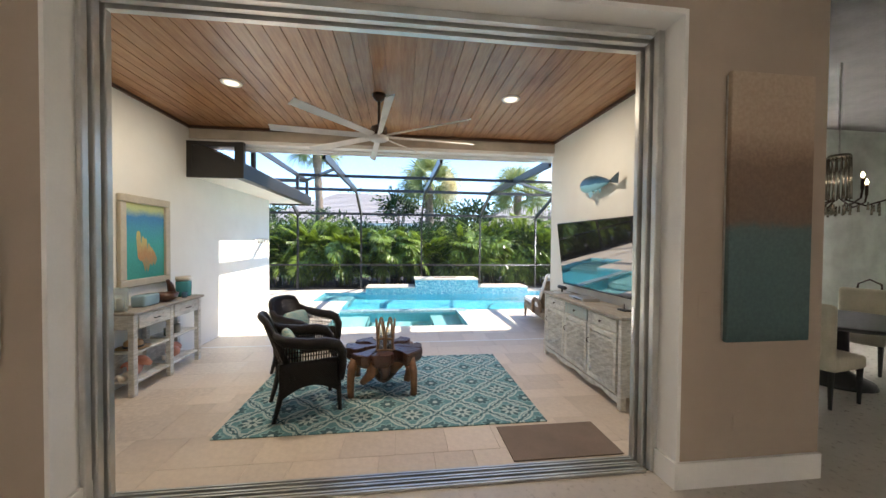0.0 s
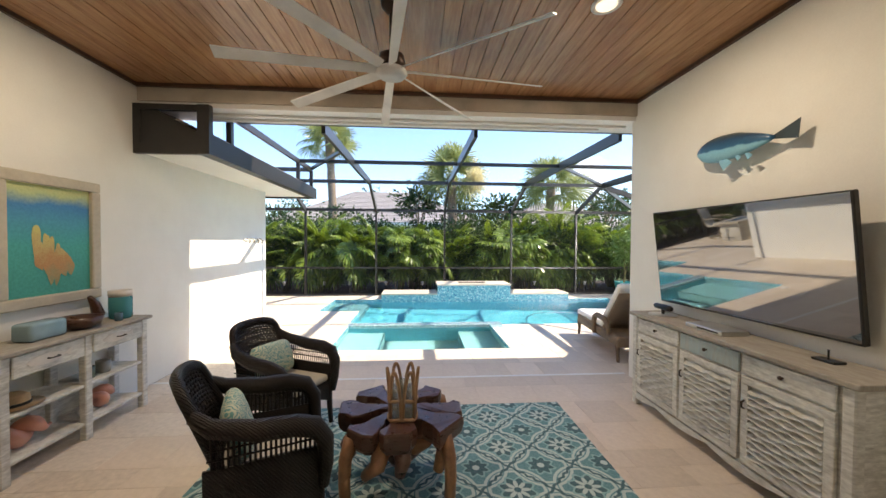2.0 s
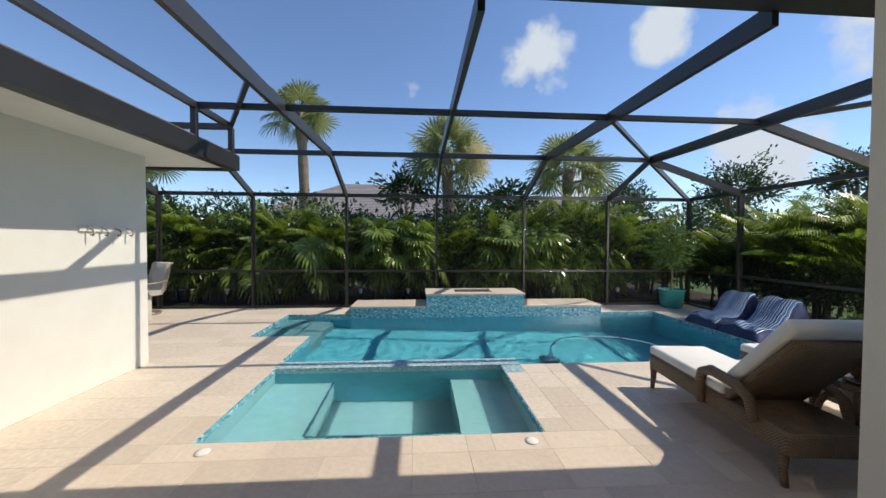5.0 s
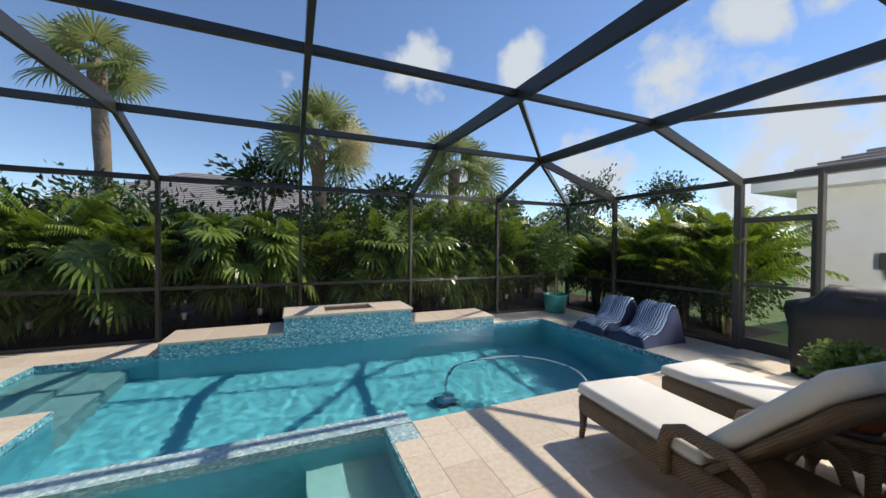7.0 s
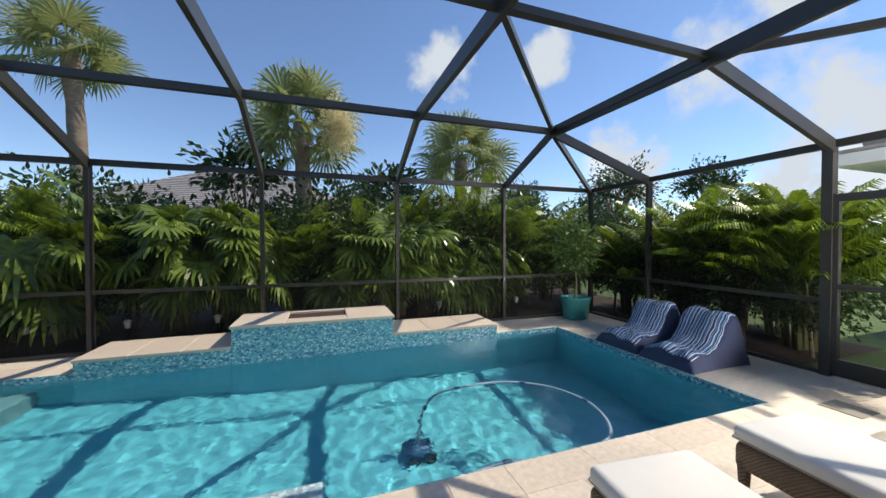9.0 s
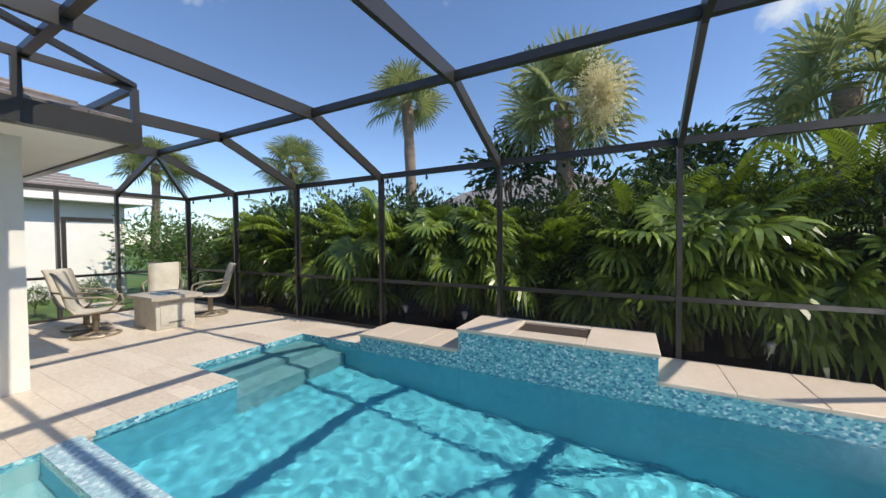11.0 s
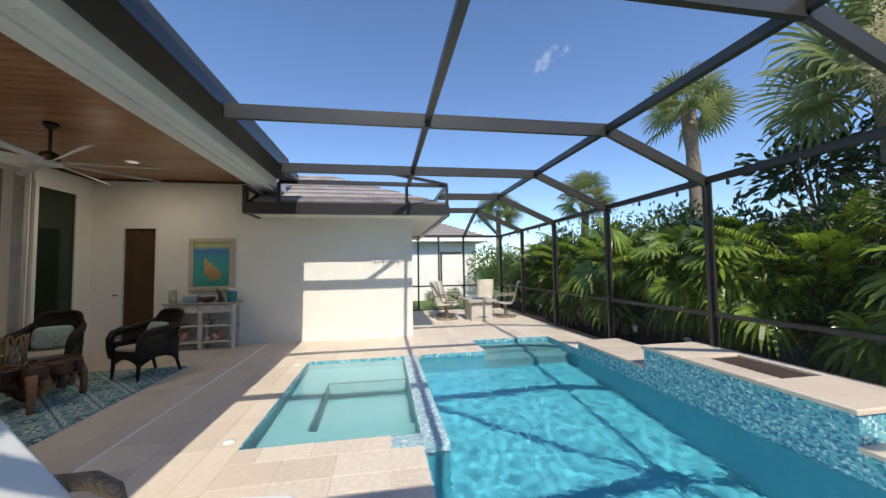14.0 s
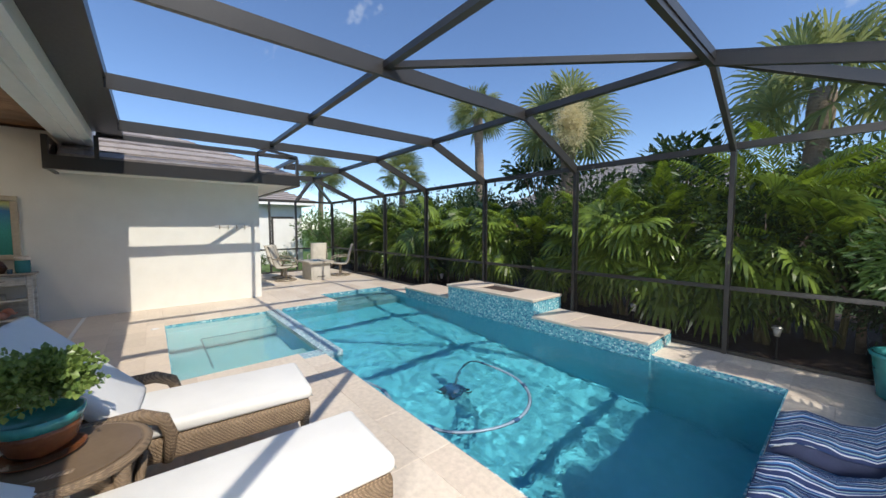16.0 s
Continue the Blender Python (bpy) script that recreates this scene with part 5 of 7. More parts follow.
def root_table(x, y):
    t = thing("root_coffee_table", pose(x, y, 0), "teak root coffee table of radiating dark polished slabs", "coffee table")
    rr = random.Random(3)
    for k in range(8):
        a = 2 * math.pi * k / 8 + rr.uniform(-0.14, 0.14)
        L = rr.uniform(0.33, 0.42)
        w = rr.uniform(0.085, 0.125)
        top = 0.445 + rr.uniform(-0.008, 0.006)
        ph = rr.uniform(0, 6)
        line = []
        for side in (1, -1):
            us = [i / 9 for i in range(10)] if side == 1 else [1 - i / 9 for i in range(10)]
            for u in us:
                wob = 1 + 0.28 * math.sin(8 * u + ph + side) + 0.12 * math.sin(21 * u + ph * 2)
                wide = w * (0.22 + 0.9 * u ** 1.3) * wob * (0.72 if u > 0.97 else 1.0)
                line.append((0.02 + L * u + 0.03 * u * math.sin(ph + 3 * side), side * wide))
        bm = bmesh.new()
        rings = []
        for sc, z in ((0.80, top - 0.13), (0.95, top - 0.10), (1.02, top - 0.05), (1.0, top - 0.012), (0.95, top)):
            ring = []
            for r, off in line:
                q = 0.24 + (r - 0.24) * (1 if sc > 0.99 else sc)
                e = off * sc
                ring.append(bm.verts.new((q * math.cos(a) - e * math.sin(a), q * math.sin(a) + e * math.cos(a), z + 0.006 * math.sin(q * 30 + ph))))
            rings.append(ring)
        for r0, r1 in zip(rings, rings[1:]):
            for i in range(len(line)):
                bm.faces.new((r0[i], r0[(i + 1) % len(line)], r1[(i + 1) % len(line)], r1[i]))
        bm.faces.new(rings[-1])
        bm.faces.new(rings[0][::-1])
        part("slab", bm, TEAK, t)
        # a twisting root under every slab, some ending in a pale sawn face
        c, e = math.cos(a), math.sin(a)
        tw = rr.uniform(-0.35, 0.35)
        c2, e2 = math.cos(a + tw), math.sin(a + tw)
        low = rr.uniform(0.10, 0.20)
        bm = bmesh.new()
        tube(bm, [(0.10 * c, 0.10 * e, 0.20), (0.20 * c, 0.20 * e, 0.29), (0.72 * L * c2, 0.72 * L * e2, 0.33), (0.86 * L * c2, 0.86 * L * e2, 0.25), (0.80 * L * c, 0.80 * L * e, low)], [0.06, 0.065, 0.06, 0.05, 0.032], 9)
        part("root", bm, TEAK_CUT if k % 2 else TEAK, t, "gnarled reddish root" if k % 2 else "", True)
    for sx, sy in ((-1, -1), (1, -1), (1, 1), (-1, 1)):
        bm = bmesh.new()
        tube(bm, [(sx * 0.28, sy * 0.25, 0.38), (sx * 0.315, sy * 0.285, 0.26), (sx * 0.32, sy * 0.29, 0.12), (sx * 0.315, sy * 0.285, 0.0)], [0.05, 0.04, 0.036, 0.034], 9)
        part("leg", bm, TEAK_CUT, t, "", True)
    bm = bmesh.new()
    lathe(bm, [(0.07, 0.06), (0.15, 0.16), (0.13, 0.26), (0.18, 0.36), (0.12, 0.425)], 13)
    for v in bm.verts:
        v.co.x *= 1 + 0.3 * noise.noise(v.co * 9)
        v.co.y *= 1 + 0.3 * noise.noise(v.co * 9 + Vector((3, 0, 0)))
    part("core", bm, TEAK, t, "dark root core", True)


root_table(-0.48, 2.48)


def lantern(x, y, z):
    t = thing("rattan_lantern", pose(x, y, z), "looped rattan candle lantern on the root table", "lantern")
    for k in range(6):
        a0 = math.pi * k / 3
        bm = bmesh.new()
        pts = []
        for i in range(17):
            u = i / 16
            a = a0 + (u - 0.5) * 0.95
            h = 0.305 * math.sin(math.pi * u) ** 0.55 + 0.012
            r = 0.088 + 0.012 * math.sin(math.pi * u)
            pts.append((r * math.cos(a), r * math.sin(a), h))
        tube(bm, pts, 0.011, 6)
        part("loop", bm, RATTAN, t, "", True)
    for z0 in (0.012, 0.13):
        bm = bmesh.new()
        tube(bm, [(0.09 * math.cos(a), 0.09 * math.sin(a), z0 + 0.01 * math.sin(3 * a)) for a in [2 * math.pi * k / 20 for k in range(21)]], 0.011, 6)
        part("ring", bm, RATTAN, t, "", True)
    bm = bmesh.new()
    lathe(bm, [(0.075, 0.0), (0.075, 0.22), (0.071, 0.22), (0.071, 0.01)], 18)
    part("glass_cylinder", bm, CLEAR_GLASS, t, "clear glass cylinder", True)


lantern(-0.46, 2.34, 0.445)

bm = bmesh.new()
rounded(bm, 0, 2.80, 0, 1.86, 0.0, 0.010, 0.003, 1)
ob = tagged(new("rug", made("rug", bm, RUG)), "teal and cream trellis patterned outdoor rug", "rug")
ob.location = (-1.80, 1.54, 0.0)
bm = bmesh.new()
rounded(bm, 0, 0.86, 0, 0.47, 0.0, 0.010, 0.003, 1)
ob = tagged(new("doormat", made("doormat", bm, mat("brown_mat", (0.24, 0.18, 0.14), 0.95, fine=120, amount=0.3, bump=0.6))), "flat brown woven doormat", "doormat")
ob.location = (0.52, 1.02, 0.0)


def sideboard():
    t = thing("sideboard", pose(1.76, 1.63, 0), "whitewashed distressed sideboard with wavy louvred doors", "sideboard")
    D, L, H = 0.35, 1.76, 0.90
    bm = bmesh.new()
    rounded(bm, 0.02, D, 0.02, L - 0.02, 0.12, H - 0.035, 0.006, 1)
    part("body", bm, DRIFT, t)
    bm = bmesh.new()
    rounded(bm, -0.025, D + 0.005, -0.03, L + 0.03, H - 0.034, H, 0.008, 2)
    part("top", bm, DRIFT_TOP, t, "grey driftwood top")
    for y in (0.0, L - 0.06):
        for x in (0.0, D - 0.06):
            bm = bmesh.new()
            rounded(bm, x, x + 0.06, y, y + 0.06, 0.0, H - 0.035, 0.008, 1)
            part("leg", bm, DRIFT, t)
    bm = bmesh.new()
    sheet(bm, lambda u, v: (0.012, 0.06 + (L - 0.12) * u, 0.12 - v * (0.025 + 0.035 * abs(math.cos(math.pi * u * 3)))), 24, 1, 0.018)
    part("apron", bm, DRIFT, t)
    w = (L - 0.14) / 3
    for k in range(3):
        y0 = 0.07 + k * w
        bm = bmesh.new()
        rounded(bm, 0.0, 0.0195, y0 + 0.012, y0 + w - 0.012, H - 0.175, H - 0.05, 0.004, 1)
        d = part("drawer", bm, DRIFT_BLUE if k == 1 else DRIFT, t, "pale blue washed drawer" if k == 1 else "")
        bm = bmesh.new()
        lathe(bm, [(0.006, 0), (0.006, 0.012), (0.014, 0.018), (0.012, 0.026), (0.003, 0.03)], 10)
        bmesh.ops.rotate(bm, verts=bm.verts[:], matrix=Euler((0, radians(-90), 0)).to_matrix())
        bmesh.ops.translate(bm, verts=bm.verts[:], vec=(0, y0 + w / 2, H - 0.11))
        part("knob", bm, IRON, d, "dark metal knob", True)
        ya, yb, za, zb = y0 + 0.012, y0 + w - 0.012, 0.14, H - 0.19
        bm = bmesh.new()
        for b in ((ya, yb, za, za + 0.05), (ya, yb, zb - 0.05, zb), (ya, ya + 0.05, za + 0.05, zb - 0.05), (yb - 0.05, yb, za + 0.05, zb - 0.05)):
            rounded(bm, -0.004, 0.0195, b[0], b[1], b[2], b[3], 0.003, 1)
        d = part("door", bm, DRIFT, t)
        n = 13
        for i in range(n):
            z = za + 0.06 + (zb - za - 0.12) * (i + 0.5) / n
            bm = bmesh.new()
            ph = (i % 2) * math.pi
            sheet(bm, lambda u, v: (0.019 - 0.030 * v, ya + 0.05 + (yb - ya - 0.10) * u, z + 0.004 - 0.022 * v + 0.007 * math.sin(u * 6 * math.pi + ph)), 18, 1, 0.007)
            part("slat", bm, DRIFT, d)
        bm = bmesh.new()
        tube(bm, [(-0.004, yb - 0.025, 0.50), (-0.022, yb - 0.025, 0.51), (-0.022, yb - 0.025, 0.545), (-0.004, yb - 0.025, 0.555)], 0.006, 6)
        part("latch", bm, IRON, d, "dark metal latch")


sideboard()


def television():
    # hung on an arm, leaning forward
    m = pose(1.99, 2.57, 1.44, 0, -7, 2)
    t = thing("television", m, "large flat black television on a wall arm", "television")
    bm = bmesh.new()
    rounded(bm, -0.012, 0.028, -0.76, 0.76, -0.43, 0.43, 0.006, 1)
    part("casing", bm, BLACK, t)
    bm = bmesh.new()
    box(bm, -0.0135, -0.0125, -0.748, 0.748, -0.415, 0.42)
    mm, tr, p = nodes_of("screen_glass")
    p.inputs["Base Color"].default_value = (0.02, 0.02, 0.022, 1)
    p.inputs["Roughness"].default_value = 0.03
    p.inputs["Specular IOR Level"].default_value = 1.0
    p.inputs["Coat Weight"].default_value = 1.0
    p.inputs["Coat IOR"].default_value = 2.2
    p.inputs["Coat Roughness"].default_value = 0.03
    part("screen", bm, mm, t, "dark reflecting screen")
    bm = bmesh.new()
    beam(bm, (0.028, 0, 0), (0.12, 0, -0.01), 0.12, 0.12)
    part("wall_arm", bm, BLACK, t)


television()


def webcam(x, y, z):
    t = thing("camera_bar", pose(x, y, z), "small black speaker bar on a round silver foot", "speaker")
    bm = bmesh.new()
    lathe(bm, [(0.12, 0), (0.12, 0.008), (0.10, 0.012)], 24)
    part("foot", bm, SILVER, t)
    bm = bmesh.new()
    tube(bm, [(0, 0, 0.01), (0, 0, 0.06)], 0.014)
    part("stem", bm, BLACK, t)
    bm = bmesh.new()
    tube(bm, [(0, -0.11, 0.075), (0, -0.09, 0.075), (0, 0.09, 0.075), (0, 0.11, 0.075)], [0.018, 0.026, 0.026, 0.018], 10)
    part("bar", bm, BLACK, t, "", True)


webcam(1.93, 3.20, 0.90)
t = thing("disc_player", pose(1.90, 2.62, 0.90), "slim silver media player on the sideboard", "electronics")
bm = bmesh.new()
rounded(bm, -0.08, 0.14, -0.17, 0.17, 0, 0.035, 0.006, 2)
part("body", bm, SILVER, t)
bm = bmesh.new()
box(bm, -0.083, -0.079, -0.14, 0.05, 0.012, 0.024)
part("slot", bm, BLACK, t, "black front panel")
t = thing("router_stand", pose(1.98, 1.92, 0.90), "small black device with a stub antenna", "electronics")
bm = bmesh.new()
rounded(bm, -0.04, 0.04, -0.06, 0.06, 0, 0.014, 0.004, 1)
part("base", bm, BLACK, t)
bm = bmesh.new()
tube(bm, [(0, 0, 0.01), (0, 0, 0.07)], 0.005)
part("antenna", bm, BLACK, t)


def wall_fish():
    m = pose(XR - 0.09, 2.95, 2.34, 0, 0, -90) @ pose(0, 0, 0, 0, 5, 0) @ Matrix.Diagonal((0.70, 0.75, 0.70, 1))
    t = thing("wall_fish", m, "blue painted metal fish hung on the wall", "wall decoration")
    L = 0.92
    blue = bands("blue_fish", [(0.0, (0.22, 0.46, 0.56)), (0.46, (0.20, 0.46, 0.58)), (0.52, (0.02, 0.10, 0.20)), (0.8, (0.015, 0.06, 0.13)), (1.0, (0.04, 0.06, 0.07))], 2, -0.13, 0.13, 0.03, 8, 0.35)
    bm = bmesh.new()
    rings = []
    for i in range(15):
        u = i / 14
        h = 0.15 * math.sin(math.pi * min(1, 0.07 + u ** 0.72 * 0.91)) ** 0.8
        w = 0.055 * math.sin(math.pi * min(1, 0.05 + u * 0.93)) ** 0.7
        rings.append([bm.verts.new((u * L, w * math.sin(a), h * math.cos(a) + 0.02 * u)) for a in [2 * math.pi * k / 12 for k in range(12)]])
    for a, b in zip(rings, rings[1:]):
        for k in range(12):
            bm.faces.new((a[k], a[(k + 1) % 12], b[(k + 1) % 12], b[k]))
    bm.faces.new(rings[0])
    bm.faces.new(rings[-1])
    part("body", bm, blue, t, "", True)
    dark = mat("dark_fin", (0.03, 0.05, 0.06), 0.5, fine=30, amount=0.4)
    bm = bmesh.new()
    sheet(bm, lambda u, v: (L - 0.03 + 0.24 * u, 0.01, 0.02 + 0.04 * u + (v - 0.5) * (0.03 + 0.15 * u)), 6, 4, 0.006)
    part("tail", bm, dark, t, "dark forked tail")
    bm = bmesh.new()
    sheet(bm, lambda u, v: (0.16 + 0.62 * u, 0.0, 0.115 * math.sin(math.pi * (0.25 + u * 0.6)) + v * 0.04 * math.sin(math.pi * u)), 10, 1, 0.005)
    part("dorsal_fin", bm, dark, t)
    for x in (0.30, 0.52, 0.64):
        bm = bmesh.new()
        s = 1.0 if x < 0.4 else 0.45
        sheet(bm, lambda u, v: (x + 0.10 * s * u + 0.10 * s * v, -0.02, -0.09 - v * 0.15 * s * (1 - 0.5 * u)), 3, 4, 0.005)
        part("fin", bm, blue, t)
    bm = bmesh.new()
    tube(bm, [(0.4, 0.0, 0.0), (0.4, 0.118, 0.0)], 0.01)
    part("wall_pin", bm, IRON, t)


wall_fish()


def hook_rack():
    t = thing("towel_hook_rack", pose(XL, 6.10, 1.61), "white towel rack with four hooks on the wing wall", "towel rack")
    bm = bmesh.new()
    rounded(bm, 0.002, 0.02, 0, 0.62, -0.03, 0.03, 0.005, 1)
    part("board", bm, WHITE, t)
    for k in range(4):
        y = 0.08 + 0.155 * k
        bm = bmesh.new()
        tube(bm, [(0.02, y, 0.01), (0.07, y, -0.01), (0.085, y, -0.04), (0.07, y, -0.07), (0.05, y, -0.06)], 0.009, 6)
        part("hook", bm, TAN_METAL, t, "grey metal hook")


hook_rack()

# ---- pool deck things ----
def lounger(x, y, n, tilt, turn):
    """Chaise with its foot end at y, reaching towards the house."""
    t = thing("chaise_lounge", pose(x, y, 0, 0, 0, turn), "tan wicker chaise lounge with white cushions and " + ("raised back" if tilt < 50 else "lowered back"), "lounge chair", "chaise lounges on the deck")
    W = 0.58
    ext = 0.24 if n == 2 else 0.0
    bm = bmesh.new()
    rounded(bm, 0, W, -1.52 - ext, 0.0, 0.20, 0.345, 0.03, 2)
    part("base_frame", bm, WICKER_TAN, t, "", True)
    for lx in (0.03, W - 0.03):
        for ly in (-0.04, -1.45 - ext):
            bm = bmesh.new()
            tube(bm, [(lx, ly, 0.25), (lx, ly, 0.1), (lx, ly + (0.02 if ly > -1 else -0.02), 0.0)], [0.035, 0.025, 0.02], 8)
            part("leg", bm, WICKER_TAN, t, "", True)
        bm = bmesh.new()
        s = -1 if lx < 0.3 else 1
        bx = lx + s * 0.05
        back_by = 0.30 if n == 2 else 0.0
        tube(bm, [(bx, q - back_by, z) for q, z in ((-0.80, 0.22), (-0.78, 0.38), (-0.81, 0.47), (-0.90, 0.515), (-1.14, 0.505), (-1.25, 0.45), (-1.29, 0.32))], [0.028, 0.034, 0.038, 0.04, 0.038, 0.034, 0.028], 10)
        part("armrest", bm, WICKER_TAN, t, "", True)
    bm = bmesh.new()
    sheet(bm, lambda u, v: (0.02 + (W - 0.04) * u, -1.0 - ext - 0.75 * math.sin(radians(tilt)) * v, 0.345 + 0.75 * math.cos(radians(tilt)) * v), 4, 6, 0.04)
    part("back_frame", bm, WICKER_TAN, t, "", True)
    bm = bmesh.new()
    rounded(bm, 0.005, W - 0.005, -0.98 - ext, 0.015, 0.347, 0.435, 0.035, 4)
    c = part("seat_cushion", bm, FABRIC, t, "thick white seat cushion", True)
    bm = bmesh.new()
    tube(bm, [(0.01, 0.01, 0.36), (0.01, -0.95 - ext, 0.36)], 0.005, 5)
    tube(bm, [(0.02, 0.014, 0.36), (W - 0.02, 0.014, 0.36)], 0.005, 5)
    part("piping", bm, FABRIC_GREY, c, "grey seam piping")
    bm = bmesh.new()
    rounded(bm, 0.005, W - 0.005, -0.05, 0.05, 0, 0.80, 0.04, 4)
    bmesh.ops.rotate(bm, verts=bm.verts[:], matrix=Euler((radians(tilt), 0, 0)).to_matrix())
    bmesh.ops.translate(bm, verts=bm.verts[:], vec=(0, -0.965 - ext, 0.43))
    part("back_cushion", bm, FABRIC, t, "thick white back cushion", True)
    return t


lounger(2.39, 5.94, 1, 42, -6)
lounger(3.41, 5.96, 2, 54, -3)


def side_table(x, y):
    t = thing("wicker_side_table", pose(x, y, 0), "round tan wicker side table between the loungers", "side table")
    bm = bmesh.new()
    lathe(bm, [(0.26, 0.50), (0.285, 0.51), (0.29, 0.53), (0.275, 0.545), (0.25, 0.54)], 28)
    part("tabletop", bm, WICKER_TAN, t, "", True)
    bm = bmesh.new()
    lathe(bm, [(0.248, 0.541), (0.248, 0.547)], 28)
    part("glass_top", bm, mat("brown_table_glass", (0.20, 0.14, 0.09), 0.2, amount=0.15, bump=0.0), t, "brown glass top")
    for k in range(4):
        a = math.pi / 4 + math.pi / 2 * k
        bm = bmesh.new()
        tube(bm, [(0.255 * math.cos(a), 0.255 * math.sin(a), 0.51), (0.25 * math.cos(a), 0.25 * math.sin(a), 0.25), (0.275 * math.cos(a), 0.275 * math.sin(a), 0.0)], [0.032, 0.028, 0.024], 8)
        part("leg", bm, WICKER_TAN, t, "", True)
        bm = bmesh.new()
        b = a + math.pi / 2
        pts = []
        for i in range(9):
            u = i / 8
            q = a + (b - a) * u
            pts.append((0.25 * math.cos(q), 0.25 * math.sin(q), 0.14 + 0.30 * math.sin(math.pi * u)))
        tube(bm, pts, 0.02, 6)
        part("arch", bm, WICKER_TAN, t, "", True)


side_table(3.17, 4.74)


def leaf_cloud(n, seed, radius, flat, leaf, lump=0.35, low=-0.3, hollow=0.55, broad=0.5):
    """Many small leaves scattered through an uneven lumpy crown."""
    r = random.Random(seed)
    V, F = [], []
    while len(F) < n:
        d = Vector((r.gauss(0, 1), r.gauss(0, 1), r.gauss(0, 1))).normalized()
        if d.z < low:
            continue
        rad = radius * (1 + lump * noise.noise(d * 2.1 + Vector((seed * 3.1, 0, 0))) + 0.5 * lump * noise.noise(d * 5.3 + Vector((0, seed * 1.7, 0))))
        p = d * rad * r.uniform(hollow, 1.0)
        p.z *= flat
        ax = (d + Vector((r.uniform(-1, 1), r.uniform(-1, 1), r.uniform(-0.9, 0.6))) * 0.9).normalized()
        sd = ax.orthogonal().normalized()
        sd.rotate(Matrix.Rotation(r.uniform(0, 6.28), 3, ax))
        L = leaf * r.uniform(0.6, 1.3)
        w = L * broad * 0.5
        nrm = ax.cross(sd) * (L * 0.08)
        k = len(V)
        V += [p, p + ax * L * 0.5 + sd * w + nrm, p + ax * L, p + ax * L * 0.5 - sd * w + nrm]
        F.append((k, k + 1, k + 2, k + 3))
    return V, F


def potted_jade(x, y, z):
    t = thing("potted_plant", pose(x, y, z) @ Matrix.Diagonal((0.9, 0.9, 1.0, 1)), "leafy green jade plant in a teal and brown glazed pot", "potted plant")
    bm = bmesh.new()
    lathe(bm, [(0.095, 0.019), (0.13, 0.06), (0.15, 0.12), (0.15, 0.14), (0.10, 0.138)], 24)
    part("pot", bm, BROWN_GLAZE, t, "brown glazed pot", True)
    bm = bmesh.new()
    lathe(bm, [(0.152, 0.141), (0.160, 0.165), (0.165, 0.19), (0.15, 0.19), (0.135, 0.15)], 24)
    part("rim", bm, TEAL_GLAZE, t, "teal glazed rim", True)
    bm = bmesh.new()
    lathe(bm, [(0.13, 0.0), (0.15, 0.008), (0.16, 0.018), (0.15, 0.012)], 24)
    part("saucer", bm, BROWN_GLAZE, t, "", True)
    V, F = leaf_cloud(4600, 5, 0.19, 0.78, 0.030, 0.55, -0.25, 0.45, 0.95)
    me = mesh_of("foliage", [(v[0], v[1], v[2] + 0.305) for v in V], F, JADE)
    ob = new("foliage", me)
    ob.parent = t


potted_jade(3.09, 4.65, 0.548)


def bean_bag(x, y, n):
    t = thing("bean_bag_lounger", pose(x, y, 0), "navy bean bag lounger with striped towel cover", "bean bag", "bean bags by the pool")

    def f(u, v, lift=0.0):
        # u runs across, v from the foot to the top of the back
        prof = [(0.0, 0.02), (0.02, 0.13), (0.16, 0.21), (0.36, 0.19), (0.52, 0.25), (0.66, 0.43), (0.79, 0.58), (0.90, 0.57), (0.99, 0.30), (1.0, 0.02)]
        q = v * (len(prof) - 1)
        i = min(int(q), len(prof) - 2)
        fr = q - i
        px = prof[i][0] + (prof[i + 1][0] - prof[i][0]) * fr
        pz = prof[i][1] + (prof[i + 1][1] - prof[i][1]) * fr
        s = 2 * u - 1
        rnd = max(0.0, 1 - abs(s) ** 4) ** 0.5
        yy = 0.36 * s * (1 - 0.12 * math.sin(math.pi * v))
        w = 0.06 * noise.noise((u * 4 + n, v * 5, n))
        return (px * 0.92, yy, max(0.0, pz * (0.35 + 0.65 * rnd) + w * rnd + 0.12 * abs(s) ** 3 * (pz > 0.42)) + lift)
    bm = bmesh.new()
    nu, nv = 16, 22
    g = [[bm.verts.new(f(i / nu, j / nv)) for j in range(nv + 1)] for i in range(nu + 1)]
    for i in range(nu):
        for j in range(nv):
            bm.faces.new((g[i][j], g[i + 1][j], g[i + 1][j + 1], g[i][j + 1]))
    rim = [g[i][0] for i in range(nu + 1)] + [g[nu][j] for j in range(1, nv + 1)] + [g[i][nv] for i in range(nu - 1, -1, -1)] + [g[0][j] for j in range(nv - 1, 0, -1)]
    low = [bm.verts.new((v.co.x, v.co.y, 0)) for v in rim]
    for k in range(len(rim)):
        bm.faces.new((rim[k], rim[(k + 1) % len(rim)], low[(k + 1) % len(rim)], low[k]))
    part("bag", bm, NAVY, t, "", True)
    bm = bmesh.new()
    sheet(bm, lambda u, v: f(0.06 + 0.88 * u, 0.12 + 0.64 * v, 0.012), 14, 18, 0.012)
    part("towel_cover", bm, STRIPE, t, "blue, green and white striped cover", True)
    return t


bean_bag(5.06, 8.42, 1)
bean_bag(5.06, 7.68, 2)


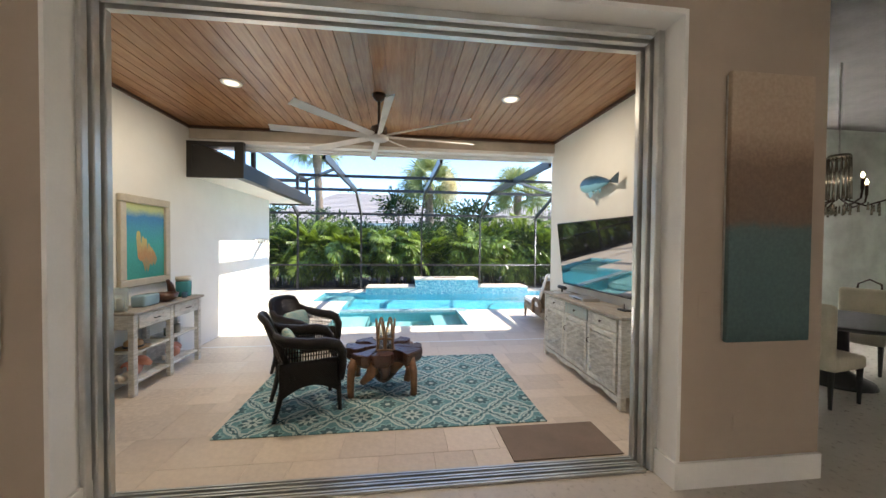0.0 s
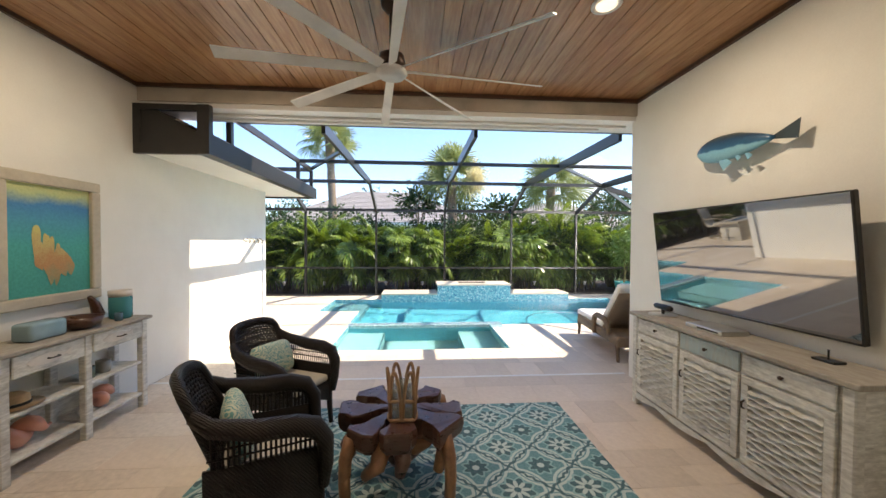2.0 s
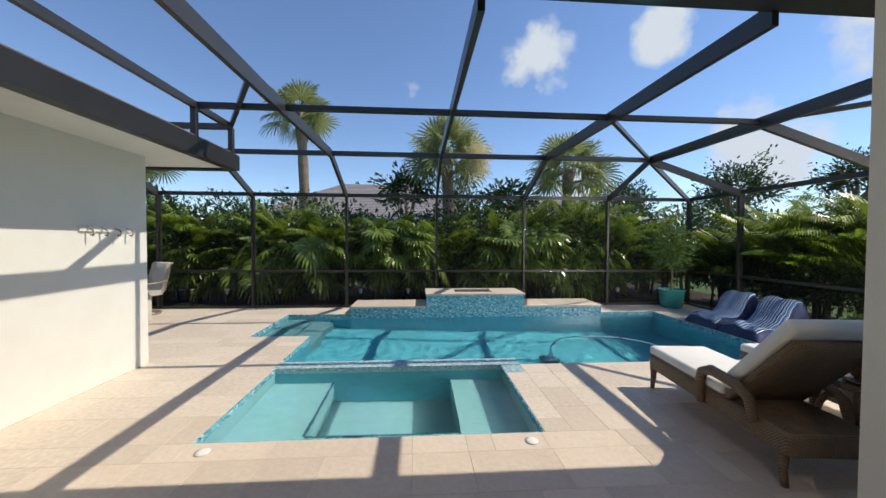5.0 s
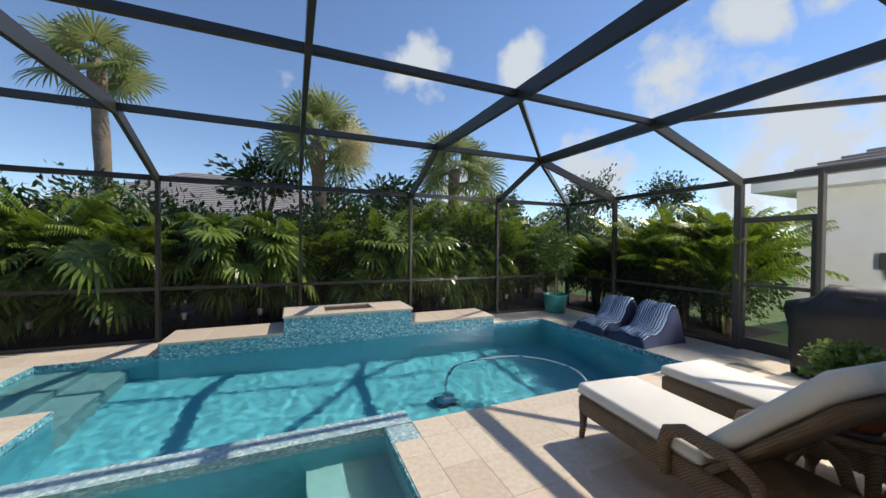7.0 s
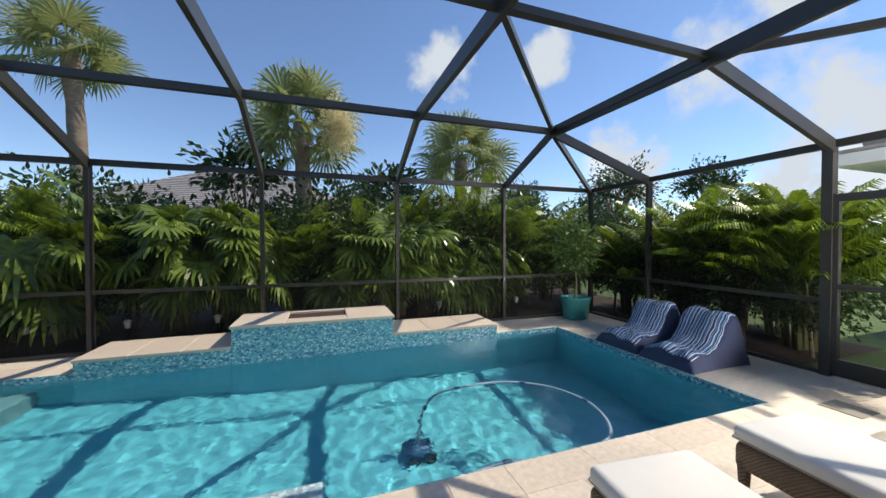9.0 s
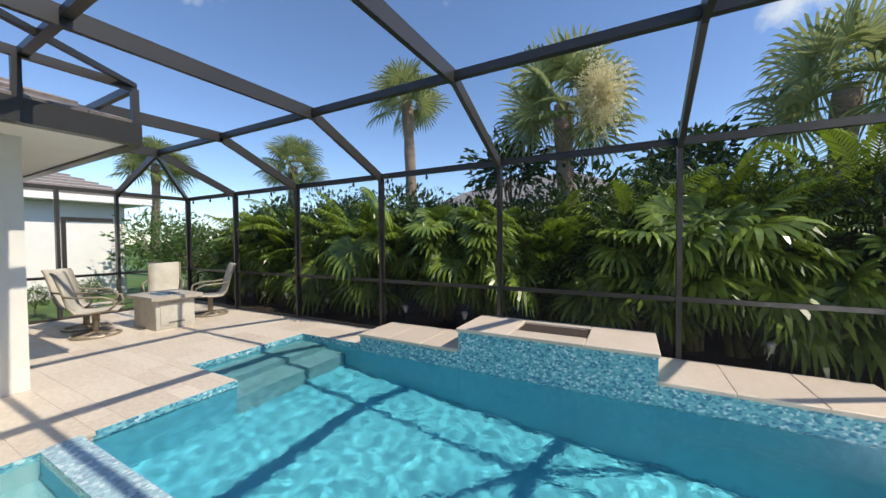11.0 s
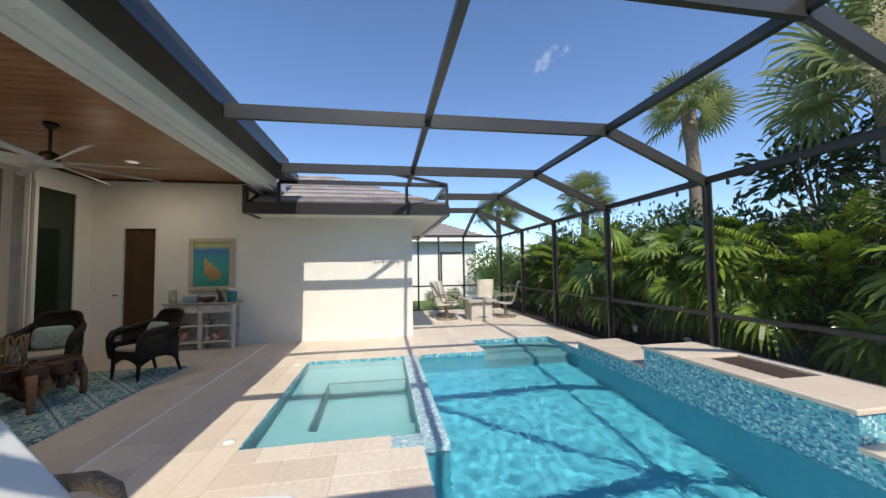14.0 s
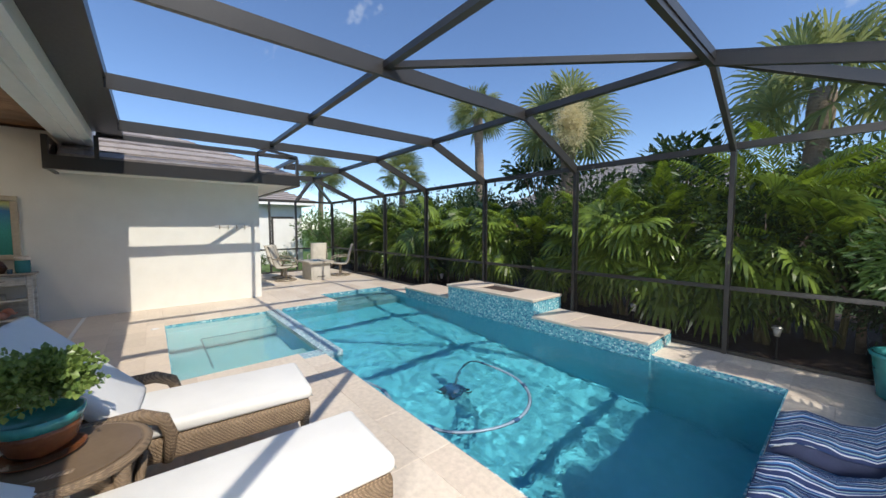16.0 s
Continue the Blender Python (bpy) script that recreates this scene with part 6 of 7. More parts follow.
def covered_grill(x, y):
    t = thing("covered_grill", pose(x, y, 0), "gas grill under a fitted black cover", "grill")
    bm = bmesh.new()
    rings = []
    prof = ((0.03, 0.28, 0.60), (0.20, 0.285, 0.60), (0.38, 0.295, 0.61), (0.55, 0.30, 0.62), (0.70, 0.305, 0.645), (0.80, 0.31, 0.66), (0.855, 0.30, 0.645), (0.91, 0.275, 0.54), (0.97, 0.245, 0.44), (1.03, 0.21, 0.40), (1.075, 0.15, 0.37), (1.09, 0.08, 0.34))
    for z, hx, hy in prof:
        row = []
        for k in range(64):
            a = 2 * math.pi * k / 64
            c, s = math.cos(a), math.sin(a)
            wr = 1 + 0.035 * math.sin(9 * a + z * 5) * (1.1 - z)
            p = Vector((hx * math.copysign(abs(c) ** 0.35, c) * wr, hy * math.copysign(abs(s) ** 0.35, s) * wr, z))
            crease = noise.noise(p * 5.5) * 0.030 + noise.noise(p * 13 + Vector((4, 1, 0))) * 0.014
            p += Vector((c, s, 0.9 if z > 0.8 else 0)) * crease * (1 if z > 0.1 else 0)
            row.append(bm.verts.new(p))
        rings.append(row)
    for a, b in zip(rings, rings[1:]):
        for k in range(64):
            bm.faces.new((a[k], a[(k + 1) % 64], b[(k + 1) % 64], b[k]))
    bm.faces.new(rings[-1])
    bm.faces.new(rings[0][::-1])
    part("cover", bm, COVER, t, "", True)
    bm = bmesh.new()
    box(bm, -0.26, -0.24, -0.08, 0.08, 0.985, 1.01)
    part("handle", bm, COVER, t)
    for cx in (-0.22, 0.22):
        for cy in (-0.5, 0.5):
            bm = bmesh.new()
            tube(bm, [(cx - 0.012, cy, 0.03), (cx + 0.012, cy, 0.03)], 0.03, 12)
            part("wheel", bm, BLACK, t)


covered_grill(6.04, 5.42)


def teal_planter(x, y):
    t = thing("planter_tree", pose(x, y, 0), "slim green shrub in a large teal planter", "potted plant")
    bm = bmesh.new()
    lathe(bm, [(0.20, 0), (0.225, 0.02), (0.27, 0.38), (0.285, 0.39), (0.285, 0.42), (0.255, 0.42), (0.25, 0.36)], 28)
    part("planter", bm, TEAL_GLAZE, t, "teal glazed planter", True)
    bm = bmesh.new()
    tube(bm, [(0, 0, 0.36), (0.02, 0.0, 0.7), (0.0, 0.02, 1.1), (0.03, 0.0, 1.6)], [0.03, 0.024, 0.02, 0.01], 7)
    for k in range(7):
        a = k * 2.4
        z = 0.85 + 0.12 * k
        tube(bm, [(0.01, 0.0, z), (0.16 * math.cos(a), 0.16 * math.sin(a), z + 0.15), (0.28 * math.cos(a), 0.28 * math.sin(a), z + 0.32)], [0.012, 0.009, 0.005], 5)
    part("trunk", bm, STEM, t)
    V, F = leaf_cloud(1500, 12, 0.42, 1.35, 0.10, 0.5, -0.9, 0.25, 0.35)
    me = mesh_of("crown", [(v[0], v[1], v[2] + 1.35) for v in V], F, LEAF_LIGHT)
    ob = new("crown", me)
    ob.parent = t


teal_planter(5.8, 10.1)


def fire_table(x, y):
    t = thing("fire_pit_table", pose(x, y, 0), "square pale stone fire pit table", "fire pit")
    stone = mat("cast_stone", (0.60, 0.57, 0.50), 0.7, fine=30, amount=0.2, bump=0.2)
    bm = bmesh.new()
    rounded(bm, -0.40, 0.40, -0.29, 0.29, 0.0, 0.50, 0.01, 1)
    part("body", bm, stone, t)
    bm = bmesh.new()
    for b in ((-0.50, 0.50, -0.38, -0.17), (-0.50, 0.50, 0.17, 0.38), (-0.50, -0.26, -0.17, 0.17), (0.26, 0.50, -0.17, 0.17)):
        box(bm, *b, 0.501, 0.56)
    part("tabletop", bm, mat("tan_stone_top", (0.50, 0.45, 0.37), 0.5, fine=20, amount=0.3, bump=0.15), t, "tan stone top")
    bm = bmesh.new()
    for k in range(60):
        r = random.Random(k)
        c = Vector((r.uniform(-0.24, 0.24), r.uniform(-0.15, 0.15), 0.545))
        bmesh.ops.create_icosphere(bm, subdivisions=1, radius=0.03, matrix=Matrix.Translation(c))
    part("fire_glass", bm, mat("blue_fire_glass", (0.10, 0.16, 0.22), 0.15, amount=0.3), t, "blue fire glass")
    for s in (-1, 1):
        bm = bmesh.new()
        rounded(bm, 0.4005, 0.412, -0.23, 0.23, 0.06, 0.44, 0.004, 1)
        if s == 1:
            part("access_panel", bm, stone, t)
        else:
            bm.free()
    bm = bmesh.new()
    box(bm, 0.4125, 0.415, -0.12, 0.12, 0.09, 0.12)
    part("vent", bm, mat("vent_grey", (0.2, 0.19, 0.17), 0.6), t, "grey vent slot")


fire_table(-5.29, 8.93)


def sling_chair(m):
    t = thing("swivel_chair", m, "beige sling swivel patio chair with tan metal frame", "patio chair", "chairs round the fire table")
    bm = bmesh.new()

    def f(u, v):
        pts = [(0.27, 0.40), (0.18, 0.41), (-0.05, 0.385), (-0.20, 0.39), (-0.27, 0.50), (-0.33, 0.75), (-0.40, 0.98), (-0.43, 1.02)]
        q = v * (len(pts) - 1)
        i = min(int(q), len(pts) - 2)
        fr = q - i
        return (pts[i][0] + (pts[i + 1][0] - pts[i][0]) * fr, (u - 0.5) * 0.50, pts[i][1] + (pts[i + 1][1] - pts[i][1]) * fr)
    sheet(bm, f, 4, 14, 0.015)
    part("sling", bm, SLING, t, "", True)
    for s in (-1, 1):
        bm = bmesh.new()
        tube(bm, [(x, s * 0.265, z) for x, z in ((0.28, 0.40), (0.18, 0.41), (-0.05, 0.385), (-0.20, 0.39), (-0.27, 0.50), (-0.33, 0.75), (-0.40, 0.98), (-0.43, 1.02))], 0.014, 7)
        part("side_rail", bm, TAN_METAL, t, "", True)
        bm = bmesh.new()
        tube(bm, [(-0.31, s * 0.27, 0.66), (-0.15, s * 0.31, 0.64), (0.12, s * 0.33, 0.63), (0.24, s * 0.32, 0.58), (0.26, s * 0.30, 0.48), (0.16, s * 0.27, 0.40)], 0.016, 7)
        part("armrest", bm, TAN_METAL, t, "", True)
    bm = bmesh.new()
    tube(bm, [(-0.02, 0, 0.38), (-0.02, 0, 0.06)], [0.05, 0.04], 10)
    part("pedestal", bm, TAN_METAL, t, "", True)
    bm = bmesh.new()
    tube(bm, [(-0.02 + 0.29 * math.cos(a), 0.29 * math.sin(a), 0.02) for a in [2 * math.pi * k / 24 for k in range(25)]], 0.018, 6)
    for k in range(4):
        a = math.pi / 4 + k * math.pi / 2
        beam(bm, (-0.02, 0, 0.06), (-0.02 + 0.28 * math.cos(a), 0.28 * math.sin(a), 0.025), 0.03, 0.025)
    part("base_ring", bm, TAN_METAL, t)
    return t


first_chair = sling_chair(pose(-5.45, 8.1, 0, 0, 0, 62))
for x, y, a in ((-6.2, 8.2, 40), (-5.5, 9.78, -110), (-6.65, 9.5, -25)):
    copy_thing(first_chair, pose(x, y, 0, 0, 0, a))


def path_light(m):
    t = thing("path_light", m, "small solar path light staked in the mulch", "path light", "path lights in the mulch bed")
    bm = bmesh.new()
    tube(bm, [(0, 0, -0.06), (0, 0, 0.27)], 0.012, 7)
    part("stake", bm, BLACK, t)
    bm = bmesh.new()
    lathe(bm, [(0.025, 0.26), (0.042, 0.34), (0.04, 0.345)], 12)
    part("lens", bm, mat("frosted_lens", (0.75, 0.75, 0.72), 0.3, amount=0.1), t, "frosted white lens", True)
    bm = bmesh.new()
    lathe(bm, [(0.05, 0.345), (0.055, 0.355), (0.03, 0.38)], 12)
    part("cap", bm, SILVER, t, "silver cap", True)
    return t


first_light = path_light(pose(-6.6, 10.75, 0))
for x in (-5.1, -4.35, -3.2, -2.45, -1.35, -0.25, 3.25, 4.85):
    copy_thing(first_light, pose(x, 10.72 + 0.06 * math.sin(x * 5), 0))


def pool_cleaner():
    t = thing("pool_cleaner", pose(2.14, 7.99, -1.235), "blue and black robotic pool cleaner with grey floating hose", "pool cleaner")
    bm = bmesh.new()
    puff(bm, 0.28, 0.23, 0.17, Matrix.Translation((0, 0, 0.12)))
    part("body", bm, mat("blue_plastic", (0.03, 0.12, 0.25), 0.4, amount=0.2), t, "", True)
    for s in (-1, 1):
        for x in (-0.09, 0.09):
            bm = bmesh.new()
            tube(bm, [(x, s * 0.10, 0.06), (x, s * 0.135, 0.06)], 0.06, 14)
            part("wheel", bm, BLACK, t)
    hose = mat("hose_grey", (0.26, 0.36, 0.46), 0.4, amount=0.15)
    pts = [(0, 0, 0.2), (0.05, 0.06, 0.65), (0.2, 0.10, 1.0), (0.5, 0.06, 1.15), (1.0, 0.0, 1.163), (1.36, -0.28, 1.163), (1.48, -0.72, 1.163), (1.25, -1.18, 1.163), (0.75, -1.30, 1.163), (0.22, -1.22, 1.163), (-0.25, -1.38, 1.163), (-0.42, -1.58, 1.12)]
    fine = []
    for i in range(len(pts) - 1):
        p0, p1, p2, p3 = [Vector(pts[max(0, min(len(pts) - 1, i + k))]) for k in (-1, 0, 1, 2)]
        for k in range(6):
            u = k / 6
            fine.append(0.5 * ((2 * p1) + (p2 - p0) * u + (2 * p0 - 5 * p1 + 4 * p2 - p3) * u * u + (3 * p1 - p0 - 3 * p2 + p3) * u ** 3))
    fine.append(Vector(pts[-1]))
    bm = bmesh.new()
    tube(bm, fine, 0.017, 8)
    h = part("hose", bm, hose, t, "grey ribbed floating hose", True)
    for k in range(8, len(fine) - 2, 9):
        bm = bmesh.new()
        d = (fine[k + 1] - fine[k]).normalized() * 0.03
        tube(bm, [fine[k] - d, fine[k] + d], 0.023, 8)
        part("coupling", bm, mat("blue_coupling", (0.04, 0.10, 0.22), 0.4) if k == 8 else bpy.data.materials["blue_coupling"], h, "blue hose coupling")


pool_cleaner()
for x, y in ((-1.52, 5.05), (0.86, 5.05)):
    lathe_thing("deck_cap", x, y, 0.0, [(0.05, 0), (0.05, 0.006), (0.02, 0.010)], WHITE, "small round white deck drain cap", "drain cap", 16)
t = thing("skimmer_lid", pose(5.55, 6.35, 0), "square grey skimmer lid set in the deck", "skimmer lid")
bm = bmesh.new()
rounded(bm, -0.14, 0.14, -0.14, 0.14, 0, 0.006, 0.003, 1)
part("lid", bm, mat("lid_grey", (0.25, 0.23, 0.2), 0.6), t)

# string of small bulbs under the eave beam
for k in range(14):
    x = -7.2 + k * 0.72
    b = thing("string_bulb", pose(x, EY - 0.05, EZ - 0.05), "small dark hanging string-light bulb", "string light", "string lights on the cage")
    bm = bmesh.new()
    lathe(bm, [(0.008, 0.012), (0.012, -0.01), (0.022, -0.05), (0.012, -0.08)], 8)
    part("bulb", bm, BLACK, b, "", True)

# ---- plants ----
def ribbon(V, F, pts, widths, side, fold=0.0):
    """A leaf blade along pts; each cross-section has two edges and a middle that may be folded."""
    k0 = len(V)
    for p, w in zip(pts, widths):
        V.append(p + side * w)
        V.append(p - side * w)
    for i in range(len(pts) - 1):
        a = k0 + 2 * i
        F.append((a, a + 1, a + 3, a + 2))


def pinnate(V, F, base, az, lean, L, r, n=24, drop=0.9, leaf=0.34, width=0.018):
    """An arching feather frond."""
    d = Vector((math.cos(az) * math.sin(lean), math.sin(az) * math.sin(lean), math.cos(lean)))
    p = base.copy()
    pts = [p.copy()]
    steps = 12
    for i in range(steps):
        p = p + d * (L / steps)
        d = (d + Vector((math.cos(az) * 0.05, math.sin(az) * 0.05, -drop / steps * (0.5 + i / steps)))).normalized()
        pts.append(p.copy())
    side = Vector((-math.sin(az), math.cos(az), 0))
    ribbon(V, F, pts, [0.012 * (1 - i / (steps + 2)) for i in range(steps + 1)], side)
    for i in range(n):
        u = 0.22 + 0.78 * i / n
        q = u * steps
        a = min(int(q), steps - 1)
        o = pts[a].lerp(pts[a + 1], q - a)
        t = (pts[a + 1] - pts[a]).normalized()
        ll = leaf * math.sin(math.pi * (0.15 + 0.82 * u)) ** 0.7 * r.uniform(0.85, 1.1)
        for s in (-1, 1):
            dr = (side * s * 0.8 + t * 0.75 + Vector((0, 0, 0.22))).normalized()
            mid = o + dr * ll * 0.55
            tip = o + (dr + Vector((0, 0, -0.55))).normalized() * ll
            wv = dr.cross(Vector((0, 0, 1))).normalized()
            wv = (wv + Vector((0, 0, 0.5 * s))).normalized()
            ribbon(V, F, [o, mid, tip], [width * 0.6, width, 0.002], wv)


def fan_leaf(V, F, base, az, lean, stalk, R, r, n=20, spread=4.1, droop=0.5, stiff=0.35, hang=0.6, roll=0.7, thin=0.30):
    """A stalk with a pleated palmate blade whose tips hang."""
    d = Vector((math.cos(az) * math.sin(lean), math.sin(az) * math.sin(lean), math.cos(lean)))
    hub = base + d * stalk + Vector((0, 0, -0.10 * stalk * math.sin(lean)))
    side = Vector((-math.sin(az), math.cos(az), 0))
    ribbon(V, F, [base, (base + hub) / 2 + Vector((0, 0, 0.03 * stalk)), hub], [0.014, 0.012, 0.010], side)
    out = (d * stiff + Vector((math.cos(az) * 0.5, math.sin(az) * 0.5, -1.0 * hang))).normalized()
    up = out.cross(side).normalized()
    q = r.uniform(-roll, roll)
    side, up = (side * math.cos(q) + up * math.sin(q)).normalized(), (up * math.cos(q) - side * math.sin(q)).normalized()
    for i in range(n):
        a = (i / (n - 1) - 0.5) * spread
        dr = (out * math.cos(a) + side * math.sin(a)).normalized()
        L = R * (0.72 + 0.28 * math.cos(a * 0.55)) * r.uniform(0.92, 1.06)
        wv = (side * math.cos(a) - out * math.sin(a)).normalized()
        wv = (wv + up * (0.35 if i % 2 else -0.35)).normalized()
        w = R * spread / n * thin
        p1 = hub + dr * L * 0.5 + up * 0.03 * R
        p2 = hub + dr * L * 0.80 - Vector((0, 0, 1)) * L * 0.12 * droop
        p3 = hub + dr * L * 0.95 - Vector((0, 0, 1)) * L * 0.38 * droop
        ribbon(V, F, [hub, p1, p2, p3], [0.004, w, w * 0.75, 0.003], wv)


def areca(seed, H, n):
    r = random.Random(seed)
    V, F = [], []
    S = bmesh.new()
    for i in range(n):
        az = r.uniform(0, 6.28)
        q = r.uniform(0, 0.28)
        h = H * r.uniform(0.22, 0.48)
        b = Vector((q * math.cos(az), q * math.sin(az), h))
        if i % 3 == 0:
            tube(S, [(b.x * 0.6, b.y * 0.6, -0.1), (b.x * 0.8, b.y * 0.8, h * 0.5), tuple(b)], [0.03, 0.024, 0.016], 6)
        pinnate(V, F, b, az + r.uniform(-0.4, 0.4), r.uniform(0.08, 0.75), H * r.uniform(0.40, 0.62), r, 26, r.uniform(0.5, 1.5), 0.32, 0.014)
    return V, F, S


def fan_shrub(seed, H, n):
    r = random.Random(seed)
    V, F = [], []
    S = bmesh.new()
    for k in range(3):
        tube(S, [(r.uniform(-0.2, 0.2), r.uniform(-0.2, 0.2), -0.1), (r.uniform(-0.2, 0.2), r.uniform(-0.2, 0.2), H * 0.5)], [0.05, 0.035], 6)
    for i in range(n):
        az = r.uniform(0, 6.28)
        z = H * r.uniform(0.16, 0.76)
        fan_leaf(V, F, Vector((r.uniform(-0.15, 0.15), r.uniform(-0.15, 0.15), z)), az, r.uniform(0.35, 1.35), r.uniform(0.42, 0.80), r.uniform(0.42, 0.62), r, 22, 4.4, r.uniform(0.3, 1.0), 0.35, r.uniform(0.1, 1.1), 0.9, 0.31)
    return V, F, S


def plant(name, V, F, S, mtl, m, label, cat, group, stem_mat=None):
    t = thing(name, m, label, cat, group)
    ob = new("crown", mesh_of("crown", V, F, mtl))
    ob.parent = t
    part("stem", S, stem_mat or STEM, t, "", True)
    return t


def broad_shrub(seed, n, radius, flat, leaf, mtl, m, label, group, lift, lump=0.4, name="shrub", low=-0.8, trunk=0.05):
    t = thing(name, m, label, "shrub" if name == "shrub" else "tree", group)
    V, F = leaf_cloud(n, seed, radius, flat, leaf, lump, low, 0.35, 0.42)
    ob = new("crown", mesh_of("crown", [(v[0], v[1], v[2] + lift) for v in V], F, mtl))
    ob.parent = t
    bm = bmesh.new()
    r = random.Random(seed)
    tube(bm, [(0, 0, -0.1), (0.05, 0.02, lift * 0.5), (0, 0, lift)], [trunk, trunk * 0.7, trunk * 0.4], 7)
    for k in range(7):
        a = k * 2.39
        tube(bm, [(0.03, 0.0, lift * r.uniform(0.35, 0.8)), (0.4 * radius * math.cos(a), 0.4 * radius * math.sin(a), lift * 0.95), (0.75 * radius * math.cos(a), 0.75 * radius * math.sin(a), lift + radius * flat * 0.4)], [trunk * 0.5, trunk * 0.35, trunk * 0.12], 5)
    part("trunk", bm, BARK, t, "", True)
    return t


rp = random.Random(21)
G = "hedge plants behind the screen"
fan_a = [plant("fan_palm", *fan_shrub(s, 1.9, 36), LEAF_FAN, pose(x, 11.45, 0), "green fan palm shrub with drooping pleated leaves", "palm shrub", G) for s, x in ((1, -0.9), (2, 2.6), (3, 4.1))]
areca_a = [plant("areca_palm", *areca(s, 2.5, 38), LEAF_ARECA, pose(x, 11.9, 0), "bright yellow-green feathery areca palm", "palm shrub", G) for s, x in ((4, -2.3), (5, 0.7), (6, 5.2))]
bush_a = [broad_shrub(s, 2600, 0.95, 1.15, 0.13, LEAF_DARK, pose(x, 12.9, 0), "dark green broadleaf hedge shrub", G, 1.35) for s, x in ((31, -1.5), (32, 1.8))]


def put_copy(src, x, y, s, a):
    return copy_thing(src, pose(x, y, 0, 0, 0, a) @ Matrix.Diagonal((s, s, s * rp.uniform(0.92, 1.08), 1)))


for k, x in enumerate((-6.4, -4.6, -3.3, 0.1, 1.5, 3.4, 2.0, -5.6, -2.4, -0.4, 2.9, 4.7)):
    put_copy(fan_a[k % 3], x + rp.uniform(-0.15, 0.15), rp.uniform(11.3, 11.65), rp.uniform(0.85, 1.05), rp.uniform(0, 360))
for k, x in enumerate((-5.5, -3.6, -0.5, 1.9, 3.3, 4.6, 6.4, -7.6)):
    put_copy(areca_a[k % 3], x + rp.uniform(-0.2, 0.2), rp.uniform(11.8, 12.4), rp.uniform(1.02, 1.2), rp.uniform(0, 360))
for k in range(16):
    x = -9.2 + k * 1.15
    if abs(x + 1.5) > 0.5 and abs(x - 1.8) > 0.5:
        put_copy(bush_a[k % 2], x, rp.uniform(12.4, 13.6), rp.uniform(1.0, 1.22), rp.uniform(0, 360))
for k in range(13):
    put_copy(bush_a[k % 2], -8.2 + k * 1.28, rp.uniform(11.75, 12.25), rp.uniform(0.82, 1.0), rp.uniform(0, 360))
# side hedge on the east
for k, (x, y) in enumerate(((7.2, 10.2), (7.35, 9.2), (7.25, 8.3), (7.4, 7.5), (8.0, 9.7), (8.0, 8.0), (7.5, 7.6))):
    put_copy(areca_a[k % 3], x, y, rp.uniform(0.92, 1.1), rp.uniform(0, 360))
for k, (x, y) in enumerate(((7.6, 10.6), (8.3, 9.0), (7.9, 8.5), (8.4, 10.2), (7.7, 9.4), (8.2, 7.7))):
    put_copy(bush_a[k % 2], x, y, rp.uniform(0.75, 0.95), rp.uniform(0, 360))
for k, (x, y) in enumerate(((7.05, 10.4), (7.05, 9.6), (7.1, 8.8), (7.05, 8.0), (7.15, 7.3), (8.8, 8.6), (8.8, 9.8))):
    put_copy(bush_a[k % 2], x, y, rp.uniform(0.5, 0.62), rp.uniform(0, 360))
for k in range(15):
    put_copy(bush_a[k % 2], -7.0 + k * 0.98, rp.uniform(11.55, 11.8), rp.uniform(0.42, 0.55), rp.uniform(0, 360))
light_bush = broad_shrub(41, 2200, 0.9, 1.0, 0.11, LEAF_LIGHT, pose(-8.6, 11.0, 0), "light green leafy shrub by the neighbour's wall", G, 1.15)
put_copy(light_bush, -9.7, 11.6, 1.1, 40)
put_copy(light_bush, -7.9, 11.5, 0.8, 140)
put_copy(light_bush, -10.4, 11.0, 1.2, 250)
put_copy(light_bush, -8.5, 8.9, 0.36, 10)
put_copy(light_bush, -8.6, 8.1, 0.32, 100)
put_copy(light_bush, 5.5, 11.7, 1.05, 70)
put_copy(light_bush, 6.6, 11.4, 1.0, 200)
put_copy(fan_a[1], -6.9, 11.0, 0.6, 60)


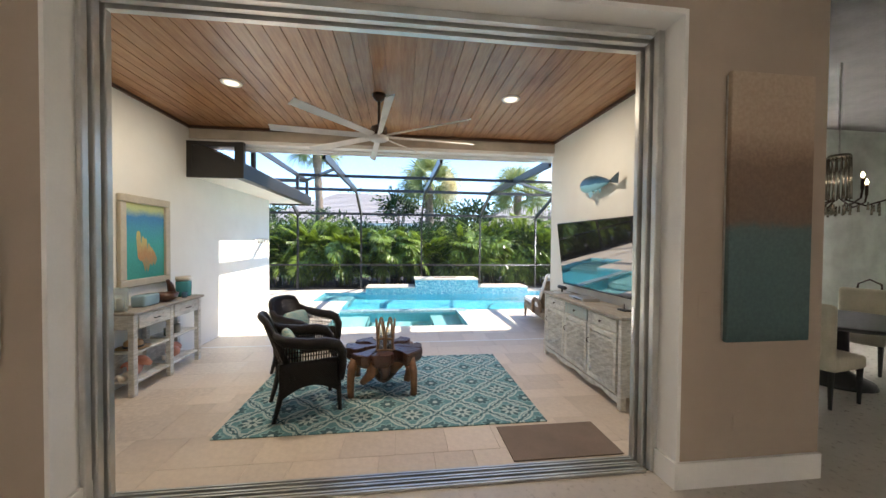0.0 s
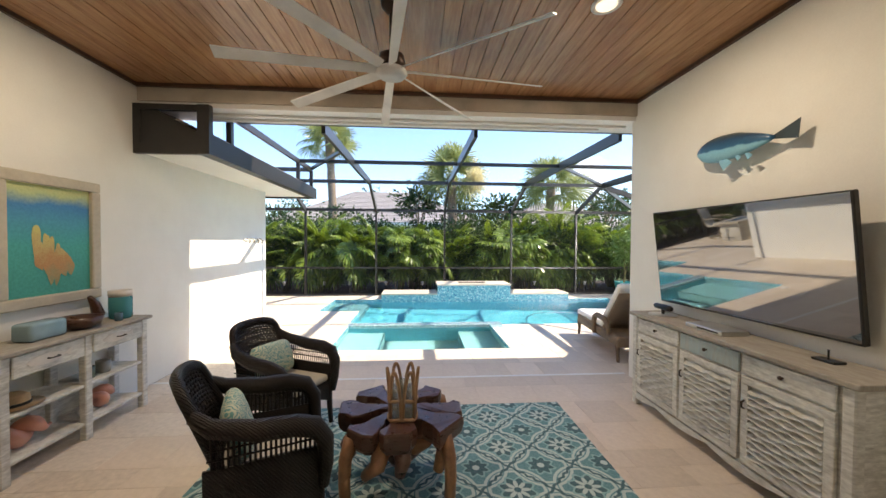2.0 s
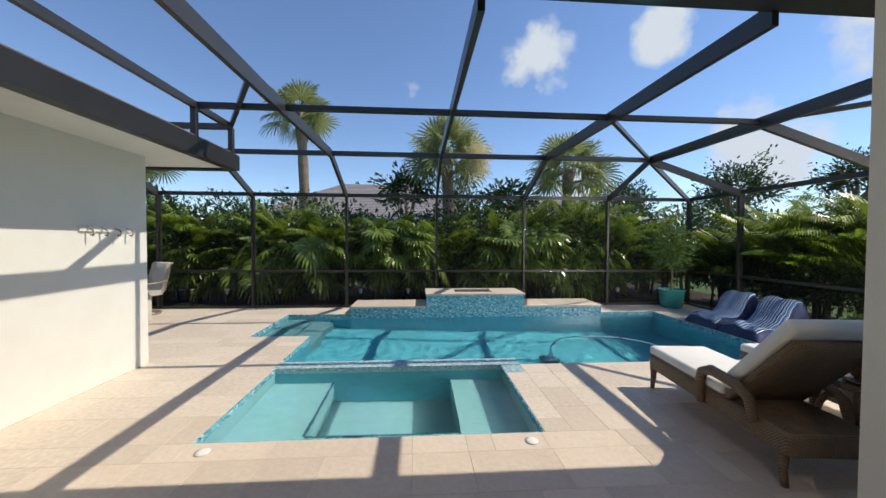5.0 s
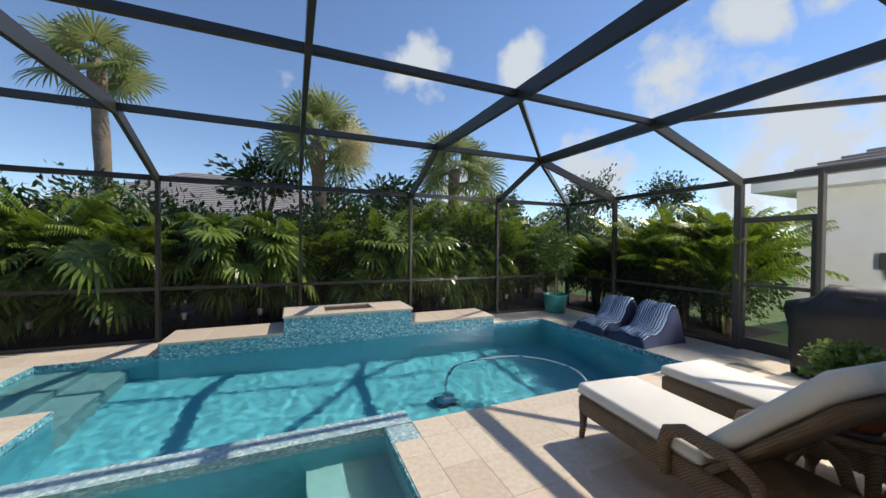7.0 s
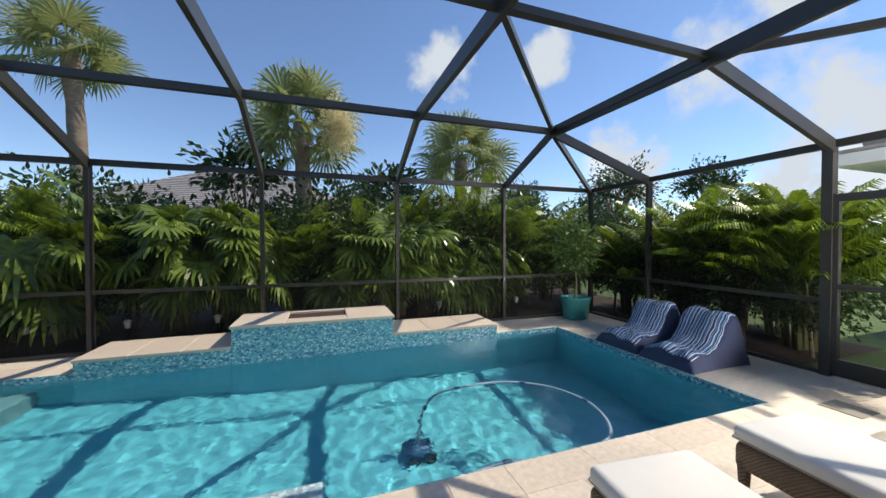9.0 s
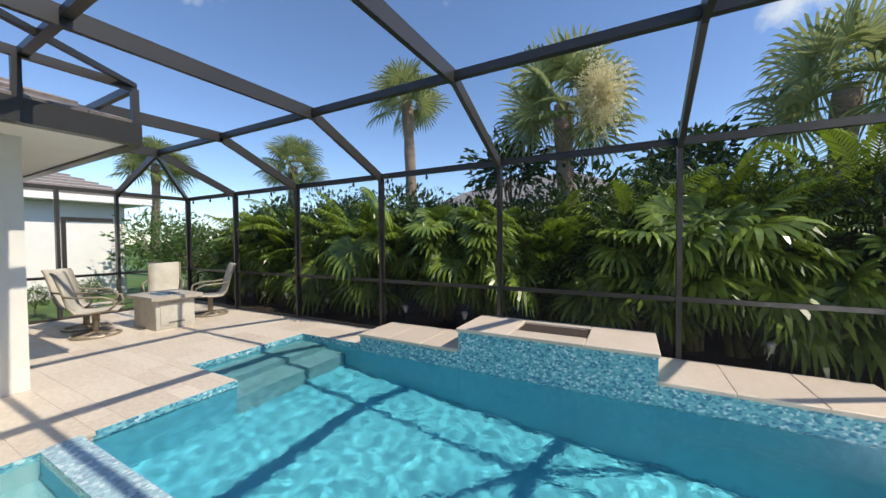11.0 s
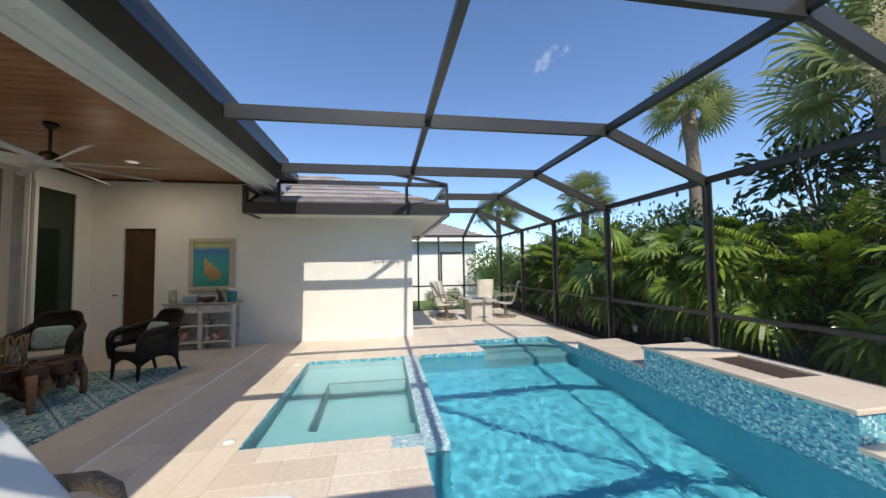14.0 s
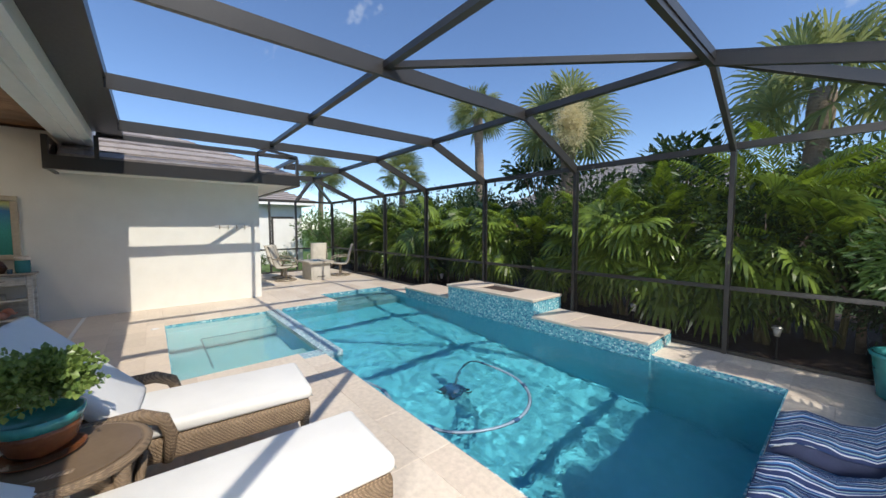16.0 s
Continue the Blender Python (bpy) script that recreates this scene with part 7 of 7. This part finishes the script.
def sabal(x, y, H, n, R, seed, label, flower=False):
    t = thing("sabal_palm", pose(x, y, 0), label, "palm tree")
    r = random.Random(seed)
    bm = bmesh.new()
    pts, rad = [], []
    for i in range(15):
        u = i / 14
        pts.append((0.10 * math.sin(u * 3 + seed), 0.08 * math.sin(u * 2), -0.1 + (H + 0.1) * u))
        rad.append((0.19 - 0.04 * u) * (1 + 0.06 * math.sin(i * 2.1)) * (1.15 if u > 0.85 else 1))
    tube(bm, pts, rad, 12)
    part("trunk", bm, BARK, t, "", True)
    V, F = [], []
    top = Vector(pts[-1])
    for i in range(n):
        az = i * 2.39996 + r.uniform(-0.2, 0.2)
        lean = 0.1 + 1.85 * (i / n) ** 0.75 + r.uniform(-0.12, 0.12)
        fan_leaf(V, F, top + Vector((0, 0, -0.25 * i / n)), az, lean, R * r.uniform(0.42, 0.62), R * r.uniform(0.5, 0.62), r, 26, 4.6, r.uniform(0.1, 0.9), 1.0, r.uniform(-0.3, 0.4), 1.4, 0.2)
    ob = new("crown", mesh_of("crown", V, F, LEAF_SABAL))
    ob.parent = t
    if flower:
        V, F = leaf_cloud(6500, 77, 0.36, 1.45, 0.055, 0.7, -1.0, 0.1, 0.3)
        ob = new("flower_panicle", mesh_of("flower_panicle", [(v[0] + 0.62, v[1] - 1.0, v[2] + H - 0.3) for v in V], F, LEAF_DRY))
        ob.parent = t
        ob["label"] = "hanging cream flower panicle"
    return t


sabal(-4.0, 14.7, 5.85, 28, 1.25, 51, "tall sabal palm with a round fan-leaved crown")
sabal(0.92, 12.75, 4.0, 30, 1.35, 52, "sabal palm with a cream flower panicle above the hedge", True)
sabal(5.0, 13.7, 3.85, 27, 1.45, 53, "sabal palm with a full fan-leaved crown above the hedge")
sabal(-9.4, 14.8, 4.3, 28, 1.3, 54, "sabal palm beyond the hedge near the neighbour's house")
sabal(-17, 13.5, 5.0, 30, 1.5, 55, "sabal palm standing far off beside a house")
broad_shrub(61, 900, 0.8, 0.9, 0.20, LEAF_DARK, pose(-0.4, 13.4, 0), "slender dark leafy tree above the hedge", "", 3.0, 0.6, "tree", -0.6)
broad_shrub(62, 900, 0.8, 0.8, 0.20, LEAF_DARK, pose(2.9, 13.8, 0), "slender dark leafy tree above the hedge", "", 2.8, 0.6, "tree", -0.6)
broad_shrub(63, 2600, 1.8, 0.8, 0.22, LEAF_DARK, pose(17, 20, 0), "spreading leafy tree in the distance", "", 4.3, 0.7, "tree", -0.5, 0.16)
broad_shrub(64, 2200, 1.5, 0.8, 0.22, LEAF_DARK, pose(20.5, 17.5, 0), "spreading leafy tree in the distance", "", 4.4, 0.7, "tree", -0.5, 0.16)
broad_shrub(65, 2200, 2.2, 0.7, 0.25, LEAF_DARK, pose(14.5, 27, 0), "spreading leafy tree in the distance", "", 4.3, 0.7, "tree", -0.5, 0.16)
for k in range(10):
    a = -60 + k * 13
    put_copy(bush_a[k % 2], a * 0.8, 44 + 5 * math.sin(k * 2.3), 3.2, k * 40)

# ---- neighbours ----
def neighbour(name, x0, x1, y0, y1, h, rise, label, inset, windows=()):
    t = thing(name, pose(x0, y0, 0), label, "house")
    L, D = x1 - x0, y1 - y0
    bm = bmesh.new()
    box(bm, 0, L, 0, D, -0.06, h)
    part("wall", bm, WHITE, t, "white painted wall")
    bm = bmesh.new()
    o = 0.5
    box(bm, -o, L + o, -o, D + o, h, h + 0.18)
    part("eave", bm, WHITE, t, "white eaves and fascia")
    e = [Vector((-o, -o, h + 0.19)), Vector((L + o, -o, h + 0.19)), Vector((L + o, D + o, h + 0.19)), Vector((-o, D + o, h + 0.19))]
    if D <= L:
        r0, r1 = Vector((D / 2, D / 2, h + rise)), Vector((L - D / 2, D / 2, h + rise))
        sl = [(e[0], e[1], r1, r0), (e[2], e[3], r0, r1), (e[1], e[2], r1, r1), (e[3], e[0], r0, r0)]
    else:
        r0, r1 = Vector((L / 2, L / 2, h + rise)), Vector((L / 2, D - L / 2, h + rise))
        sl = [(e[1], e[2], r1, r0), (e[3], e[0], r0, r1), (e[0], e[1], r0, r0), (e[2], e[3], r1, r1)]
    for a, b, c, d in sl:
        bm = bmesh.new()
        n = max(4, int((d - a).length / 0.34))
        nr = (b - a).cross(d - a).normalized()
        nr = nr if nr.z > 0 else -nr
        for i in range(n):
            f0, f1 = i / n, (i + 1) / n
            q = [a.lerp(d, f0) + nr * 0.05, b.lerp(c, f0) + nr * 0.05, b.lerp(c, f1), a.lerp(d, f1)]
            v = [bm.verts.new(p) for p in q] + [bm.verts.new(q[0] - nr * 0.05), bm.verts.new(q[1] - nr * 0.05)]
            bm.faces.new(v[:4] if (q[2] - q[3]).length > 0.01 else v[:3])
            bm.faces.new((v[0], v[4], v[5], v[1]))
        bmesh.ops.remove_doubles(bm, verts=bm.verts[:], dist=0.002)
        part("roof", bm, ROOF, t, "grey concrete tile roof")
    for (wx, wy, wz, sx, sy, sz) in windows:
        bm = bmesh.new()
        box(bm, wx, wx + sx, wy, wy + sy, wz, wz + sz)
        part("shutter", bm, mat("bronze_shutter", (0.10, 0.085, 0.07), 0.5), t, "dark louvre shutter")
    return t


neighbour("neighbour_house", 9.2, 20, -4, 7.3, 2.6, 2.6, "white neighbouring house with a grey tile roof", 0)
neighbour("neighbour_house", -20, -11.6, 2, 10.6, 2.6, 2.3, "white house with a grey tile roof beyond the patio", 0)
neighbour("neighbour_house", -10, 3.5, 24, 33, 2.7, 2.9, "distant house with a grey tile roof behind the hedge", 0)
neighbour("neighbour_house", 7, 19, 30, 39, 2.7, 2.9, "distant house with a grey tile roof behind the hedge", 0)
t = thing("electric_meter", pose(9.2, 6.12, 1.18), "dark grey electric meter box on the neighbour's wall", "meter")
bm = bmesh.new()
rounded(bm, -0.13, -0.002, -0.11, 0.11, 0, 0.27, 0.02, 2)
part("housing", bm, mat("meter_grey", (0.05, 0.055, 0.055), 0.4), t)
bm = bmesh.new()
tube(bm, [(-0.05, 0, 0.004), (-0.05, 0, -0.16)], 0.05, 10)
part("conduit", bm, mat("meter_conduit", (0.10, 0.10, 0.10), 0.5), t)

# ---- indoors ----
def wall_panel(x, label):
    t = thing("tall_wall_art", pose(x, 0.648, 0.96), label, "wall art", "tall panels beside the door")
    bm = bmesh.new()
    rounded(bm, 0, 0.61, -0.055, -0.022, 0, 1.73, 0.004, 1)
    part("canvas", bm, bands("sand_and_sea", [(0.0, (0.07, 0.12, 0.12)), (0.42, (0.09, 0.14, 0.135)), (0.45, (0.17, 0.115, 0.08)), (0.66, (0.19, 0.125, 0.085)), (0.78, (0.42, 0.31, 0.22)), (1.0, (0.44, 0.34, 0.25))], 2, 0.0, 1.73, 0.08, 5), t)
    bm = bmesh.new()
    for b in ((0.012, 0.05, 0.012, 1.718), (0.56, 0.598, 0.012, 1.718), (0.05, 0.56, 0.012, 0.05), (0.05, 0.56, 1.68, 1.718)):
        box(bm, b[0], b[1], -0.021, -0.002, b[2], b[3])
    part("stretcher_frame", bm, DRIFT, t, "wooden stretcher behind the canvas")


wall_panel(1.77, "tall sand and teal painted panel on a taupe wall")
wall_panel(-2.93, "tall sand and teal painted panel on a taupe wall")
for nm, x, z, w, h, lab in (("wall_outlet", 1.88, 0.36, 0.075, 0.12, "taupe electrical outlet"), ("light_switch", 1.61, 1.12, 0.06, 0.16, "taupe wall control switch")):
    t = thing(nm, pose(x, 0.648, z), lab + " on the wall", "outlet" if nm == "wall_outlet" else "switch")
    bm = bmesh.new()
    rounded(bm, 0, w, -0.009, -0.001, 0, h, 0.003, 1)
    part("plate", bm, TAUPE, t)

# dining-room window, and an unseen living-room one added for light; both with daylight lamps
def room_window(name, m, w, h, label, power):
    t = thing(name, m, label, "window", kind="structure")
    bm = bmesh.new()
    for b in ((-w / 2, w / 2, 0, 0.06), (-w / 2, w / 2, h - 0.06, h), (-w / 2, -w / 2 + 0.06, 0.06, h - 0.06), (w / 2 - 0.06, w / 2, 0.06, h - 0.06), (-0.02, 0.02, 0.06, h - 0.06)):
        box(bm, b[0], b[1], -0.03, 0.03, b[2], b[3])
    part("window_frame", bm, WHITE, t)
    for s in (-1, 1):
        bm = bmesh.new()
        a, b = sorted((s * 0.02, s * (w / 2 - 0.06)))
        box(bm, a, b, -0.006, 0.0, 0.06, h - 0.06)
        p = part("pane", bm, GLASS, t)
        p.visible_shadow = False
    if power:
        la = bpy.data.lights.new(name + "_daylight", "AREA")
        la.shape, la.size, la.size_y, la.energy, la.color = "RECTANGLE", w - 0.15, h - 0.15, power, (0.95, 0.97, 1.0)
        lo = new(name + "_daylight", la)
        lo.matrix_world = m @ pose(0, 0.08, h / 2, 90, 0, 180)
    return t


room_window("window_2", pose(6.05, 3.88, 1.0, 0, 0, 180), 0.9, 1.3, "white framed dining-room window", 190)
room_window("added_window", pose(-0.5, -4.17, 0.3), 4.0, 2.6, "unseen wide window added to light the living room", 80)


def chandelier(x, y):
    t = thing("chandelier", pose(x, y, 3.9), "crystal and bronze candle chandelier with drum centre", "chandelier")
    bm = bmesh.new()
    lathe(bm, [(0.07, 0), (0.06, -0.03), (0.012, -0.05)], 16)
    part("canopy", bm, IRON, t, "", True)
    bm = bmesh.new()
    tube(bm, [(0, 0, -0.04), (0, 0, -1.35)], 0.008, 6)
    part("stem", bm, SILVER, t)
    crystal = mat("crystal_silver", (0.55, 0.52, 0.46), 0.15, metal=0.8, amount=0.3)
    bm = bmesh.new()
    lathe(bm, [(0.085, -1.30), (0.10, -1.33), (0.085, -1.36), (0.03, -1.34)], 16)
    drum = part("crystal_drum", bm, crystal, t, "beaded crystal drum", True)
    for k in range(16):
        a = 2 * math.pi * k / 16
        bm = bmesh.new()
        tube(bm, [(0.09 * math.cos(a), 0.09 * math.sin(a), -1.32), (0.10 * math.cos(a + 0.3), 0.10 * math.sin(a + 0.3), -1.80)], 0.009, 5)
        part("crystal", bm, crystal, drum, "", True)
    for k in range(6):
        a = 2 * math.pi * k / 6
        c, s = math.cos(a), math.sin(a)
        bm = bmesh.new()
        tube(bm, [(0.05 * c, 0.05 * s, -1.8), (0.2 * c, 0.2 * s, -1.88), (0.36 * c, 0.36 * s, -1.82), (0.38 * c, 0.38 * s, -1.74)], 0.009, 6)
        arm = part("arm", bm, IRON, t)
        bm = bmesh.new()
        tube(bm, [(0.38 * c, 0.38 * s, -1.74), (0.38 * c, 0.38 * s, -1.62)], 0.014, 8)
        part("candle", bm, IRON, arm, "brown candle sleeve")
        bm = bmesh.new()
        lathe(bm, [(0.006, -1.62), (0.016, -1.595), (0.004, -1.555)], 8, (0.38 * c, 0.38 * s, 0))
        m, tr, p = nodes_of("candle_bulb")
        p.inputs["Emission Color"].default_value = (1.0, 0.72, 0.42, 1)
        p.inputs["Emission Strength"].default_value = 6.0
        part("bulb", bm, m, arm, "glowing candle bulb", True)
    for k in range(40):
        bm = bmesh.new()
        r = random.Random(k)
        a = r.uniform(0, 6.28)
        q = r.uniform(0.05, 0.36)
        tube(bm, [(q * math.cos(a), q * math.sin(a), -1.86), (q * math.cos(a), q * math.sin(a), -1.93 - r.uniform(0, 0.06))], [0.006, 0.012], 5)
        part("crystal_drop", bm, crystal, t, "", True)


chandelier(4.55, 1.95)


def dining_table(x, y):
    t = thing("dining_table", pose(x, y, 0), "round black wooden dining table", "table")
    bm = bmesh.new()
    lathe(bm, [(0.70, 0.71), (0.74, 0.73), (0.74, 0.755), (0.70, 0.76)], 36)
    part("tabletop", bm, BLACK, t)
    bm = bmesh.new()
    lathe(bm, [(0.32, 0.0), (0.30, 0.05), (0.10, 0.15), (0.09, 0.60), (0.25, 0.71)], 20)
    part("pedestal", bm, BLACK, t, "", True)


dining_table(4.75, 2.05)


def dining_chair(m):
    t = thing("dining_chair", m, "cream upholstered dining chair with dark tapered legs", "chair", "dining chairs")
    cream = bpy.data.materials.get("cream_upholstery") or mat("cream_upholstery", (0.52, 0.47, 0.36), 0.9, fine=90, amount=0.2, bump=0.2)
    bm = bmesh.new()
    rounded(bm, -0.26, 0.26, -0.26, 0.26, 0.36, 0.50, 0.04, 3)
    part("seat", bm, cream, t, "", True)
    bm = bmesh.new()
    rounded(bm, -0.31, -0.22, -0.26, 0.26, 0.38, 1.02, 0.04, 3)
    part("backrest", bm, cream, t, "", True)
    for x in (-0.24, 0.22):
        for y in (-0.22, 0.22):
            bm = bmesh.new()
            tube(bm, [(x, y, 0.37), (x, y, 0.0)], [0.026, 0.016], 8)
            part("leg", bm, BLACK, t)
    bm = bmesh.new()
    tube(bm, [(-0.315, -0.11, 0.98), (-0.34, -0.10, 1.08), (-0.33, 0, 1.14), (-0.34, 0.10, 1.08), (-0.315, 0.11, 0.98)], 0.012, 6)
    part("ring_pull", bm, IRON, t, "bronze handle ring")
    return t


ch0 = dining_chair(pose(4.02, 1.72, 0, 0, 0, 10))
copy_thing(ch0, pose(4.95, 1.05, 0, 0, 0, 100))
copy_thing(ch0, pose(5.6, 2.4, 0, 0, 0, 200))
t = thing("framed_print", pose(5.0, 3.858, 1.15), "teal framed landscape print on the dining-room wall", "painting")
bm = bmesh.new()
rounded(bm, -0.4, 0.4, -0.03, -0.001, 0, 0.6, 0.006, 1)
part("frame", bm, DRIFT, t)
bm = bmesh.new()
box(bm, -0.35, 0.35, -0.034, -0.031, 0.05, 0.55)
part("print", bm, bands("landscape_print", [(0, (0.12, 0.25, 0.16)), (0.5, (0.22, 0.35, 0.30)), (1, (0.45, 0.52, 0.50))], 2, 0.05, 0.55, 0.05, 6), t)

# ---- pavers, last ----
shared = {}
for x0, x1, y0, y1 in tiles_near[:300]:
    key = (round(x1 - x0, 3), round(y1 - y0, 3))
    if key not in shared:
        bm = bmesh.new()
        paver(bm, 0, key[0], 0, key[1], 0)
        shared[key] = made("paver", bm, TRAV)
    ob = new("paver", shared[key])
    ob.parent = floor
    ob.location = (x0, y0, -0.001)
bm = bmesh.new()
for r in tiles_far + tiles_near[300:]:
    paver(bm, *r, -0.001)
pv = part("paver_field", bm, TRAV_STUFF, floor)
pv["kind"] = "stuff"

# what lies under the pool water takes the light that the ripples gather
for ob in scene.objects:
    if ob.type == "MESH" and (ob.name.split(".")[0] in ("pool_basin", "pool_steps", "pool_step_lower", "spa_wall_base", "plaster_base", "hose", "coupling", "wheel", "body")):
        ob.cycles.is_caustics_receiver = True
